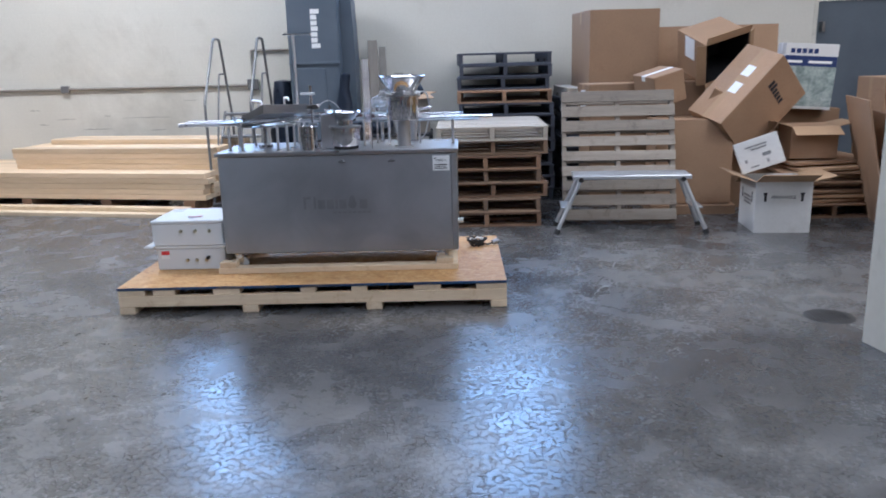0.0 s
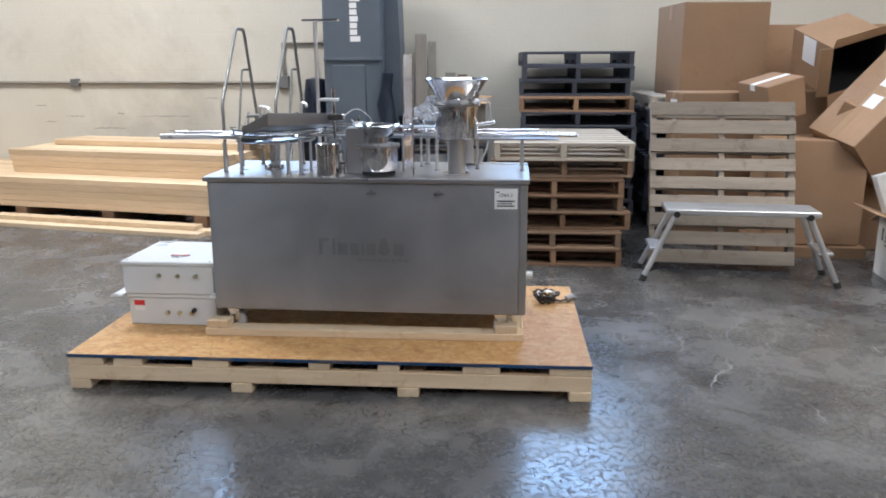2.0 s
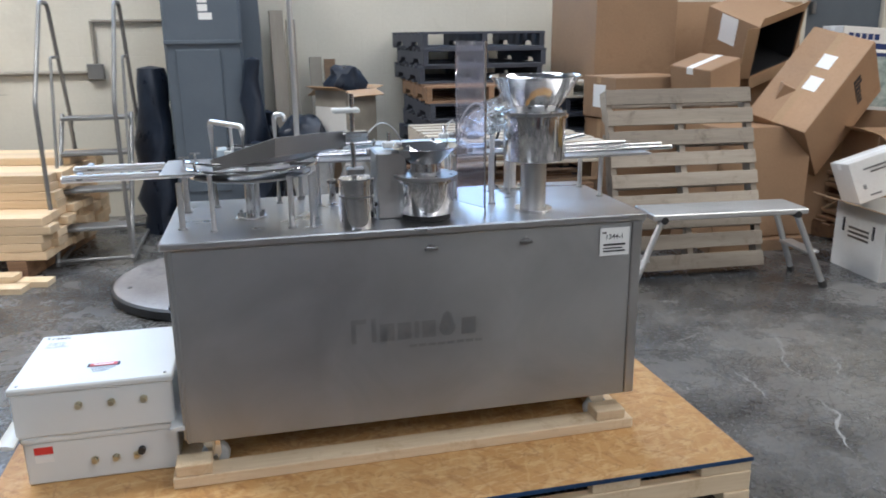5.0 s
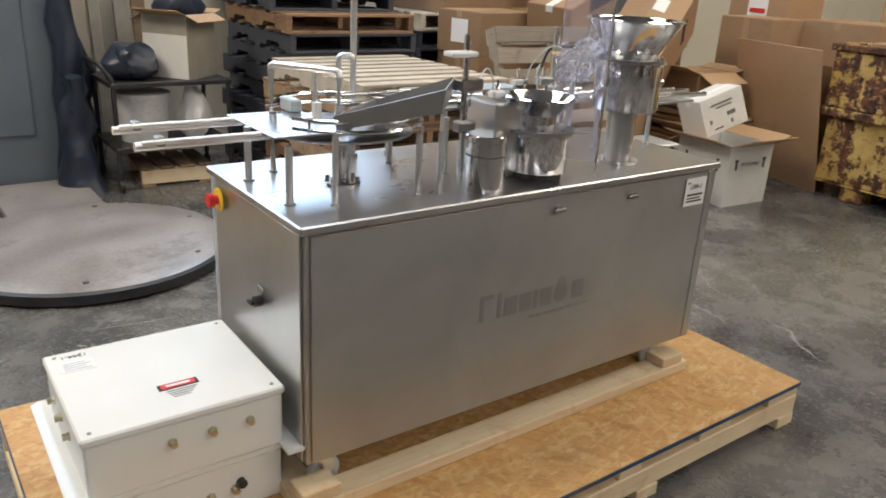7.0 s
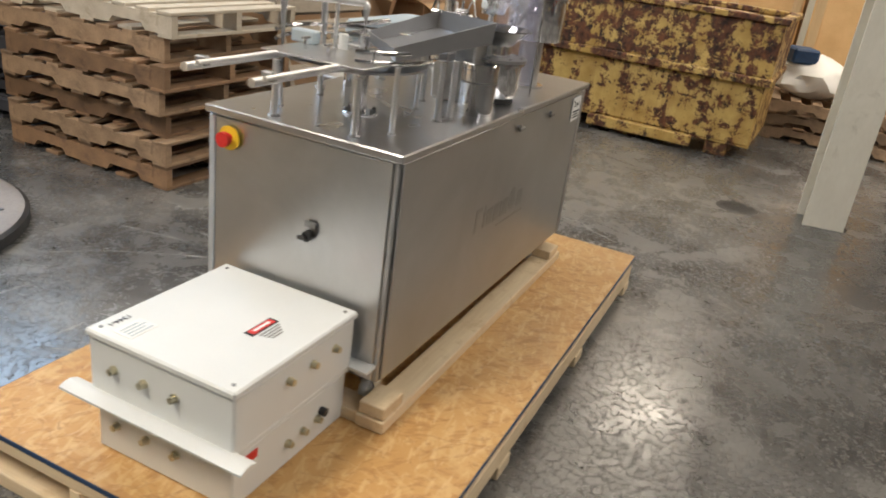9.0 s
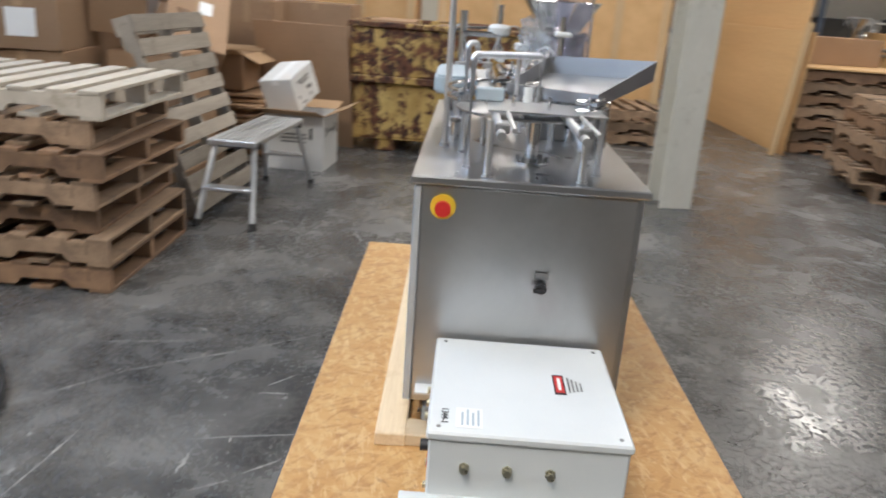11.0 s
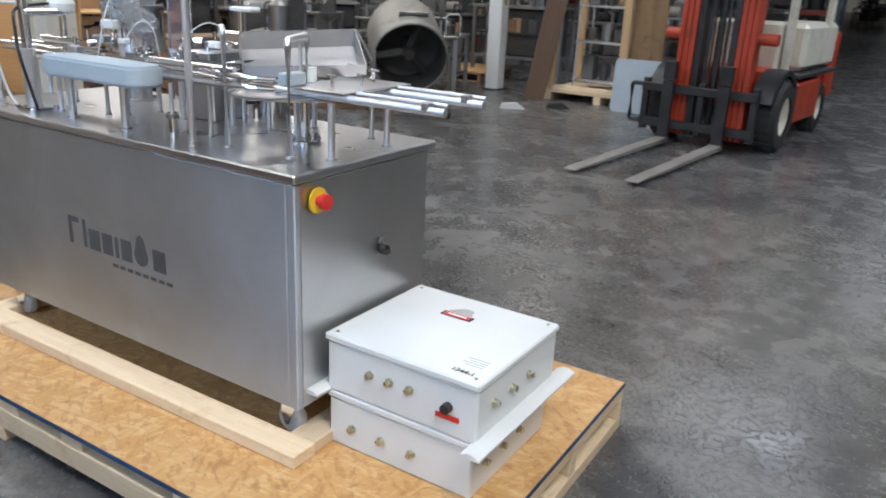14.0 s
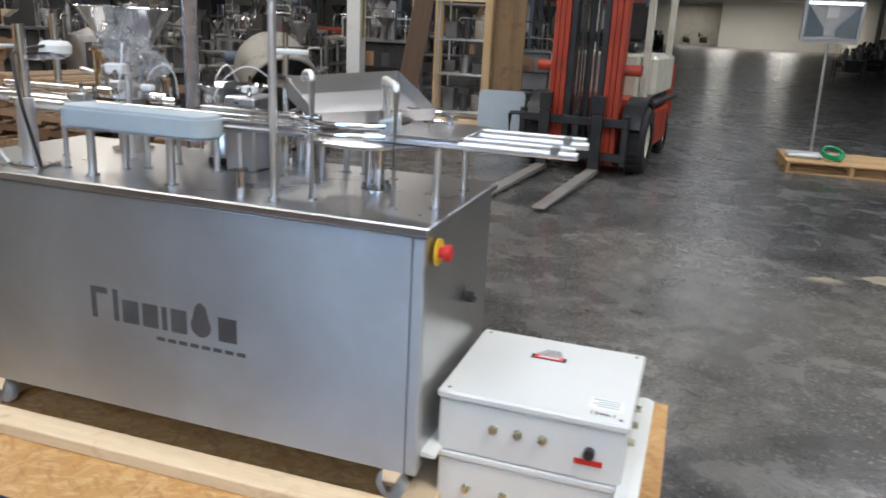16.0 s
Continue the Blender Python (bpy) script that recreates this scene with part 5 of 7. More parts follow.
on_face(blue_box, "print", PRINTBLUE, [((-0.247, -0.153, 0.42), (0.247, -0.15, 0.52))], "dark blue printed band")
on_face(blue_box, "print", PICTURE, [((-0.247, -0.153, 0.03), (0.247, -0.15, 0.4195))], "grey-green printed picture panel")
for k in range(5):
    on_face(blue_box, "print", PRINTBLUE, [((-0.2 + 0.055 * k, -0.153, 0.545), (-0.16 + 0.055 * k, -0.15, 0.59))])
for u, w in ((-0.22, 0.14), (-0.02, 0.22)):
    on_face(blue_box, "print", PAPER, [((u, -0.156, 0.45), (u + w, -0.153, 0.475))])
board = whole("cardboard_sheet", B(((0, 0, 0), (1.42, 0.012, 1.0)), bevel=0.002), CARD, "large flat brown cardboard sheet standing behind the heap", "cardboard", HEAP, m=pose(4.28, 4.15, 0.8, -4, 0, 0))
for k in range(9):
    whole("flattened_carton", B(((-0.42, -0.35, 0), (0.42, 0.35, 0.028)), bevel=0.003), (CARD, CARD_IN)[k % 2], "flattened brown cardboard in a stack", "cardboard", "flattened cardboard",
          m=pose(5.62 + rnd.uniform(-.06, .06), 2.85 + rnd.uniform(-.06, .06), 0.14 + 0.042 * k, 0, rnd.uniform(-1.5, 1.5), rnd.uniform(-8, 8)))
copy_thing(brown_pallet, pose(5.1, 2.4, 0))


# white carton with open flaps, and the small white carton tipped on it
wc = carton("white_carton", pose(4.92, 2.1, 0, 0, 0, -5), 0.46, 0.48, 0.44, "white carton with open brown flaps and printed arrows", CARD_W, flaps=0.2, open_top=True, front=-24)
wc["group"] = HEAP
for sx in (-0.16, 0.14):
    on_face(wc, "print", INK, [((sx, -0.2425, 0.27), (sx + 0.02, -0.24, 0.34)), ((sx - 0.008, -0.2425, 0.33), (sx + 0.028, -0.24, 0.345))], "black printed arrow")
pr = writing("PERISHABLE", pose(0.0, -0.2415, 0.295, 90, 0, 0), 0.038, INK, wc)
for sy in (-0.15, 0.14):
    on_face(wc, "print", INK, [((-0.2325, sy, 0.25), (-0.23, sy + 0.02, 0.34))], "black printed arrow")
on_face(wc, "print", DULL, [((-0.2325, -0.1, 0.22 + 0.03 * k), (-0.23, 0.1, 0.235 + 0.03 * k)) for k in range(3)])
sw = carton("white_carton", pose(4.82, 2.14, 0.52, -8, -20, -16), 0.36, 0.28, 0.27, "small white printed carton tipped on an open carton", CARD_W, group=HEAP)
for a, b, c, d in ((-0.1, 0.2, 0.08, 0.212), (-0.06, 0.175, 0.07, 0.185), (-0.13, 0.08, -0.11, 0.11), (0.02, 0.1, 0.09, 0.13), (-0.1, 0.03, -0.03, 0.04), (0.04, 0.04, 0.06, 0.07)):
    on_face(sw, "print", DULL, [((a, -0.1425, b), (c, -0.14, d))])

# ---- folding aluminium bench ----
bench = thing("work_platform", pose(3.66, 2.13, 0, 0, 0, -5), "folding aluminium work platform with splayed legs", "bench")
part("deck", B(((-0.5, -0.15, 0.47), (0.5, 0.15, 0.505)), bevel=0.006), ALU, bench)
for k in range(7):
    part("tread_rib", B(((-0.49, -0.13 + 0.04 * k, 0.505), (0.49, -0.115 + 0.04 * k, 0.509))), ALU, bench)
for sx in (-1, 1):
    for sy in (-1, 1):
        leg = part("leg", C(((sx * 0.43, sy * 0.12, 0.48), (sx * 0.63, sy * 0.17, 0.03), 0.019), seg=10), ALU, bench)
        part("rubber_foot", C(((sx * 0.625, sy * 0.17, 0.04), (sx * 0.64, sy * 0.175, 0.0), 0.024), seg=10), RUBBER, leg)
    part("step", B((((sx * 0.555 - 0.045), -0.15, 0.215), ((sx * 0.555 + 0.045), 0.15, 0.235)), bevel=0.004), ALU, bench)
    part("hinge", C(((sx * 0.43, -0.155, 0.47), (sx * 0.43, 0.155, 0.47), 0.022), seg=12), BLACK, bench)

# ---- lumber ----
LUM = "pile of sawn lumber"
lum_m = pose(-0.5, 3.38, 0, 0, 0, 168.5)
for k in range(4):
    whole("bearer", B(((0.15 + 1.0 * k, -1.15, 0), (0.28 + 1.0 * k, -0.02, 0.13)), bevel=0.003), PAL_BROWN, "timber bearer under a pile of lumber", "timber", "bearers under the lumber", m=lum_m)
for layer in range(10):
    start = 0 if layer < 5 else 2 if layer < 9 else 5
    for j in range(start, 8):
        off = rnd.uniform(-0.04, 0.04) + (0.0 if layer < 5 else 0.06)
        y0, z0 = -0.02 - 0.145 * (j + 1), 0.134 + 0.058 * layer
        whole("plank", B(((off, y0, z0), ((4.2 if layer < 5 else 2.5 if layer < 9 else 2.3) + off, y0 + 0.144, z0 + 0.0565)), bevel=0.004), LUMBER, "yellow pine plank in a pile", "plank", LUM, m=lum_m)
for k, (y0, z0) in enumerate(((0.03, 0.0), (0.17, 0.0), (0.05, 0.042))):
    whole("plank", B(((-0.05 + 0.1 * k, y0, z0), (3.9, y0 + 0.12, z0 + 0.04)), bevel=0.002), PINE, "pale pine plank lying on the floor", "plank", "planks on the floor", m=lum_m)

# ---- rolling warehouse ladder ----
lad = thing("warehouse_ladder", pose(-0.26, 3.66, 0), "grey steel tube warehouse ladder with handrails", "ladder")
for s in (-1, 1):
    x = s * 0.245
    part("stringer", C(((x, -0.02, 0.04), (x, 0.72, 1.0), 0.016)), STAIR, lad)
    part("rear_leg", C(((x, 1.12, 0.03), (x, 0.95, 0.95), 0.016)), STAIR, lad)
    bm = bmesh.new()
    bm_tube(bm, bent([(x, 0.0, 0.05), (x, 0.0, 1.13), (x, 0.5, 1.80), (x, 0.72, 1.80), (x, 1.0, 0.9)], 0.05), 0.015)
    part("handrail", bm, STAIR, lad)
    bm = bmesh.new()
    bm_tube(bm, bent([(x, 0.25, 0.4), (x, 0.6, 1.42), (x, 0.83, 1.42)], 0.03), 0.011)
    part("mid_rail", bm, STAIR, lad)
    part("base_rail", C(((x, -0.02, 0.03), (x, 1.12, 0.03), 0.014)), STAIR, lad)
for k in range(4):
    part("tread", B(((-0.235, 0.06 + 0.185 * k, 0.24 + 0.24 * k), (0.235, 0.24 + 0.185 * k, 0.265 + 0.24 * k)), bevel=0.004), STAIR, lad)
part("base_bar", C(((-0.245, 0.0, 0.05), (0.245, 0.0, 0.05), 0.014)), STAIR, lad)
part("base_bar", C(((-0.245, 1.12, 0.03), (0.245, 1.12, 0.03), 0.014)), STAIR, lad)

# ---- pallet wrapping machine: mast and floor turntable ----
mast = thing("stretch_wrapper", pose(0.56, 4.5, 0), "slate blue stretch wrapping machine mast with white lettering", "wrapping machine")
part("column", B(((-0.29, -0.1, 0.0), (0.29, 0.5, 2.45)), bevel=0.02), NAVY, mast)
part("door_panel", B(((-0.21, -0.112, 0.35), (0.12, -0.1, 1.46)), bevel=0.006), NAVY, mast)
part("carriage", B(((-0.29, -0.118, 1.50), (0.29, -0.1, 1.53)), bevel=0.003), NAVY, mast)
for k, (w, h) in enumerate(((.10, .05), (.07, .05), (.07, .05), (.08, .05), (.07, .05), (.07, .05), (.10, .05))):
    part("print", B(((0.0 - 0.02, -0.1025, 1.68 + 0.062 * k), (0.0 - 0.02 + w, -0.0995, 1.68 + 0.062 * k + h))), PAPER, mast, "white printed mark")
# solid flank built in the shape of the mast's shadow on the wall
bm = bmesh.new()
bm_prism(bm, [(0.29, 0), (0.29, 2.45), (0.36, 2.45), (0.42, 2.2), (0.44, 1.6), (0.42, 0.0)], 0.1, 0.48, "y")
part("shadow_flank", bm, NAVY, mast)
turn = thing("wrapper_turntable", pose(0.66, 2.97, 0), "round grey steel turntable plate on the floor, scuffed", "turntable")
bm = bmesh.new()
bm_lathe(bm, [(0.69, 0.0), (0.71, 0.015), (0.71, 0.06), (0.69, 0.07)], 64)
part("skirt", bm, BLACKSTEEL, turn)
bm = bmesh.new()
bm_lathe(bm, [(0.69, 0.07), (0.66, 0.078), (0.0, 0.079)], 64)
part("plate", bm, PLATE, turn)
part("base_beam", B(((-0.3, 0.62, 0.0), (0.25, 1.38, 0.05)), bevel=0.008), PLATE, turn, "low steel base reaching to the mast")
for k in range(6):
    a = radians(60 * k + 15)
    part("bolt", C(((0.6 * math.cos(a), 0.6 * math.sin(a), 0.078), (0.6 * math.cos(a), 0.6 * math.sin(a), 0.084), 0.014), seg=8), DULL, turn)
GREYWOOD = wood("grey_weathered_board", (0.26, 0.23, 0.19), (0.40, 0.36, 0.30), 2)
# film hanging by the mast, and boards leaning on the wall
for k, (x, y, r, z1) in enumerate(((0.90, 4.34, 0.11, 1.38), (1.02, 4.62, 0.09, 0.95), (0.90, 4.2, 0.12, 0.75), (0.13, 4.62, 0.17, 1.32))):
    bm = bmesh.new()
    prof = [(r * (1.0 - 0.35 * (i / 9) ** 2 + 0.06 * math.sin(2.2 * i + k)), z1 * i / 9) for i in range(10)] + [(0.0, z1 + 0.02)]
    bm_lathe(bm, prof, 22)
    for v in bm.verts:
        v.co += Vector((noise.noise(v.co * 6 + Vector((k, 0, 0))), noise.noise(v.co * 6 + Vector((0, k + 5, 0))), 0)) * 0.07
    whole("film_drape", bm, FILM, "hanging dark plastic film beside the mast", "plastic film", "dark film by the mast", m=pose(x, y, 0))
for k, (x, w, h, mt) in enumerate(((1.10, 0.12, 1.78, GREYWOOD), (1.24, 0.08, 1.7, TAUPE), (1.42, 0.11, 1.38, TAUPE), (1.55, 0.1, 1.36, PAL_GREY))):
    whole("leaning_plank", B(((0, 0, 0), (w, 0.03, h)), bevel=0.003), mt, "grey-brown board leaning on the wall", "board", "boards leaning on the wall", m=pose(x, 4.98, 0, -6, 0, 4))

# cart with a small open carton and black bags on it, and a short pallet under it
cart = thing("steel_cart", pose(1.48, 4.29, 0), "dark steel shop cart with two shelves", "cart")
for z in (0.69, 0.27):
    part("shelf", B(((-0.4, -0.27, z), (0.4, 0.27, z + 0.03)), bevel=0.004), BLACKSTEEL, cart)
for sx in (-0.38, 0.38):
    for sy in (-0.25, 0.25):
        leg = part("post", C(((sx, sy, 0.08), (sx, sy, 0.73), 0.016), seg=10), BLACKSTEEL, cart)
        part("caster", C(((sx - 0.015, sy, 0.04), (sx + 0.015, sy, 0.04), 0.04), seg=14), RUBBER, leg)
bm = bmesh.new()
bm_tube(bm, bent([(-0.38, -0.25, 0.73), (-0.45, -0.25, 0.84), (-0.45, 0.25, 0.84), (-0.38, 0.25, 0.73)], 0.05), 0.014)
part("push_handle", bm, BLACKSTEEL, cart)
low = thing("short_pallet", pose(1.5, 4.3, 0, 0, 0, -4), "short pale wooden pallet on the floor under a cart", "pallet")
for y in (-0.2, 0.2):
    part("stringer", B(((-0.24, y - 0.02, 0.018), (0.24, y + 0.02, 0.118)), bevel=0.003), PINE, low)
for k in range(4):
    part("deck_board", B(((-0.24 + 0.13 * k, -0.23, 0.1182), (-0.15 + 0.13 * k, 0.23, 0.136)), bevel=0.002), PAL_GREY, low)
for x in (-0.24, 0.15):
    part("bottom_board", B(((x, -0.23, 0.0), (x + 0.09, 0.23, 0.0178)), bevel=0.002), PAL_GREY, low)
# tan carton given a grey-brown body: its shade put into the colour
small = carton("carton", pose(1.62, 4.27, 0.721, 0, 0, 38), 0.34, 0.34, 0.42, "open white and tan carton on a cart, shade in its grey-brown", TAUPE, flaps=0.1, open_top=True)
on_face(small, "print", CARD_W, [((-0.173, -0.168, 0.004), (-0.1705, 0.168, 0.29))], "white printed lower half")


def bag(m, s, label, seed):
    bm = bmesh.new()
    bmesh.ops.create_icosphere(bm, subdivisions=3, radius=1.0)
    for v in bm.verts:
        d = 1 + 0.35 * noise.noise(v.co * 1.6 + Vector((seed, 0, 0))) + 0.12 * noise.noise(v.co * 5 + Vector((0, seed, 0)))
        v.co = Vector((v.co.x * s[0] * d, v.co.y * s[1] * d, max(-0.85, v.co.z) * s[2] * (d if v.co.z > -0.6 else 1)))
    for v in bm.verts:
        v.co.z += 0.85 * s[2]
    return whole("plastic_bag", bm, FILM, label, "plastic bag", "", "", m)


bag(pose(1.62, 4.27, 1.06), (0.15, 0.14, 0.15), "crumpled black plastic bag in a carton", 2)
bag(pose(1.27, 4.2, 0.721), (0.17, 0.15, 0.13), "crumpled black plastic bag on a cart", 5)
bag(pose(1.66, 4.18, 0.301), (0.1, 0.1, 0.19), "pale goods wrapped in film on a cart shelf", 8).data.materials[0] = PAPER
bm = bmesh.new()
bm_lathe(bm, [(0.0, 0.0), (0.15, 0.0), (0.178, 0.30), (0.186, 0.302), (0.186, 0.325), (0.17, 0.33), (0.0, 0.335)], 32)
whole("pail", bm, HOSE, "pale plastic pail with a lid on a cart shelf", "pail", m=pose(1.33, 4.25, 0.301))


# ---- rusty yellow bin ----
bin_ = thing("steel_bin", pose(5.68, 0.79, 0, 0, 0, -1.5), "rusty yellow steel scrap bin with peeling paint on runners", "bin")
part("body", B(((0.0, -1.0, 0.13), (1.2, 1.0, 0.62)), bevel=0.01), RUSTY, bin_)
for lo, hi in (((-0.03, -1.03, 0.69), (0.02, 1.03, 1.1)), ((1.18, -1.03, 0.69), (1.23, 1.03, 1.1)), ((0.02, -1.03, 0.69), (1.18, -0.98, 1.1)), ((0.02, 0.98, 0.69), (1.18, 1.03, 1.1))):
    part("upper_wall", B((lo, hi), bevel=0.006), RUSTIER, bin_)
part("rib", B(((-0.06, -1.05, 0.621), (1.24, 1.05, 0.689)), bevel=0.012), RUSTIER, bin_)
part("rim", B(((-0.06, -1.06, 1.101), (0.03, 1.06, 1.15)), ((1.17, -1.06, 1.101), (1.26, 1.06, 1.15)), ((0.03, -1.06, 1.101), (1.17, -0.97, 1.15)), ((0.03, 0.97, 1.101), (1.17, 1.06, 1.15)), bevel=0.008), RUSTIER, bin_)
part("floor_pan", B(((0.0, -1.0, 0.115), (1.2, 1.0, 0.129))), RUSTY, bin_)
for y in (-0.75, 0.0, 0.7):
    part("runner", B(((0.02, y - 0.09, 0.0), (1.18, y + 0.09, 0.114)), bevel=0.01), RUSTIER, bin_)
part("bracket", B(((-0.08, -0.55, 0.04), (-0.001, 0.35, 0.13)), bevel=0.008), RUSTY, bin_)
for y in (-0.7, -0.1, 0.5):
    part("scrap_carton", B(((0.2, y, 0.7), (0.9, y + 0.4, 1.14 + 0.04 * y)), bevel=0.004), CARD, bin_, "flattened cardboard in the bin")

# ---- crates, cartons and boards to the east ----
for k, (x, h, ln) in enumerate(((5.75, 1.12, 0.9), (5.9, 1.0, 0.8))):
    whole("cardboard_sheet", B(((-0.006, 0, 0), (0.006, ln, h)), bevel=0.002), CARD, "large brown cardboard sheet leaning beside the bin", "cardboard", "sheets beside the bin", m=pose(x, 1.78, 0.0, 0, -12, -15))
copy_thing(grey_pallet, pose(6.45, 1.95, 0))
carton("carton", pose(6.9, 2.3, 0.131), 0.75, 0.75, 0.7, "large strapped brown carton on a pallet", group="cartons by the bin")
carton("carton", pose(6.9, 2.3, 0.834), 0.72, 0.72, 0.42, "brown carton stacked on another", group="cartons by the bin")
tall = carton("carton", pose(6.95, 3.15, 0.0), 0.6, 0.6, 1.5, "tall brown carton with a red and white label", group="cartons by the bin")
on_face(tall, "label", PAPER, [((-0.303, -0.1, 1.22), (-0.3, 0.1, 1.4))], "white paper label")
on_face(tall, "label", RED, [((-0.306, -0.08, 1.27), (-0.303, 0.08, 1.31))], "red label band")
carton("carton", pose(6.3, 2.85, 0.0), 0.5, 0.5, 1.25, "brown carton standing by the heap", group="cartons by the bin")


def crate(name, m, sx, sy, sz, label, material=None):
    c = thing(name, m, label, "crate", "plywood crates")
    part("panel", B(((0.0, 0.0, 0.1), (sx, sy, sz)), bevel=0.004), material or PLY, c)
    for y in (0.02, sy / 2 - 0.045, sy - 0.11):
        part("batten", B(((-0.02, y, 0.1), (0.0, y + 0.09, sz)), bevel=0.003), PINE_Z, c)
    for z in (0.1, sz - 0.09):
        part("batten", B(((-0.022, 0.111, z), (-0.0005, sy / 2 - 0.046, z + 0.09)), ((-0.022, sy / 2 + 0.046, z), (-0.0005, sy - 0.111, z + 0.09)), bevel=0.002), PINE_Y, c)
    for y in (0.05, sy - 0.15):
        part("skid_runner", B(((0.0, y, 0), (sx, y + 0.1, 0.0995))), PINE, c)
    return c


crate("crate", pose(8.0, -1.55, 0), 1.4, 1.2, 2.1, "tall orange plywood crate on runners")
crate("crate", pose(8.3, -0.25, 0), 1.4, 1.4, 1.9, "orange plywood crate on runners")
crate("crate", pose(8.1, 1.4, 0), 1.2, 1.3, 2.2, "tall orange plywood crate on runners")
crate("crate", pose(9.2, -6.2, 0), 1.2, 1.2, 1.3, "plywood crate among machines")
for k, (x0, ln, y, h, tilt) in enumerate(((7.0, 3.0, -2.72, 1.3, 3), (7.5, 2.9, -2.86, 2.0, 2))):
    whole("plywood_sheet", B(((0, 0, 0), (ln, 0.02, h)), bevel=0.002), PLY, "orange plywood sheet standing on edge", "plywood", "plywood sheets on edge", m=pose(x0, y, 0.0, tilt * 1.5, 0, 1))
whole("batten_board", B(((0, 0, 0), (0.1, 0.04, 1.4)), bevel=0.003), PINE_Z, "pale pine board leaning on plywood", "board", m=pose(6.93, -2.6, 0, 7, 3, 0))
whole("plywood_sheet", B(((0, 0, 0), (1.1, 1.25, 0.02)), bevel=0.002), PLY, "plywood sheet lying on stacked pallets", "plywood", "", m=pose(7.1, -4.05, 0.92, 0, 0, -3))
carton("carton", pose(8.05, -3.5, 0.942, 0, 0, 10), 0.5, 0.9, 0.3, "brown carton on a plywood sheet")
for k in range(3):
    copy_thing(grey_pallet, pose(6.92, -1.42, 0.131 * k, 0, 0, 2 * k))
wr_ = bag(pose(7.3, -0.55, 0.394), (0.3, 0.34, 0.2), "white wrapped goods on pallets", 11)
wr_.data.materials[0] = PAPER
whole("blue_tub", B(((-0.15, -0.12, 0), (0.15, 0.12, 0.14)), bevel=0.02), BLUEPAINT, "blue plastic tub on wrapped goods", "tub", m=pose(7.25, -0.38, 0.70, 0, 0, 20))


# ---- drum mixer ----
def bm_ring(r, y, t):
    """A round hoop standing across y."""
    bm = bmesh.new()
    bm_tube(bm, [(r * math.cos(2 * math.pi * k / 40), y, r * math.sin(2 * math.pi * k / 40)) for k in range(41)], t, 8)
    return bm



mx = thing("drum_mixer", pose(4.32, -4.9, 0, 0, 0, 44), "dusty steel drum mixer, tilted on a wheeled frame", "mixer")
TILT = Matrix.Translation((0, 0, 0.72)) @ Matrix.Rotation(radians(-22), 4, "X") @ Matrix.Diagonal((0.92, 0.92, 0.92, 1))


def drum_part(name, bm, material, label=""):
    bmesh.ops.transform(bm, matrix=TILT, verts=bm.verts)
    return part(name, bm, material, mx, label)


# drum lying along y, its mouth forward and down
bm = bmesh.new()
bm_lathe(bm, [(0.0, -0.5), (0.34, -0.5), (0.42, -0.46), (0.44, -0.4), (0.445, 0.0), (0.45, 0.04), (0.445, 0.08), (0.44, 0.26), (0.46, 0.29), (0.45, 0.31), (0.425, 0.3)], 44)
bmesh.ops.transform(bm, matrix=pose(0, 0, 0, -90, 0, 0), verts=bm.verts)
drum_part("drum", bm, DUSTY)
bm = bmesh.new()
bm_lathe(bm, [(0.424, 0.298), (0.41, 0.26), (0.40, -0.05), (0.3, -0.1), (0.0, -0.12)], 44)
bmesh.ops.transform(bm, matrix=pose(0, 0, 0, -90, 0, 0), verts=bm.verts)
drum_part("lining", bm, GRIMY, "grimy dark drum lining")
drum_part("hub", C(((0, -0.12, 0), (0, 0.2, 0), 0.07), seg=24), GRIMY)
for a in (10, 130, 250):
    bm = bmesh.new()
    bm_box(bm, (0.05, -0.04, -0.045), (0.39, 0.04, 0.045), 0.01, pose(0, 0.1, 0) @ Matrix.Rotation(radians(a), 4, "Y") @ Matrix.Rotation(radians(35), 4, "X"))
    drum_part("paddle", bm, GRIMY)
drum_part("slot", B(((-0.2, 0.06, 0.43), (0.14, 0.1, 0.455)), bevel=0.006), BLACKSTEEL)
bm = bmesh.new()
bm_tube(bm, [(-0.2, 0.12, 0.44), (-0.2, 0.12, 0.49), (0.14, 0.12, 0.49), (0.14, 0.12, 0.44)], 0.012, 8)
drum_part("handle", bm, DULL)
drum_part("mouth_ring", bm_ring(0.44, 0.30, 0.016), DUSTY)
for sx in (-0.42, 0.42):
    for sy in (-0.4, 0.36):
        l = part("leg", C(((sx, sy, 0.1), (sx * 0.95, sy, 0.7), 0.022), seg=10), DULL, mx)
        part("caster", C(((sx - 0.02, sy, 0.05), (sx + 0.02, sy, 0.05), 0.05), seg=16), RUBBER, l)
part("cross_bar", C(((-0.42, 0.36, 0.2), (0.42, 0.36, 0.2), 0.018), seg=10), DULL, mx)
part("cross_bar", C(((-0.42, -0.4, 0.2), (0.42, -0.4, 0.2), 0.018), seg=10), DULL, mx)
bm = bmesh.new()
bm_tube(bm, bent([(0.42, 0.36, 0.6), (0.62, 0.4, 0.95), (0.75, 0.4, 0.75), (0.66, 0.38, 0.3)], 0.1, 6), 0.012)
part("hose", bm, ALU, mx)
cu_ = whole("control_unit", B(((-0.17, -0.13, 0), (0.17, 0.13, 0.26)), bevel=0.015), BLUEGREY, "small pale blue control unit on a low pallet", "control box", m=pose(4.98, -4.72, 0.075, 0, 0, 35))
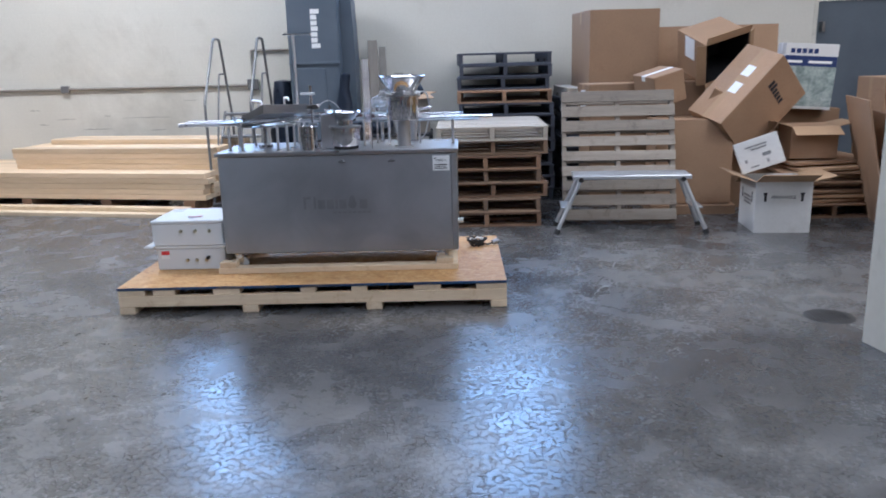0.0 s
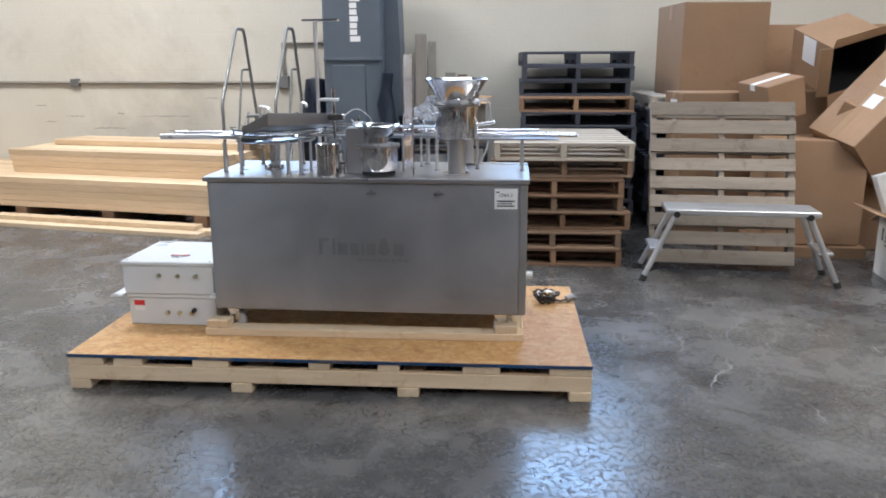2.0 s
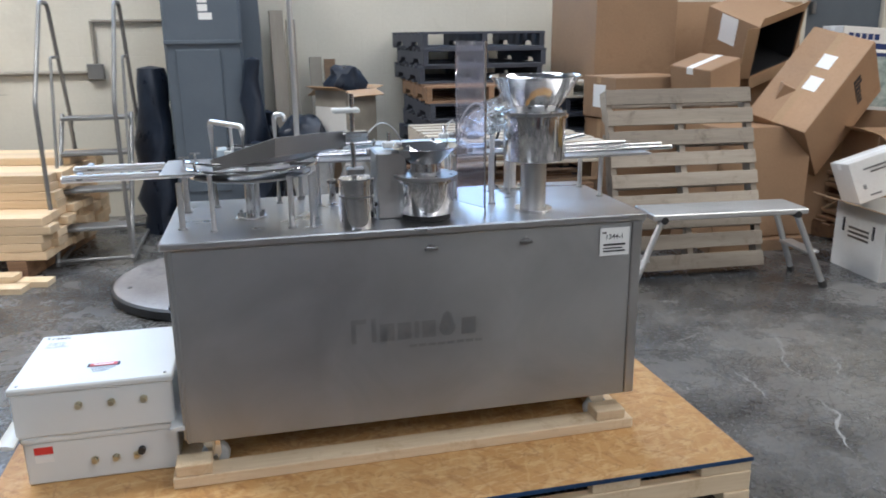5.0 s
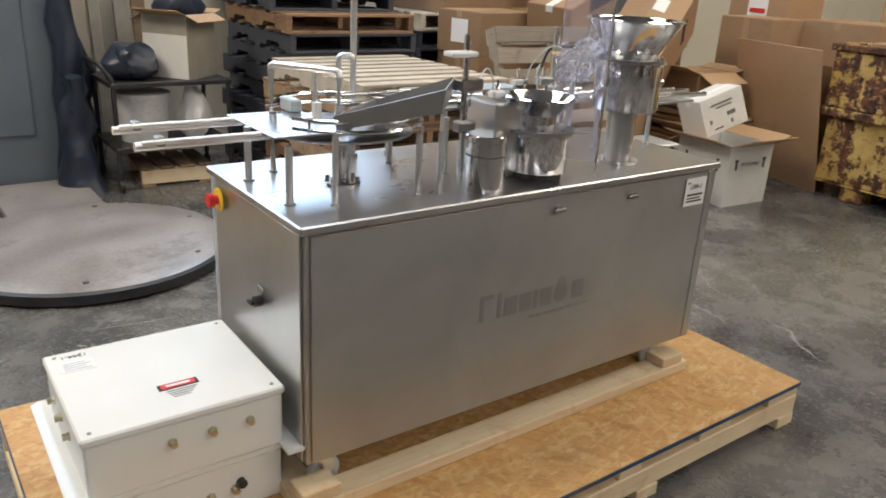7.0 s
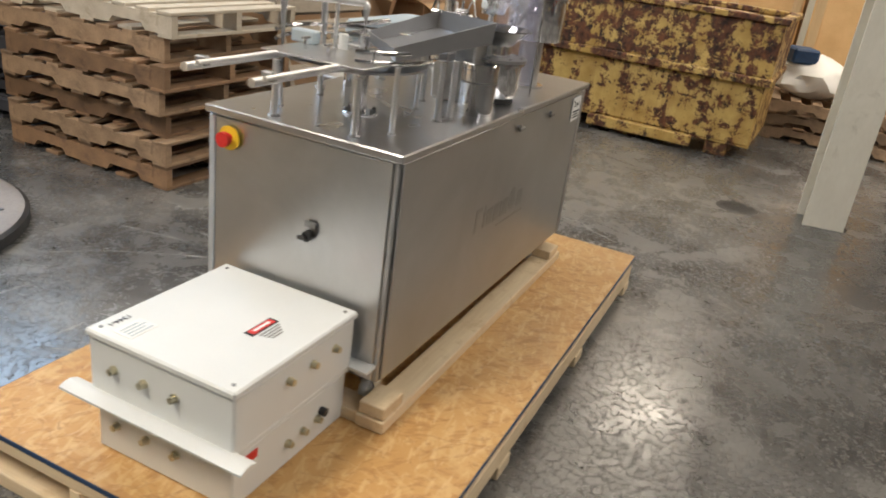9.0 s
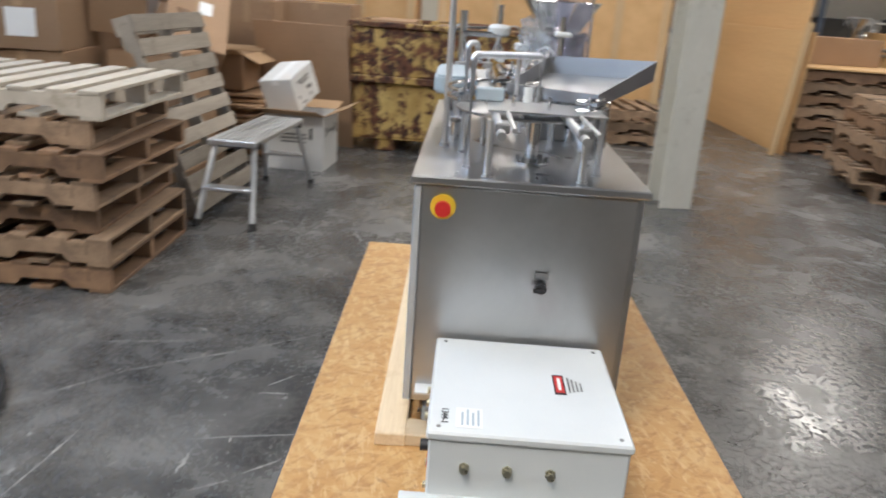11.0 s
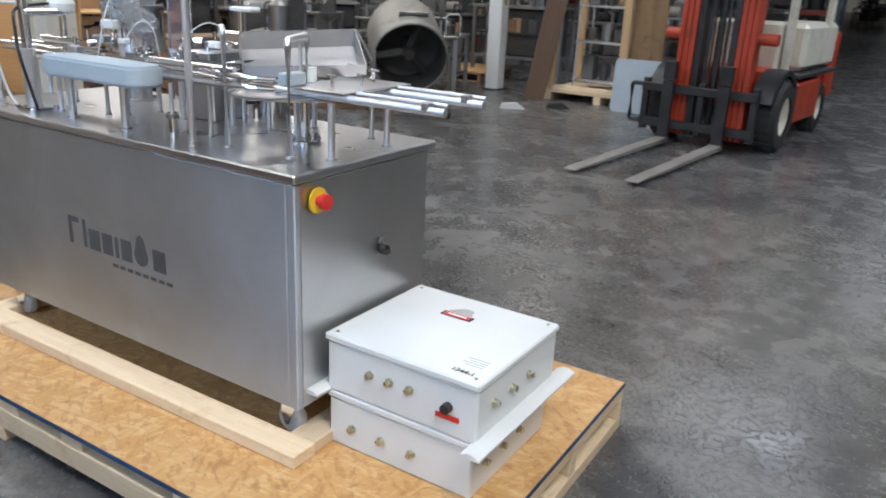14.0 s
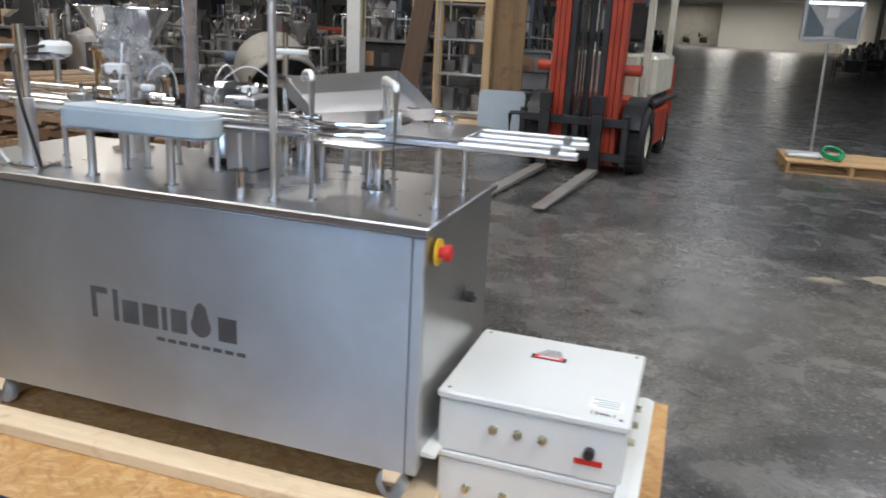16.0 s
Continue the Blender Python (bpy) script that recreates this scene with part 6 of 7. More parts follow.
part("badge", B(((-0.05, 0.1302, 0.09), (0.05, 0.134, 0.18)), bevel=0.001), BLUEPAINT, cu_, "blue square badge")
lowp = whole("low_platform", B(((-0.7, -0.45, 0.0), (0.7, 0.45, 0.074)), bevel=0.006), PAL_BROWN, "low brown wooden platform under equipment", "platform", m=pose(5.3, -4.95, 0, 0, 0, 35))

# ---- far column, crate frame, boards ----
fc = thing("steel_column", pose(4.62, -7.55, 0), "white painted square steel column with a yellow strip", "column", "", "structure")
part("shaft", B(((-0.1, -0.1, 0.0), (0.1, 0.1, TOP)), bevel=0.008), BOXWHITE, fc)
part("strip", B(((-0.107, -0.04, 1.15), (-0.1, 0.04, 1.7)), bevel=0.002), OLIVE, fc, "dull yellow strip")
part("base", B(((-0.13, -0.13, 0), (0.13, 0.13, 0.02))), BLACKSTEEL, fc)
cf = thing("open_crate", pose(2.2, -8.3, 0), "open pine crate frame with a weathered board side, on a pallet", "crate")
part("base_deck", B(((0, 0, 0.10), (1.5, 1.05, 0.14)), bevel=0.003), PINE, cf)
for x in (0, 0.7, 1.4):
    part("runner", B(((x, 0, 0), (x + 0.1, 1.05, 0.0995)), bevel=0.003), PINE_Y, cf)
for x in (0.42, 1.4):
    for y in (0.0, 0.95):
        part("post", B(((x, y, 0.1405), (x + 0.1, y + 0.1, 2.25)), bevel=0.004), PINE_Z, cf)
part("rail", B(((0.521, 0.96, 1.68), (1.399, 1.04, 1.8)), bevel=0.003), PINE, cf)
part("rail", B(((0.521, 0.96, 0.141), (1.399, 1.04, 0.2)), bevel=0.003), PINE, cf)
part("rail", B(((0.42, 0.0, 2.251), (1.5, 1.05, 2.33)), bevel=0.003), PINE, cf)
part("side_panel", B(((0.0, 0.95, 0.1405), (0.41, 0.975, 2.25)), bevel=0.002), BARNWOOD, cf)
rack = thing("equipment_rack", pose(3.1, -7.8, 0.141), "grey steel rack holding machine parts inside a crate", "rack", "")
for sx in (-0.32, 0.32):
    for sy in (-0.25, 0.25):
        part("upright", C(((sx, sy, 0), (sx, sy, 1.6), 0.016), seg=8), ALU, rack)
for z in (0.1, 0.6, 1.05, 1.5):
    part("shelf", B(((-0.34, -0.27, z), (0.34, 0.27, z + 0.025)), bevel=0.003), ALU, rack)
r2 = random.Random(9)
for z in (0.126, 0.626, 1.076):
    for k in range(3):
        h = r2.uniform(0.15, 0.33)
        x = -0.22 + 0.2 * k
        whole("machine_part", C(((0, 0, 0), (0, 0, h), r2.uniform(0.05, 0.09)), seg=18) if k % 2 else B(((-0.08, -0.1, 0), (0.08, 0.1, h)), bevel=0.01),
              (CHROME, DARKVOID, DULL)[(k + int(z * 3)) % 3], "spare machine part on a rack shelf", "machine part", "parts on the rack", m=pose(3.1 + x, -7.75, z + 0.141))
whole("leaning_board", B(((-0.13, 0, 0), (0.13, 0.025, 1.75)), bevel=0.003), DARKWOOD, "dark brown board leaning on a crate frame", "board", m=pose(3.74, -7.02, 0, 5, -9, 18))
bm = bmesh.new()
pts = []
for cx, cz, a0 in ((0.21, 0.53, 0), (-0.21, 0.53, 90), (-0.21, 0.05, 180), (0.21, 0.05, 270)):
    pts += [(cx + 0.05 * math.cos(radians(a0 + 22.5 * k)), cz + 0.05 * math.sin(radians(a0 + 22.5 * k))) for k in range(5)]
bm_prism(bm, pts, 0, 0.012, "y")
whole("metal_panel", bm, BLUEGREY, "pale grey panel with rounded corners leaning on a crate", "panel", m=pose(2.36, -6.95, 0.0, 8, 0, 6) @ Matrix.Diagonal((1.12, 1, 1.1, 1)))
for x, y, mt, lb in ((3.6, -6.15, BOXWHITE, "white rubber floor wedge"), (3.2, -6.6, BLACK, "black rubber floor wedge")):
    bm = bmesh.new()
    bm_prism(bm, [(-0.15, 0), (0.15, 0), (0.13, 0.05), (-0.05, 0.07)], -0.06, 0.06, "y")
    whole("floor_wedge", bm, mt, lb, "wedge", m=pose(x, y, 0, 0, 0, 30))
copy_thing(brown_pallet, pose(5.2, -9.2, 0, 0, 0, 4))
whole("plywood_sheet", B(((0, 0, 0), (1.2, 1.1, 0.03)), bevel=0.003), PLY, "plywood sheet on a low pallet", "plywood", m=pose(5.15, -9.15, 0.132, 0, 0, 4))

# ---- forklift truck ----
fk = thing("forklift", pose(1.1, -5.66, 0, 0, 0, -6), "red and cream forklift truck with lowered forks", "forklift")
for cx in (-0.2, 0.34):
    bm = bmesh.new()
    bm_prism(bm, [(0.42, 0.03), (0.42, 0.075), (0.47, 0.075), (1.75, 0.05), (2.2, 0.042), (2.27, 0.036), (2.27, 0.028), (1.75, 0.025)], cx - 0.055, cx + 0.055, "x")
    f = part("fork", bm, FORKSTEEL, fk, "worn steel fork")
    part("shank", B(((cx - 0.055, 0.42, 0.0755), (cx + 0.055, 0.465, 0.62)), bevel=0.004), BLACKSTEEL, f, "black fork shank")
    part("fork_back", B(((cx - 0.06, 0.40, 0.63), (cx + 0.06, 0.47, 0.80)), bevel=0.006), BLACKSTEEL, f)
part("carriage_bar", B(((-0.5, 0.36, 0.50), (0.62, 0.42, 0.58)), bevel=0.006), BLACKSTEEL, fk)
part("carriage_bar", B(((-0.5, 0.36, 0.16), (0.62, 0.42, 0.24)), bevel=0.006), BLACKSTEEL, fk)
for x in (-0.5, 0.0, 0.56):
    part("carriage_plate", B(((x, 0.33, 0.12), (x + 0.06, 0.4, 0.62)), bevel=0.004), BLACKSTEEL, fk)
bm = bmesh.new()
bm_tube(bm, bent([(0.62, 0.4, 0.56), (0.72, 0.42, 0.56), (0.72, 0.42, 0.2), (0.62, 0.4, 0.2)], 0.03), 0.02, 8)
part("side_loop", bm, BLACKSTEEL, fk)
for s in (-1, 1):
    a, b = sorted((s * 0.2, s * 0.36))
    part("mast_rail", B(((a, 0.12, 0.1), (a + 0.05, 0.3, 2.6)), ((a + 0.055, 0.16, 0.1), (b - 0.055, 0.3, 2.6)), ((b - 0.05, 0.12, 0.1), (b, 0.3, 2.6)), bevel=0.006), ORANGE, fk, "red mast rail")
    a, b = sorted((s * 0.13, s * 0.195))
    part("inner_rail", B(((a, 0.14, 0.1), (b, 0.29, 2.6)), bevel=0.005), BLACKSTEEL, fk)
    part("chain", B(((s * 0.08 - 0.014, 0.24, 0.2), (s * 0.08 + 0.014, 0.255, 2.55))), BLACKSTEEL, fk)
    part("tilt_stub", C(((s * 0.36, 0.18, 1.05), (s * 0.53, 0.18, 1.05), 0.055), seg=16), ORANGE, fk)
    part("hose_line", C(((s * 0.035, 0.27, 0.3), (s * 0.05, 0.27, 2.5), 0.012), seg=8), RUBBER, fk)
part("lift_cylinder", C(((0, 0.2, 0.15), (0, 0.2, 2.4), 0.035), seg=16), BLACKSTEEL, fk)
for z in (0.3, 1.3, 2.2):
    part("mast_tie", B(((-0.36, 0.06, z), (0.36, 0.115, z + 0.1)), bevel=0.005), BLACKSTEEL, fk)


def wheel(x, y, r, w, s):
    bm = bmesh.new()
    bm_lathe(bm, [(r * 0.55, -w / 2), (r * 0.9, -w / 2), (r, -w * 0.32), (r, w * 0.32), (r * 0.9, w / 2), (r * 0.55, w / 2)], 40)
    bmesh.ops.transform(bm, matrix=pose(x, y, r, 0, 90, 0), verts=bm.verts)
    t = part("wheel", bm, RUBBER, fk, "black tyre with a cream rim")
    bm = bmesh.new()
    bm_lathe(bm, [(0.0, w * 0.25), (r * 0.2, w * 0.25), (r * 0.25, w * 0.12), (r * 0.5, w * 0.1), (r * 0.57, w * 0.4), (r * 0.57, -w * 0.4), (0.0, -w * 0.4)], 30)
    bmesh.ops.transform(bm, matrix=pose(x, y, r, 0, 90 * s, 0), verts=bm.verts)
    part("rim", bm, CREAM, t)
    n = 24
    for k in range(n):
        a = 2 * math.pi * k / n
        bm = bmesh.new()
        bm_box(bm, (-w * 0.34, -0.022, r - 0.004), (w * 0.34, 0.022, r + 0.014), 0.0, pose(x, y, r) @ Matrix.Rotation(a, 4, "X"))
        part("tread_block", bm, RUBBER, t)


for s in (-1, 1):
    wheel(s * 0.52, -0.1, 0.34, 0.22, s)
    wheel(s * 0.46, -1.75, 0.27, 0.18, s)
bm = bmesh.new()
bm_prism(bm, [(0.05, 0.28), (0.05, 0.75), (-0.2, 0.78), (-0.5, 0.62), (-2.3, 0.66), (-2.36, 0.3), (-2.1, 0.2), (-1.5, 0.2), (-1.35, 0.22), (-0.55, 0.22)], -0.40, 0.40, "x")
part("chassis", bm, ORANGE, fk, "red truck body")
for s in (-1, 1):
    a, b = sorted((s * 0.405, s * 0.60))
    part("side_skirt", B(((a, -1.42, 0.22), (b, -0.52, 0.62)), bevel=0.02), ORANGE, fk)
    part("foot_plate", B(((a, -2.1, 0.66), (b, -0.5, 0.70)), bevel=0.008), BLACKSTEEL, fk)
    bm = bmesh.new()
    bm_prism(bm, [(0.46 * math.cos(radians(q)) - 0.1, 0.34 + 0.44 * math.sin(radians(q))) for q in range(20, 161, 20)]
                 + [(0.40 * math.cos(radians(q)) - 0.1, 0.34 + 0.385 * math.sin(radians(q))) for q in range(160, 19, -20)], a, b, "x")
    part("mudguard", bm, BLACKSTEEL, fk)
bm = bmesh.new()
bm_box(bm, (-0.5, -2.25, 0.705), (0.5, -0.95, 1.18), 0.05)
part("hood", bm, CREAM, fk, "cream engine hood")
part("dash", B(((-0.42, -0.5, 0.7), (0.42, -0.28, 1.2)), bevel=0.03), CREAM, fk)
part("seat", B(((-0.24, -1.55, 1.181), (0.24, -1.05, 1.3)), ((-0.24, -1.65, 1.301), (0.24, -1.5, 1.75)), bevel=0.04), BLACK, fk)
part("steering_column", C(((0, -0.45, 1.15), (0, -0.68, 1.32), 0.025), seg=10), BLACK, fk)
bm = bmesh.new()
bm_tube(bm, [(0.17 * math.cos(2 * math.pi * k / 24), 0.17 * math.sin(2 * math.pi * k / 24), 0) for k in range(25)], 0.014, 8)
bmesh.ops.transform(bm, matrix=pose(0, -0.68, 1.33, 35, 0, 0), verts=bm.verts)
part("steering_wheel", bm, BLACK, fk)
for s in (-1, 1):
    part("guard_post", B(((s * 0.47 - 0.035, -0.42, 0.70), (s * 0.47 + 0.035, -0.34, 2.1)), bevel=0.01), CREAM, fk)
    part("guard_post", B(((s * 0.47 - 0.035, -1.9, 1.0), (s * 0.47 + 0.035, -1.8, 2.1)), bevel=0.01), CREAM, fk)
    part("guard_rail", B(((s * 0.47 - 0.04, -1.9, 2.101), (s * 0.47 + 0.04, -0.3, 2.16)), bevel=0.01), CREAM, fk)
for k in range(7):
    part("guard_bar", B(((-0.43, -1.85 + 0.24 * k, 2.11), (0.43, -1.81 + 0.24 * k, 2.15))), CREAM, fk)
bm = bmesh.new()
bm_box(bm, (-0.5, -2.5, 0.3), (0.5, -2.255, 1.1), 0.06)
part("counterweight", bm, ORANGE, fk)

# ---- pale pallet with a stand light and a coil of hose ----
stand = thing("stand_light", pose(-1.28, -7.15, 0.132), "white reflector box on a slim pole with a flat base", "stand light")
part("base", B(((-0.12, -0.15, 0), (0.26, 0.15, 0.05)), bevel=0.02), BOXWHITE, stand)
part("pole", C(((0.0, 0, 0.06), (0.03, 0, 1.30), 0.016), seg=12), ALU, stand)
hm = pose(0.03, 0, 1.30, -8, 0, 0)
bm = bmesh.new()
for lo, hi in (((-0.3, -0.06, 0), (-0.265, 0.06, 0.42)), ((0.265, -0.06, 0), (0.3, 0.06, 0.42)), ((-0.265, -0.06, 0), (0.265, 0.06, 0.035)), ((-0.265, -0.06, 0.385), (0.265, 0.06, 0.42)), ((-0.265, -0.06, 0.036), (0.265, -0.05, 0.384))):
    bm_box(bm, lo, hi, 0.003, hm)
head = part("head_frame", bm, ALU, stand, "white rectangular head frame")
bm = bmesh.new()
for tri_ in (((-0.26, 0.05, 0.04), (-0.26, 0.05, 0.38), (-0.06, -0.03, 0.12), (-0.06, -0.03, 0.04)), ((0.26, 0.05, 0.38), (0.26, 0.05, 0.04), (0.06, -0.03, 0.04), (0.06, -0.03, 0.12))):
    bm.faces.new([bm.verts.new(hm @ Vector(q)) for q in tri_])
bmesh.ops.solidify(bm, geom=bm.faces, thickness=0.003)
part("reflector", bm, BLUEGREY, head)
bm = bmesh.new()
bm_box(bm, (-0.06, 0.0, 0.24), (0.06, 0.01, 0.37), 0, hm)
part("card", bm, PAPER, head)
bm = bmesh.new()
bm_box(bm, (-0.26, 0.03, 0.386), (0.26, 0.062, 0.41), 0, hm)
part("tube_light", bm, GLOW, head, "lit white tube")
bm = bmesh.new()
bm_box(bm, (-0.28, -0.04, -0.03), (0.28, 0.04, -0.002), 0.004, hm)
part("bottom_bar", bm, BOXWHITE, head)
hose = thing("hose_coil", pose(-1.49, -7.0, 0.132), "coil of bright green garden hose on a pallet", "hose")
for k in range(3):
    bm = bmesh.new()
    r = 0.12 - 0.01 * k
    bm_tube(bm, [(r * math.cos(2 * math.pi * q / 24), r * math.sin(2 * math.pi * q / 24), 0.016 * k + 0.006 * math.sin(3 * q)) for q in range(25)], 0.013, 8)
    bmesh.ops.transform(bm, matrix=pose(0.008 * k, 0.005 * k, 0.078, -24, 0, 12), verts=bm.verts)
    part("loop", bm, GREEN, hose)


# ---- idle machines standing about the hall ----
def idle_machine(x, y, seed, turn=0.0, h=1.0, far=False):
    """A table frame with tanks, boxes, pipes and a hopper on it."""
    r = random.Random(seed)
    w, d = r.uniform(0.8, 1.4), r.uniform(0.6, 0.9)
    t = thing("idle_machine", pose(x, y, 0, 0, 0, turn), "idle stainless steel processing machine with tanks and pipes", "machine", "idle machines in the hall")
    fm = r.choice((DULL, STEEL_V, DARKVOID, GRIMY))
    for sx in (-w / 2, w / 2):
        for sy in (-d / 2, d / 2):
            part("leg", B(((sx - 0.025, sy - 0.025, 0), (sx + 0.025, sy + 0.025, h * 0.8))), fm, t)
    part("table", B(((-w / 2 - 0.04, -d / 2 - 0.04, h * 0.8), (w / 2 + 0.04, d / 2 + 0.04, h * 0.8 + 0.04)), bevel=0.006), DULL, t)
    part("lower_shelf", B(((-w / 2, -d / 2, h * 0.25), (w / 2, d / 2, h * 0.28))), DULL, t)
    part("cabinet", B(((-w / 2 + 0.05, -d / 2 + 0.05, h * 0.29), (r.uniform(0, w / 3), d / 2 - 0.05, h * 0.79)), bevel=0.01), r.choice((DARKVOID, GRIMY, DULL)), t)
    part("shelf", B(((-w / 2, -d / 2, h * 0.52), (w / 2, d / 2, h * 0.54))), GRIMY, t)
    z = h * 0.8 + 0.04
    dark = (GRIMY, GRIMY, DARKVOID, DARKVOID, BLACKSTEEL, DULL, DULL, TAUPE, CHROME)
    for k in range(r.randint(6, 9)):
        px, py = r.uniform(-w / 2 + 0.06, w / 2 - 0.06), r.uniform(-d / 2 + 0.06, d / 2 - 0.06)
        hh = r.uniform(0.12, 0.6)
        kind = r.randint(0, 5)
        bm = bmesh.new()
        if kind == 0:
            q = r.uniform(0.05, 0.14)
            bm_lathe(bm, [(0, z), (q, z), (q, z + hh * 0.8), (q * 0.6, z + hh * 0.95), (0.03, z + hh), (0.0, z + hh)], 20, (px, py, 0))
            tank = part("tank", bm, r.choice((CHROME, DULL, GRIMY, DULL)), t)
            part("valve", C(((px, py, z + hh), (px, py, z + hh + 0.07), 0.018), ((px - 0.05, py, z + hh + 0.05), (px + 0.05, py, z + hh + 0.05), 0.01), seg=8), DULL, tank)
        elif kind == 1:
            q = r.uniform(0.05, 0.12)
            bm_box(bm, (px - q, py - q * 0.7, z), (px + q, py + q * 0.7, z + hh), 0.008)
            box = part("control_box", bm, r.choice(dark), t)
            part("dial", C(((px + 0.2 * q, py + q * 0.7, z + hh * 0.7), (px + 0.2 * q, py + q * 0.7 + 0.012, z + hh * 0.7), 0.022), seg=12), r.choice((PAPER, RED, BLACK)), box)
        elif kind == 2:
            bm_lathe(bm, [(0.03, z), (0.035, z + hh * 0.6), (0.15, z + hh), (0.14, z + hh), (0.028, z + hh * 0.62)], 20, (px, py, 0))
            part("hopper", bm, r.choice((CHROME, DULL)), t)
        elif kind == 3:
            bm_cyl(bm, (px - 0.12, py, z + 0.09), (px + 0.12, py, z + 0.09), 0.08, 18)
            mot = part("motor", bm, r.choice((GRIMY, BLACKSTEEL, TAUPE, RACKBLUE)), t)
            part("motor_foot", B(((px - 0.08, py - 0.07, z), (px + 0.08, py + 0.07, z + 0.02))), GRIMY, mot)
        elif kind == 4:
            bm_cyl(bm, (px, py, z), (px, py, z + hh + 0.25), 0.016, 12)
            pole = part("column", bm, r.choice((CHROME, DULL)), t)
            part("arm", B(((px - 0.16, py - 0.02, z + hh), (px + 0.16, py + 0.02, z + hh + 0.035)), bevel=0.005), DULL, pole)
            part("head", C(((px + 0.13, py, z + hh - 0.12), (px + 0.13, py, z + hh), 0.03), seg=12), r.choice(dark), pole)
        else:
            bm_prism(bm, [(px - 0.1, z), (px + 0.12, z), (px + 0.12, z + hh * 0.5), (px - 0.02, z + hh), (px - 0.1, z + hh)], py - 0.06, py + 0.06, "y")
            part("housing", bm, r.choice(dark), t)
    for k in range(4):
        px, q, hh = r.uniform(-w / 2 + 0.1, w / 2 - 0.1), r.uniform(0.04, 0.1), r.uniform(0.08, 0.2) * h
        part("stored_box", B(((px - q, -0.1, h * 0.54), (px + q, d / 2 - 0.04, h * 0.54 + hh)), bevel=0.006), r.choice((GRIMY, CARD, DARKVOID, DULL, PAL_BROWN)), t)
    for k in range(5):
        a = Vector((r.uniform(-w / 2, w / 2), r.uniform(-d / 2, d / 2), z))
        b = Vector((r.uniform(-w / 2, w / 2), r.uniform(-d / 2, d / 2), z))
        bm = bmesh.new()
        up = r.uniform(0.15, 0.5)
        bm_tube(bm, bent([a, a + Vector((0, 0, up)), b + Vector((0, 0, up)), b], 0.06), r.uniform(0.007, 0.014), 8)
        part("pipe", bm, r.choice((CHROME, DULL, BLACK, HOSE)), t)
    return t


NEAR_EAST = (
    (5.4, -6.6, 20), (6.4, -9.1, 50), (4.9, -8.9, 10), (9.9, -7.4, 0), (10.4, -5.0, 40), (6.2, -5.3, 30), (7.4, -6.4, 10), (8.6, -5.1, 80), (6.6, -7.8, 0),
    (8.2, -8.0, 45), (9.8, -9.0, 15),
)
NEAR_SOUTH = (
    (5.9, -10.6, 60), (7.6, -10.2, 5), (9.2, -11.4, 30), (11.0, -6.6, 70), (11.3, -10.0, 20), (6.6, -12.6, 0), (8.6, -13.4, 20), (4.6, -11.6, 30), (3.0, -11.2, 10),
    (3.8, -13.2, 60), (10.4, -13.6, 35),
)
FAR_HALL = (
    (5.0, -14.6, 0), (2.6, -15.5, 12), (4.4, -17.5, 45), (-7.1, -36.5, 20), (-8.5, -40.0, 0), (-9.4, -47.0, 30), (-11.2, -57.0, 0), (-8.0, -33.5, 60), (-7.6, -43.5, 15),
    (-12.0, -66.0, 0), (3.6, -58.0, 0), (5.0, -68.0, 10), (3.2, -48.0, 40), (-6.6, -18.6, 50), (-6.8, -23.0, 20), (-7.6, -27.0, 75), (3.6, -21.5, 30), (3.4, -26.0, 0),
    (-5.6, -33.0, 0), (4.0, -33.0, 20), (0.3, -114.5, 0), (2.6, -115.5, 30),
)
for k, (x, y, a) in enumerate(NEAR_EAST + NEAR_SOUTH + FAR_HALL):
    idle_machine(x, y, 20 + k, a, 0.9 + 0.45 * ((k * 7) % 5) / 4)
# tall steel vat and a bright cone on a bench among them
vat = thing("steel_vat", pose(7.35, -5.6, 0.0, 0, 0, 20), "upright stainless steel vat with a control panel", "vat")
bm = bmesh.new()
bm_lathe(bm, [(0.0, 0.12), (0.3, 0.12), (0.32, 0.14), (0.32, 0.95), (0.28, 1.05), (0.05, 1.14), (0.0, 1.14)], 36)
part("shell", bm, DULL, vat)
part("panel", B(((-0.36, 0.28, 0.55), (-0.05, 0.36, 0.98)), bevel=0.008), DARKVOID, vat)
for a in (30, 150, 270):
    part("leg", C(((0.26 * math.cos(radians(a)), 0.26 * math.sin(radians(a)), 0), (0.26 * math.cos(radians(a)), 0.26 * math.sin(radians(a)), 0.125), 0.025), seg=10), DULL, vat)
bm = bmesh.new()
bm_lathe(bm, [(0.13, 0), (0.13, 0.02), (0.09, 0.03), (0.025, 0.32), (0.0, 0.325)], 20)
whole("marker_cone", bm, ORANGE, "small red-orange cone on a low pallet", "cone", m=pose(7.75, -4.9, 0.0))
for k, (x, y) in enumerate(((-6.5, -29.0), (-9.6, -50.0), (5.2, -19.5))):
    c = thing("steel_column", pose(x, y, 0), "pale grey painted steel column in the hall", "column", "", "structure")
    part("shaft", C(((0, 0, 0), (0, 0, TOP), 0.14), seg=20), COLPAINT, c)


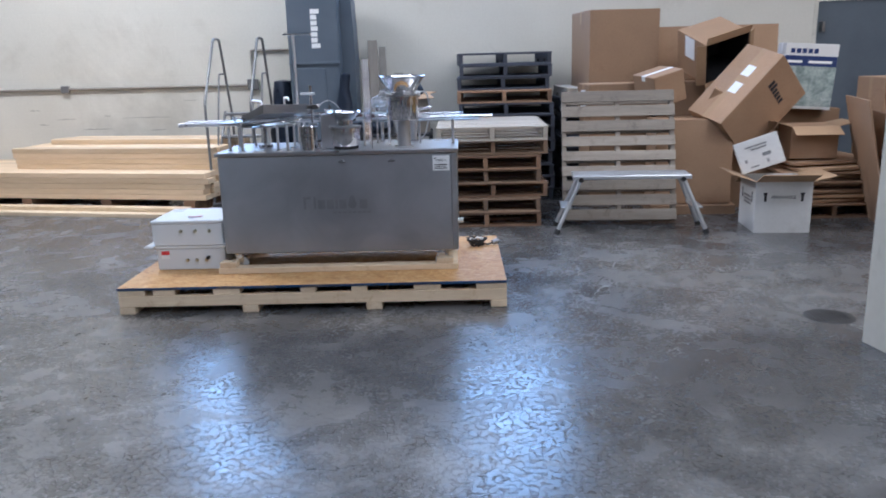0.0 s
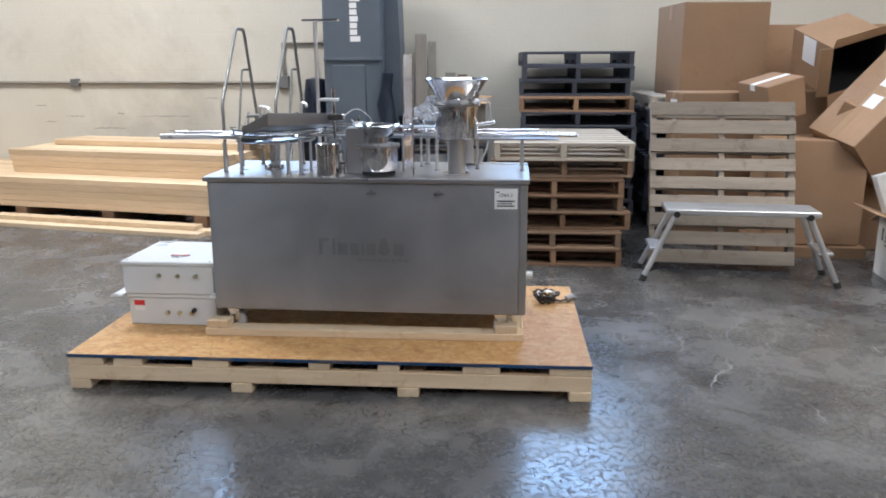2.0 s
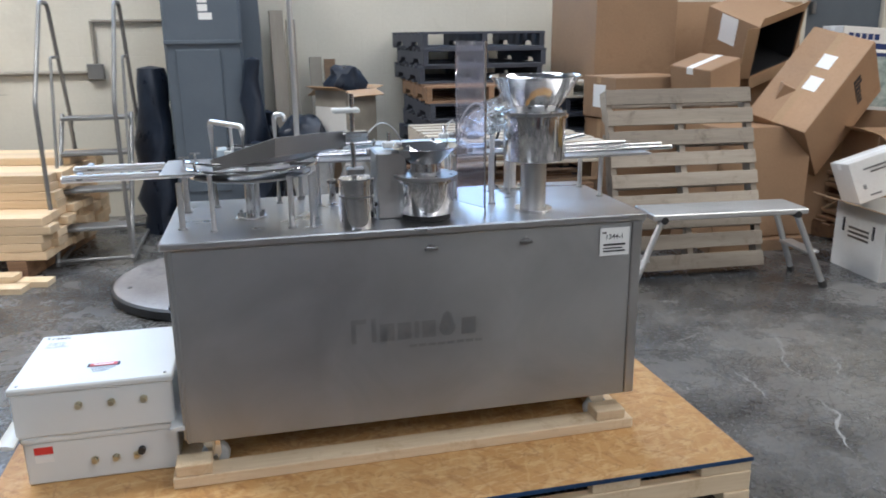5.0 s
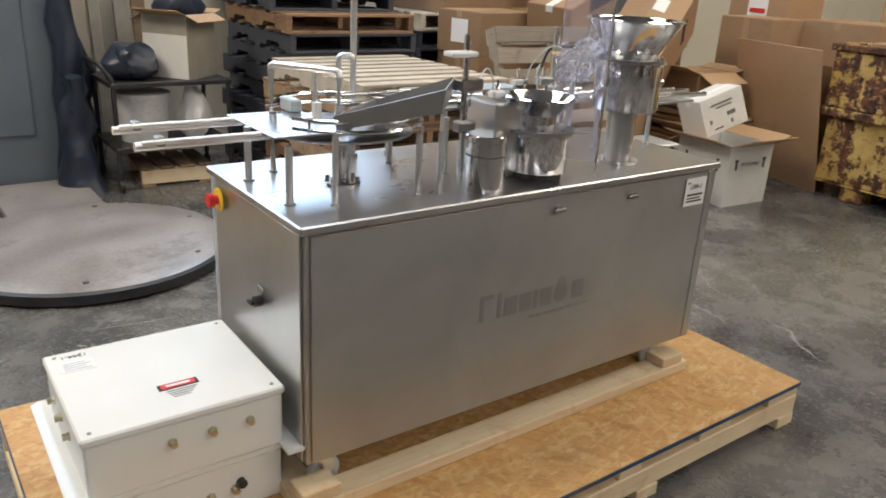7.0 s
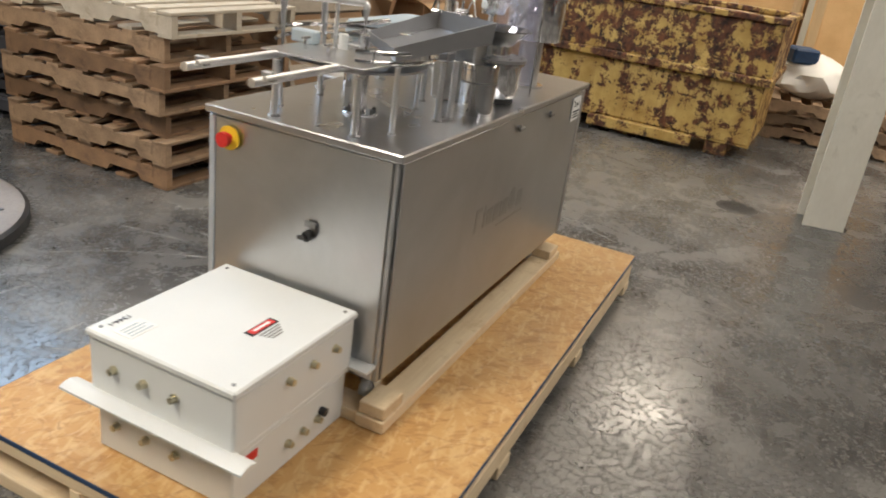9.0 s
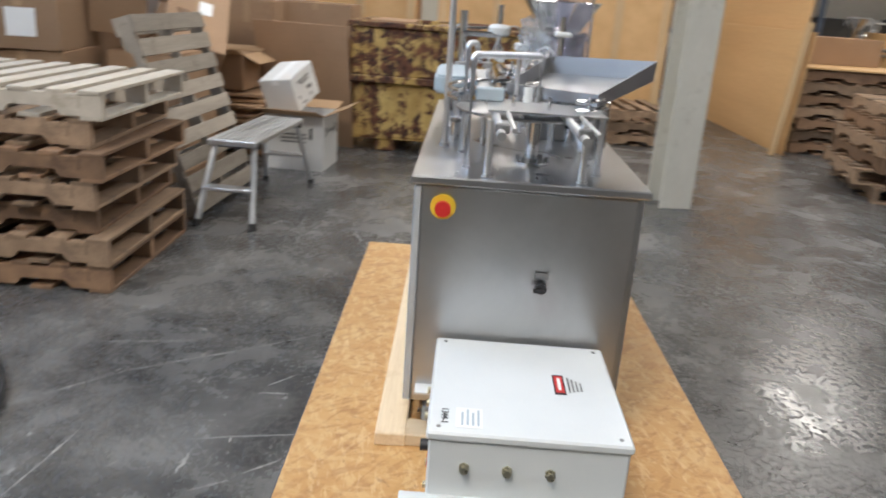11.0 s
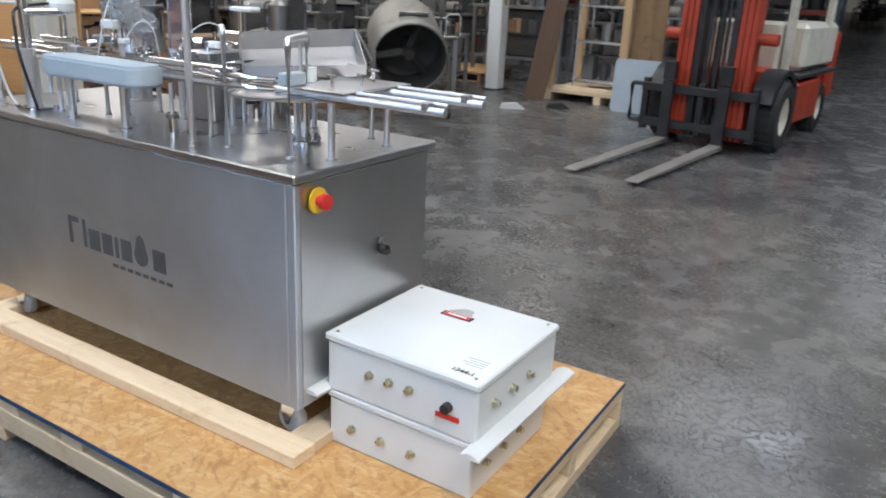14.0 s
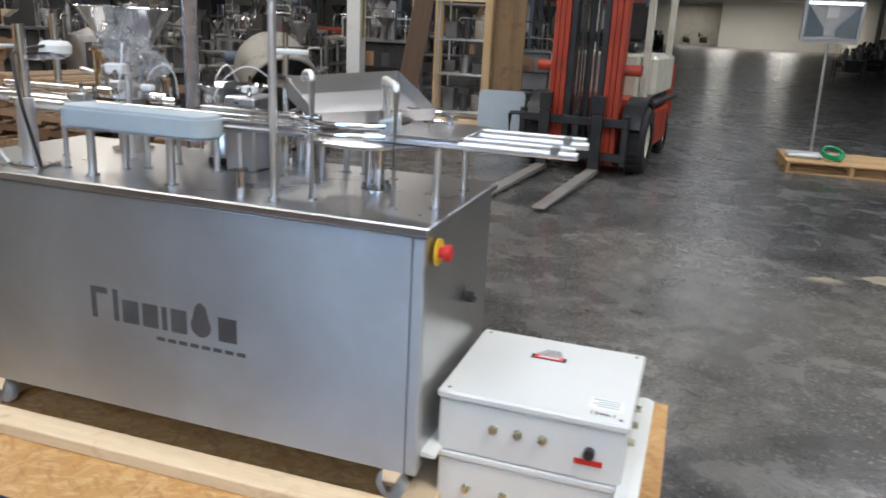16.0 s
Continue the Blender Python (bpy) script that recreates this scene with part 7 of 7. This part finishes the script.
# ---- storage racks full of machine parts along the back of the hall ----
def rack_bay(x, y, turn, seed):
    r = random.Random(seed)
    t = thing("storage_rack", pose(x, y, 0, 0, 0, turn), "faded steel pallet rack crowded with machine parts", "rack", "racks along the hall")
    for sx in (-1.35, 1.35):
        for sy in (-0.5, 0.5):
            part("upright", B(((sx - 0.04, sy - 0.04, 0), (sx + 0.04, sy + 0.04, 3.6))), RACKBLUE, t)
        for k in range(5):
            part("brace", C(((sx, -0.46, 0.2 + 0.65 * k), (sx, 0.46, 0.75 + 0.65 * k), 0.014), seg=6), RACKBLUE, t)
    for z in (0.12, 1.15, 2.2, 3.2):
        for sy in (-0.5, 0.5):
            part("beam", B(((-1.31, sy - 0.025, z - 0.1), (1.31, sy + 0.025, z))), (RACKBLUE, ORANGE)[seed % 2], t)
        part("shelf", B(((-1.3, -0.5, z + 0.001), (1.3, 0.5, z + 0.02))), PAL_BROWN, t)
        u = -1.22
        while u < 1.0:
            w, h, d = r.uniform(0.18, 0.5), r.uniform(0.2, 0.85), r.uniform(0.3, 0.8)
            kind, m = r.randint(0, 3), pose(x, y, 0, 0, 0, turn) @ pose(u + w / 2, r.uniform(-0.1, 0.1), z + 0.021)
            mt = r.choice((DARKVOID, DARKVOID, GRIMY, DULL, DULL, CHROME, CARD, BLACKSTEEL, BLACKSTEEL, HOSE, PAL_BROWN, GREEN if r.random() < 0.2 else DULL))
            bm = bmesh.new()
            if kind == 0:
                bm_lathe(bm, [(0, 0), (w / 2, 0), (w / 2, h * 0.75), (w / 4, h * 0.9), (0.03, h), (0, h)], 18)
            elif kind == 1:
                bm_box(bm, (-w / 2, -d / 2, 0), (w / 2, d / 2, h), 0.012)
            elif kind == 2:
                bm_lathe(bm, [(0.0, 0), (w * 0.45, 0.0), (w * 0.45, 0.06), (w * 0.15, 0.08), (w * 0.15, h * 0.6), (w * 0.5, h), (w * 0.48, h), (0.0, h * 0.66)], 18)
            else:
                bm_prism(bm, [(-w / 2, 0), (w / 2, 0), (w / 2, h * 0.4), (0.1 * w, h * 0.5), (0.1 * w, h), (-w / 2, h)], -d / 2, d / 2, "y")
            whole("stored_part", bm, mt, "assorted machine part stored on a rack", "machine part", "parts on the racks", m=m)
            u += w + r.uniform(0.03, 0.1)


for k, (x, y, a) in enumerate(((12.6, -3.5, 90), (12.6, -6.4, 90), (12.6, -9.3, 90), (12.6, -12.2, 90), (11.0, -14.8, 0), (8.1, -15.2, 0), (5.2, -16.0, 0), (2.9, -19.0, 0))):
    rack_bay(x, y, a, 60 + k)
